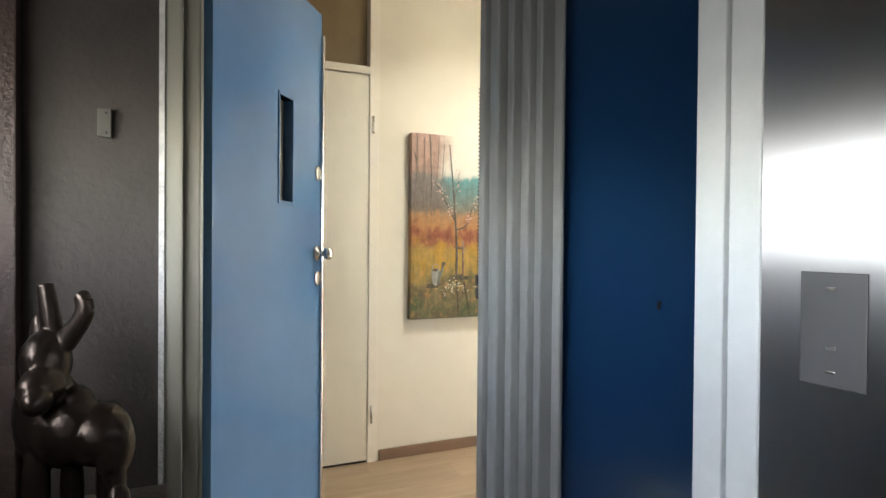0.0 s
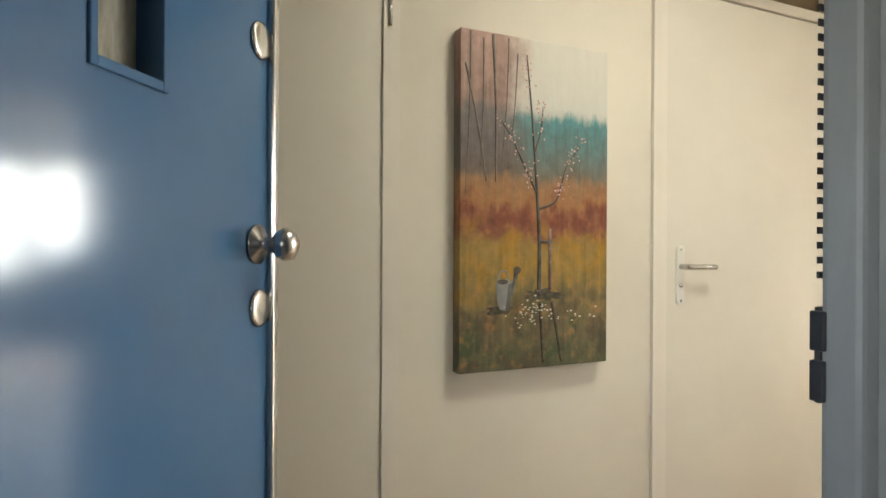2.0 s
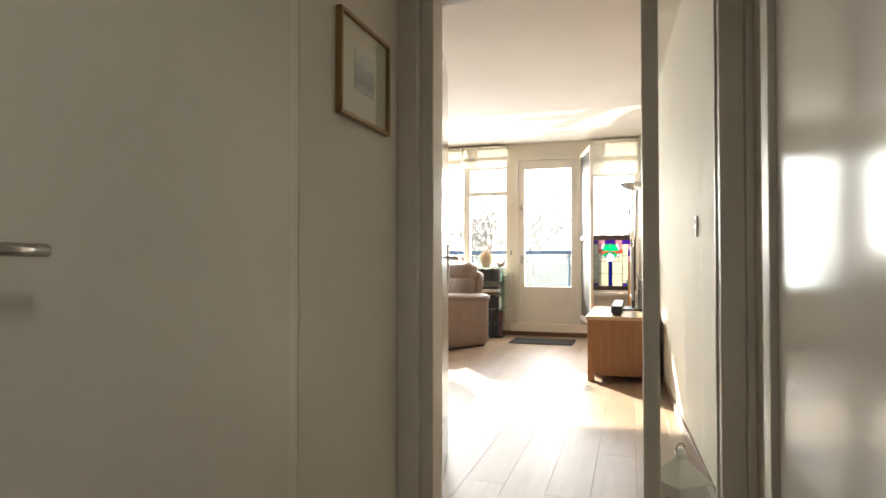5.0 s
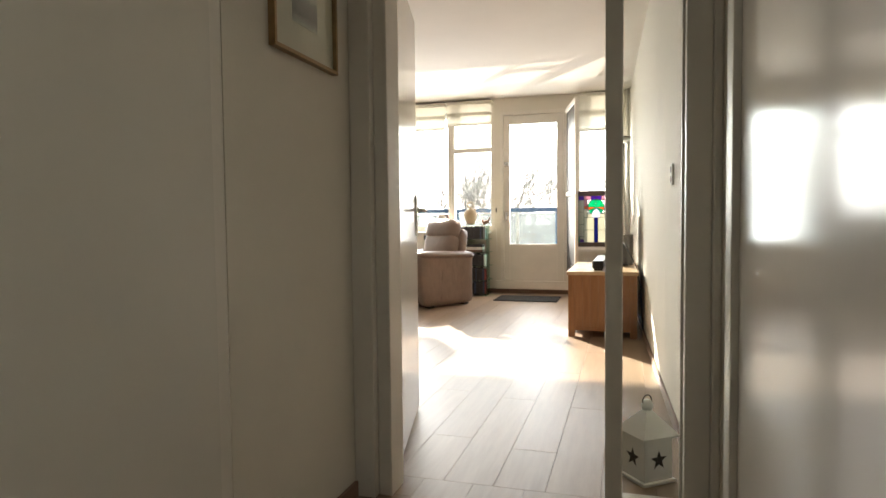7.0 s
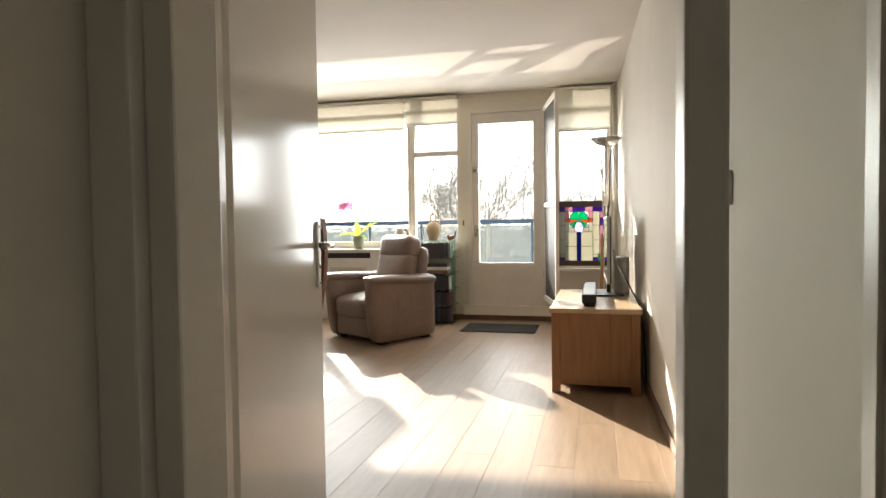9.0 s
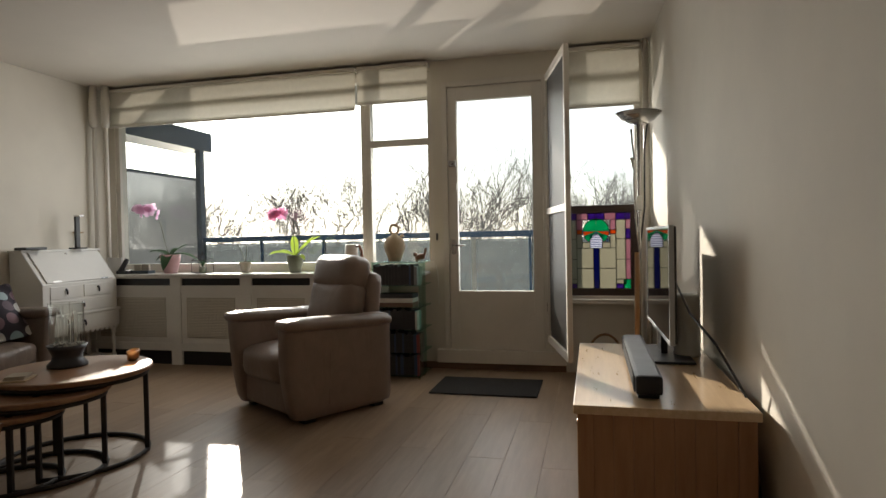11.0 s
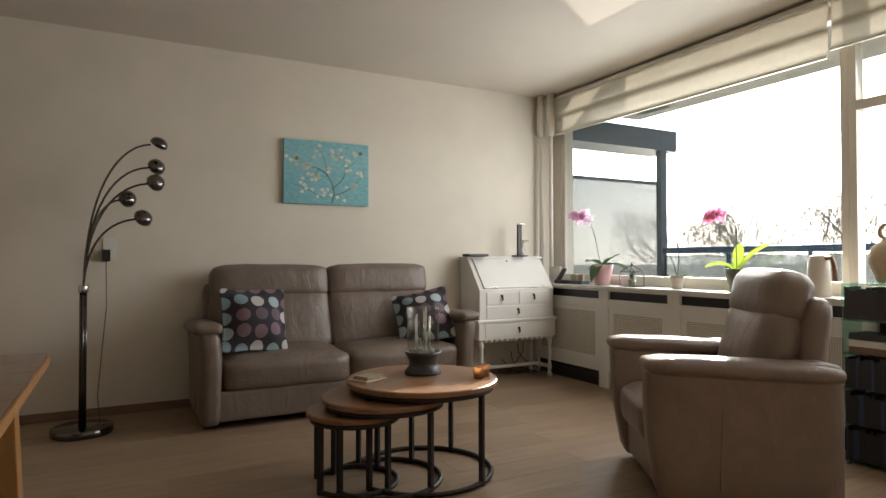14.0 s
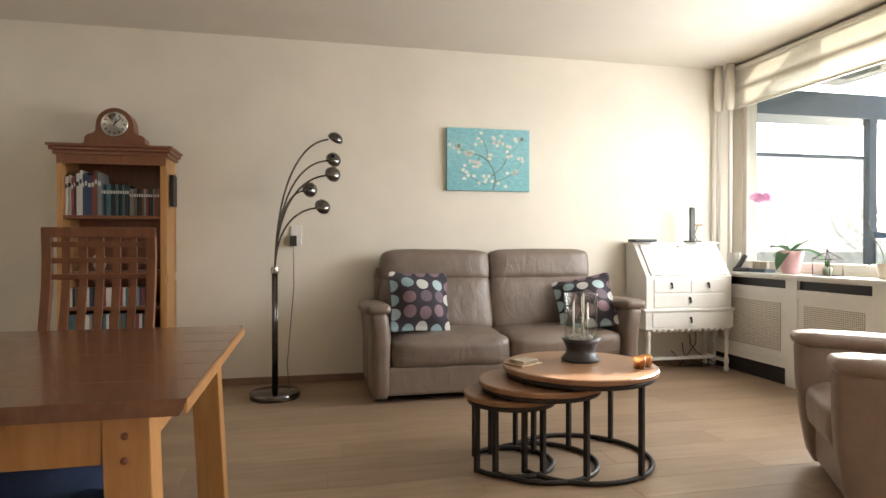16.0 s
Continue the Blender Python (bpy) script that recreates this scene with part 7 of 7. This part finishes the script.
for n_, b in (("baseboard_sofa", (XL, XL + 0.014, YB, 8.55, 0, BB)), ("baseboard_window", (-3.99, -2.52, YW - 0.015, YW - 0.001, 0, BB)), ("baseboard_hall", (XH, XH + 0.014, -0.03, 0.90, 0, BB)), ("baseboard_hall_end", (XH, XH + 0.014, 1.895, 2.588, 0, BB)), ("baseboard_back", (XL, XH - 0.03, YB, YB + 0.014, 0, BB))):
    structure(box(n_, b, M["base"], None, 0.003), "brown wooden baseboard along the wall", "baseboard")

structure(slant(box("baseboard_television", (XR - 0.014, XR, YB, YW, 0, BB), M["base"], None, 0.003)), "brown wooden baseboard along the wall", "baseboard")

# ---- bare trees beyond the canal ----
def grow(bm, p, d, length, r, depth, rg):
    pts, q, dd = [p], p, d
    for k in range(3):
        dd = (dd + Vector((rg.gauss(0, 0.10), rg.gauss(0, 0.10), rg.gauss(0.03, 0.06)))).normalized()
        q = q + dd * length / 3
        pts.append(q)
    add_tube(bm, pts, r, 5 if depth > 3 else 3, r * 0.62)
    if depth == 0:
        return
    for k in range(3 if depth > 1 else 4):
        base = pts[1 + (k % 3)] if k else pts[-1]
        side = Vector((rg.gauss(0, 1), rg.gauss(0, 1), rg.gauss(0.25, 0.5))).normalized()
        grow(bm, base, (dd * 0.75 + side * 0.62).normalized(), length * rg.uniform(0.64, 0.82), r * 0.62, depth - 1, rg)


kinds = []
for s in range(3):
    rg = random.Random(20 + s)
    tree = thing("bare_tree", Matrix.Translation((-26 + 12 * s, 50, -10)), "tall bare winter tree beyond the canal", "tree", "bare trees behind the canal")
    bm = bmesh.new()
    add_tube(bm, [(0, 0, 0), (0.1, 0, 2), (0.05, 0.1, 4.2), (0.15, 0.1, 6.0)], 0.34, 8, 0.2)
    part("trunk", bm, M["bark"], tree, smooth=True)
    bm = bmesh.new()
    for k in range(5):
        a = k * 1.2566 + s
        grow(bm, Vector((0.1, 0.1, 4.4 + 0.4 * k)), Vector((0.55 * math.cos(a), 0.55 * math.sin(a), 0.9)).normalized(), 3.7, 0.082, 5, rg)
    part("crown", bm, M["bark"], tree)
    kinds.append(tree)
rg = random.Random(5)
for k in range(17):
    x, y = -54 + 4.6 * k + rg.uniform(-1, 1), 52 + rg.uniform(-3, 16)
    o = copy_thing(kinds[k % 3], Matrix.Translation((x, y, -10)) @ Matrix.Rotation(rg.uniform(0, 6.3), 4, "Z"))
    o.scale = (rg.uniform(0.95, 1.16),) * 3
o = copy_thing(kinds[1], Matrix.Translation((-12.0, 47.2, -10)) @ Matrix.Rotation(1.0, 4, "Z"))
o.scale = (1.14,) * 3
hedge = thing("far_thicket", None, "dense grey-brown thicket under the trees", "thicket", kind="stuff")
bm = bmesh.new()
for k in range(1900):
    x, y, h = rg.uniform(-75, 40), rg.uniform(58, 72), rg.uniform(4, 10.2)
    a = Vector((x, y, -10))
    add_tube(bm, [a, a + Vector((rg.gauss(0, 0.3), 0, h * 0.6)), a + Vector((rg.gauss(0, 0.8), 0, h))], 0.06, 3, 0.012)
part("stems", bm, M["bark"], hedge)

# ---- floor planks ----
plank_meshes = {}


def plank_mesh(w, l):
    key = (round(w, 3), round(l, 3))
    if key not in plank_meshes:
        bm = bmesh.new()
        g, c = 0.0003, 0.0009
        lo = [(g, g), (w - g, g), (w - g, l - g), (g, l - g)]
        hi = [(g + c, g + c), (w - g - c, g + c), (w - g - c, l - g - c), (g + c, l - g - c)]
        v = [[bm.verts.new((x, y, z)) for x, y in ring] for ring, z in ((lo, -0.0055), (lo, -0.0012), (hi, 0.0))]
        for a, b in zip(v, v[1:]):
            for k in range(4):
                bm.faces.new((a[k], a[(k + 1) % 4], b[(k + 1) % 4], b[k]))
        bm.faces.new(v[-1])
        me = bpy.data.meshes.new("plank")
        bm.to_mesh(me)
        bm.free()
        me.materials.append(M["plank"])
        plank_meshes[key] = me
    return plank_meshes[key]


floor_ob = bpy.data.objects["floor"]
PWID, PLEN = 0.192, 1.38
for x0, x1, y0, y1 in ((XL, XD0, 2.80, YW), (XH, XD0, -1.75, 2.80)):
    i = 0
    x = x0
    while x < x1 - 0.005:
        w = min(PWID, x1 - x)
        y, off = y0, (i * 0.47 % 1) * PLEN
        while y < y1 - 0.005:
            l = min(PLEN if y > y0 else max(0.25, off), y1 - y)
            o = new("plank", plank_mesh(w, l))
            o.location = (x, y, 0)
            o.parent = floor_ob
            y += l
        x += w
        i += 1
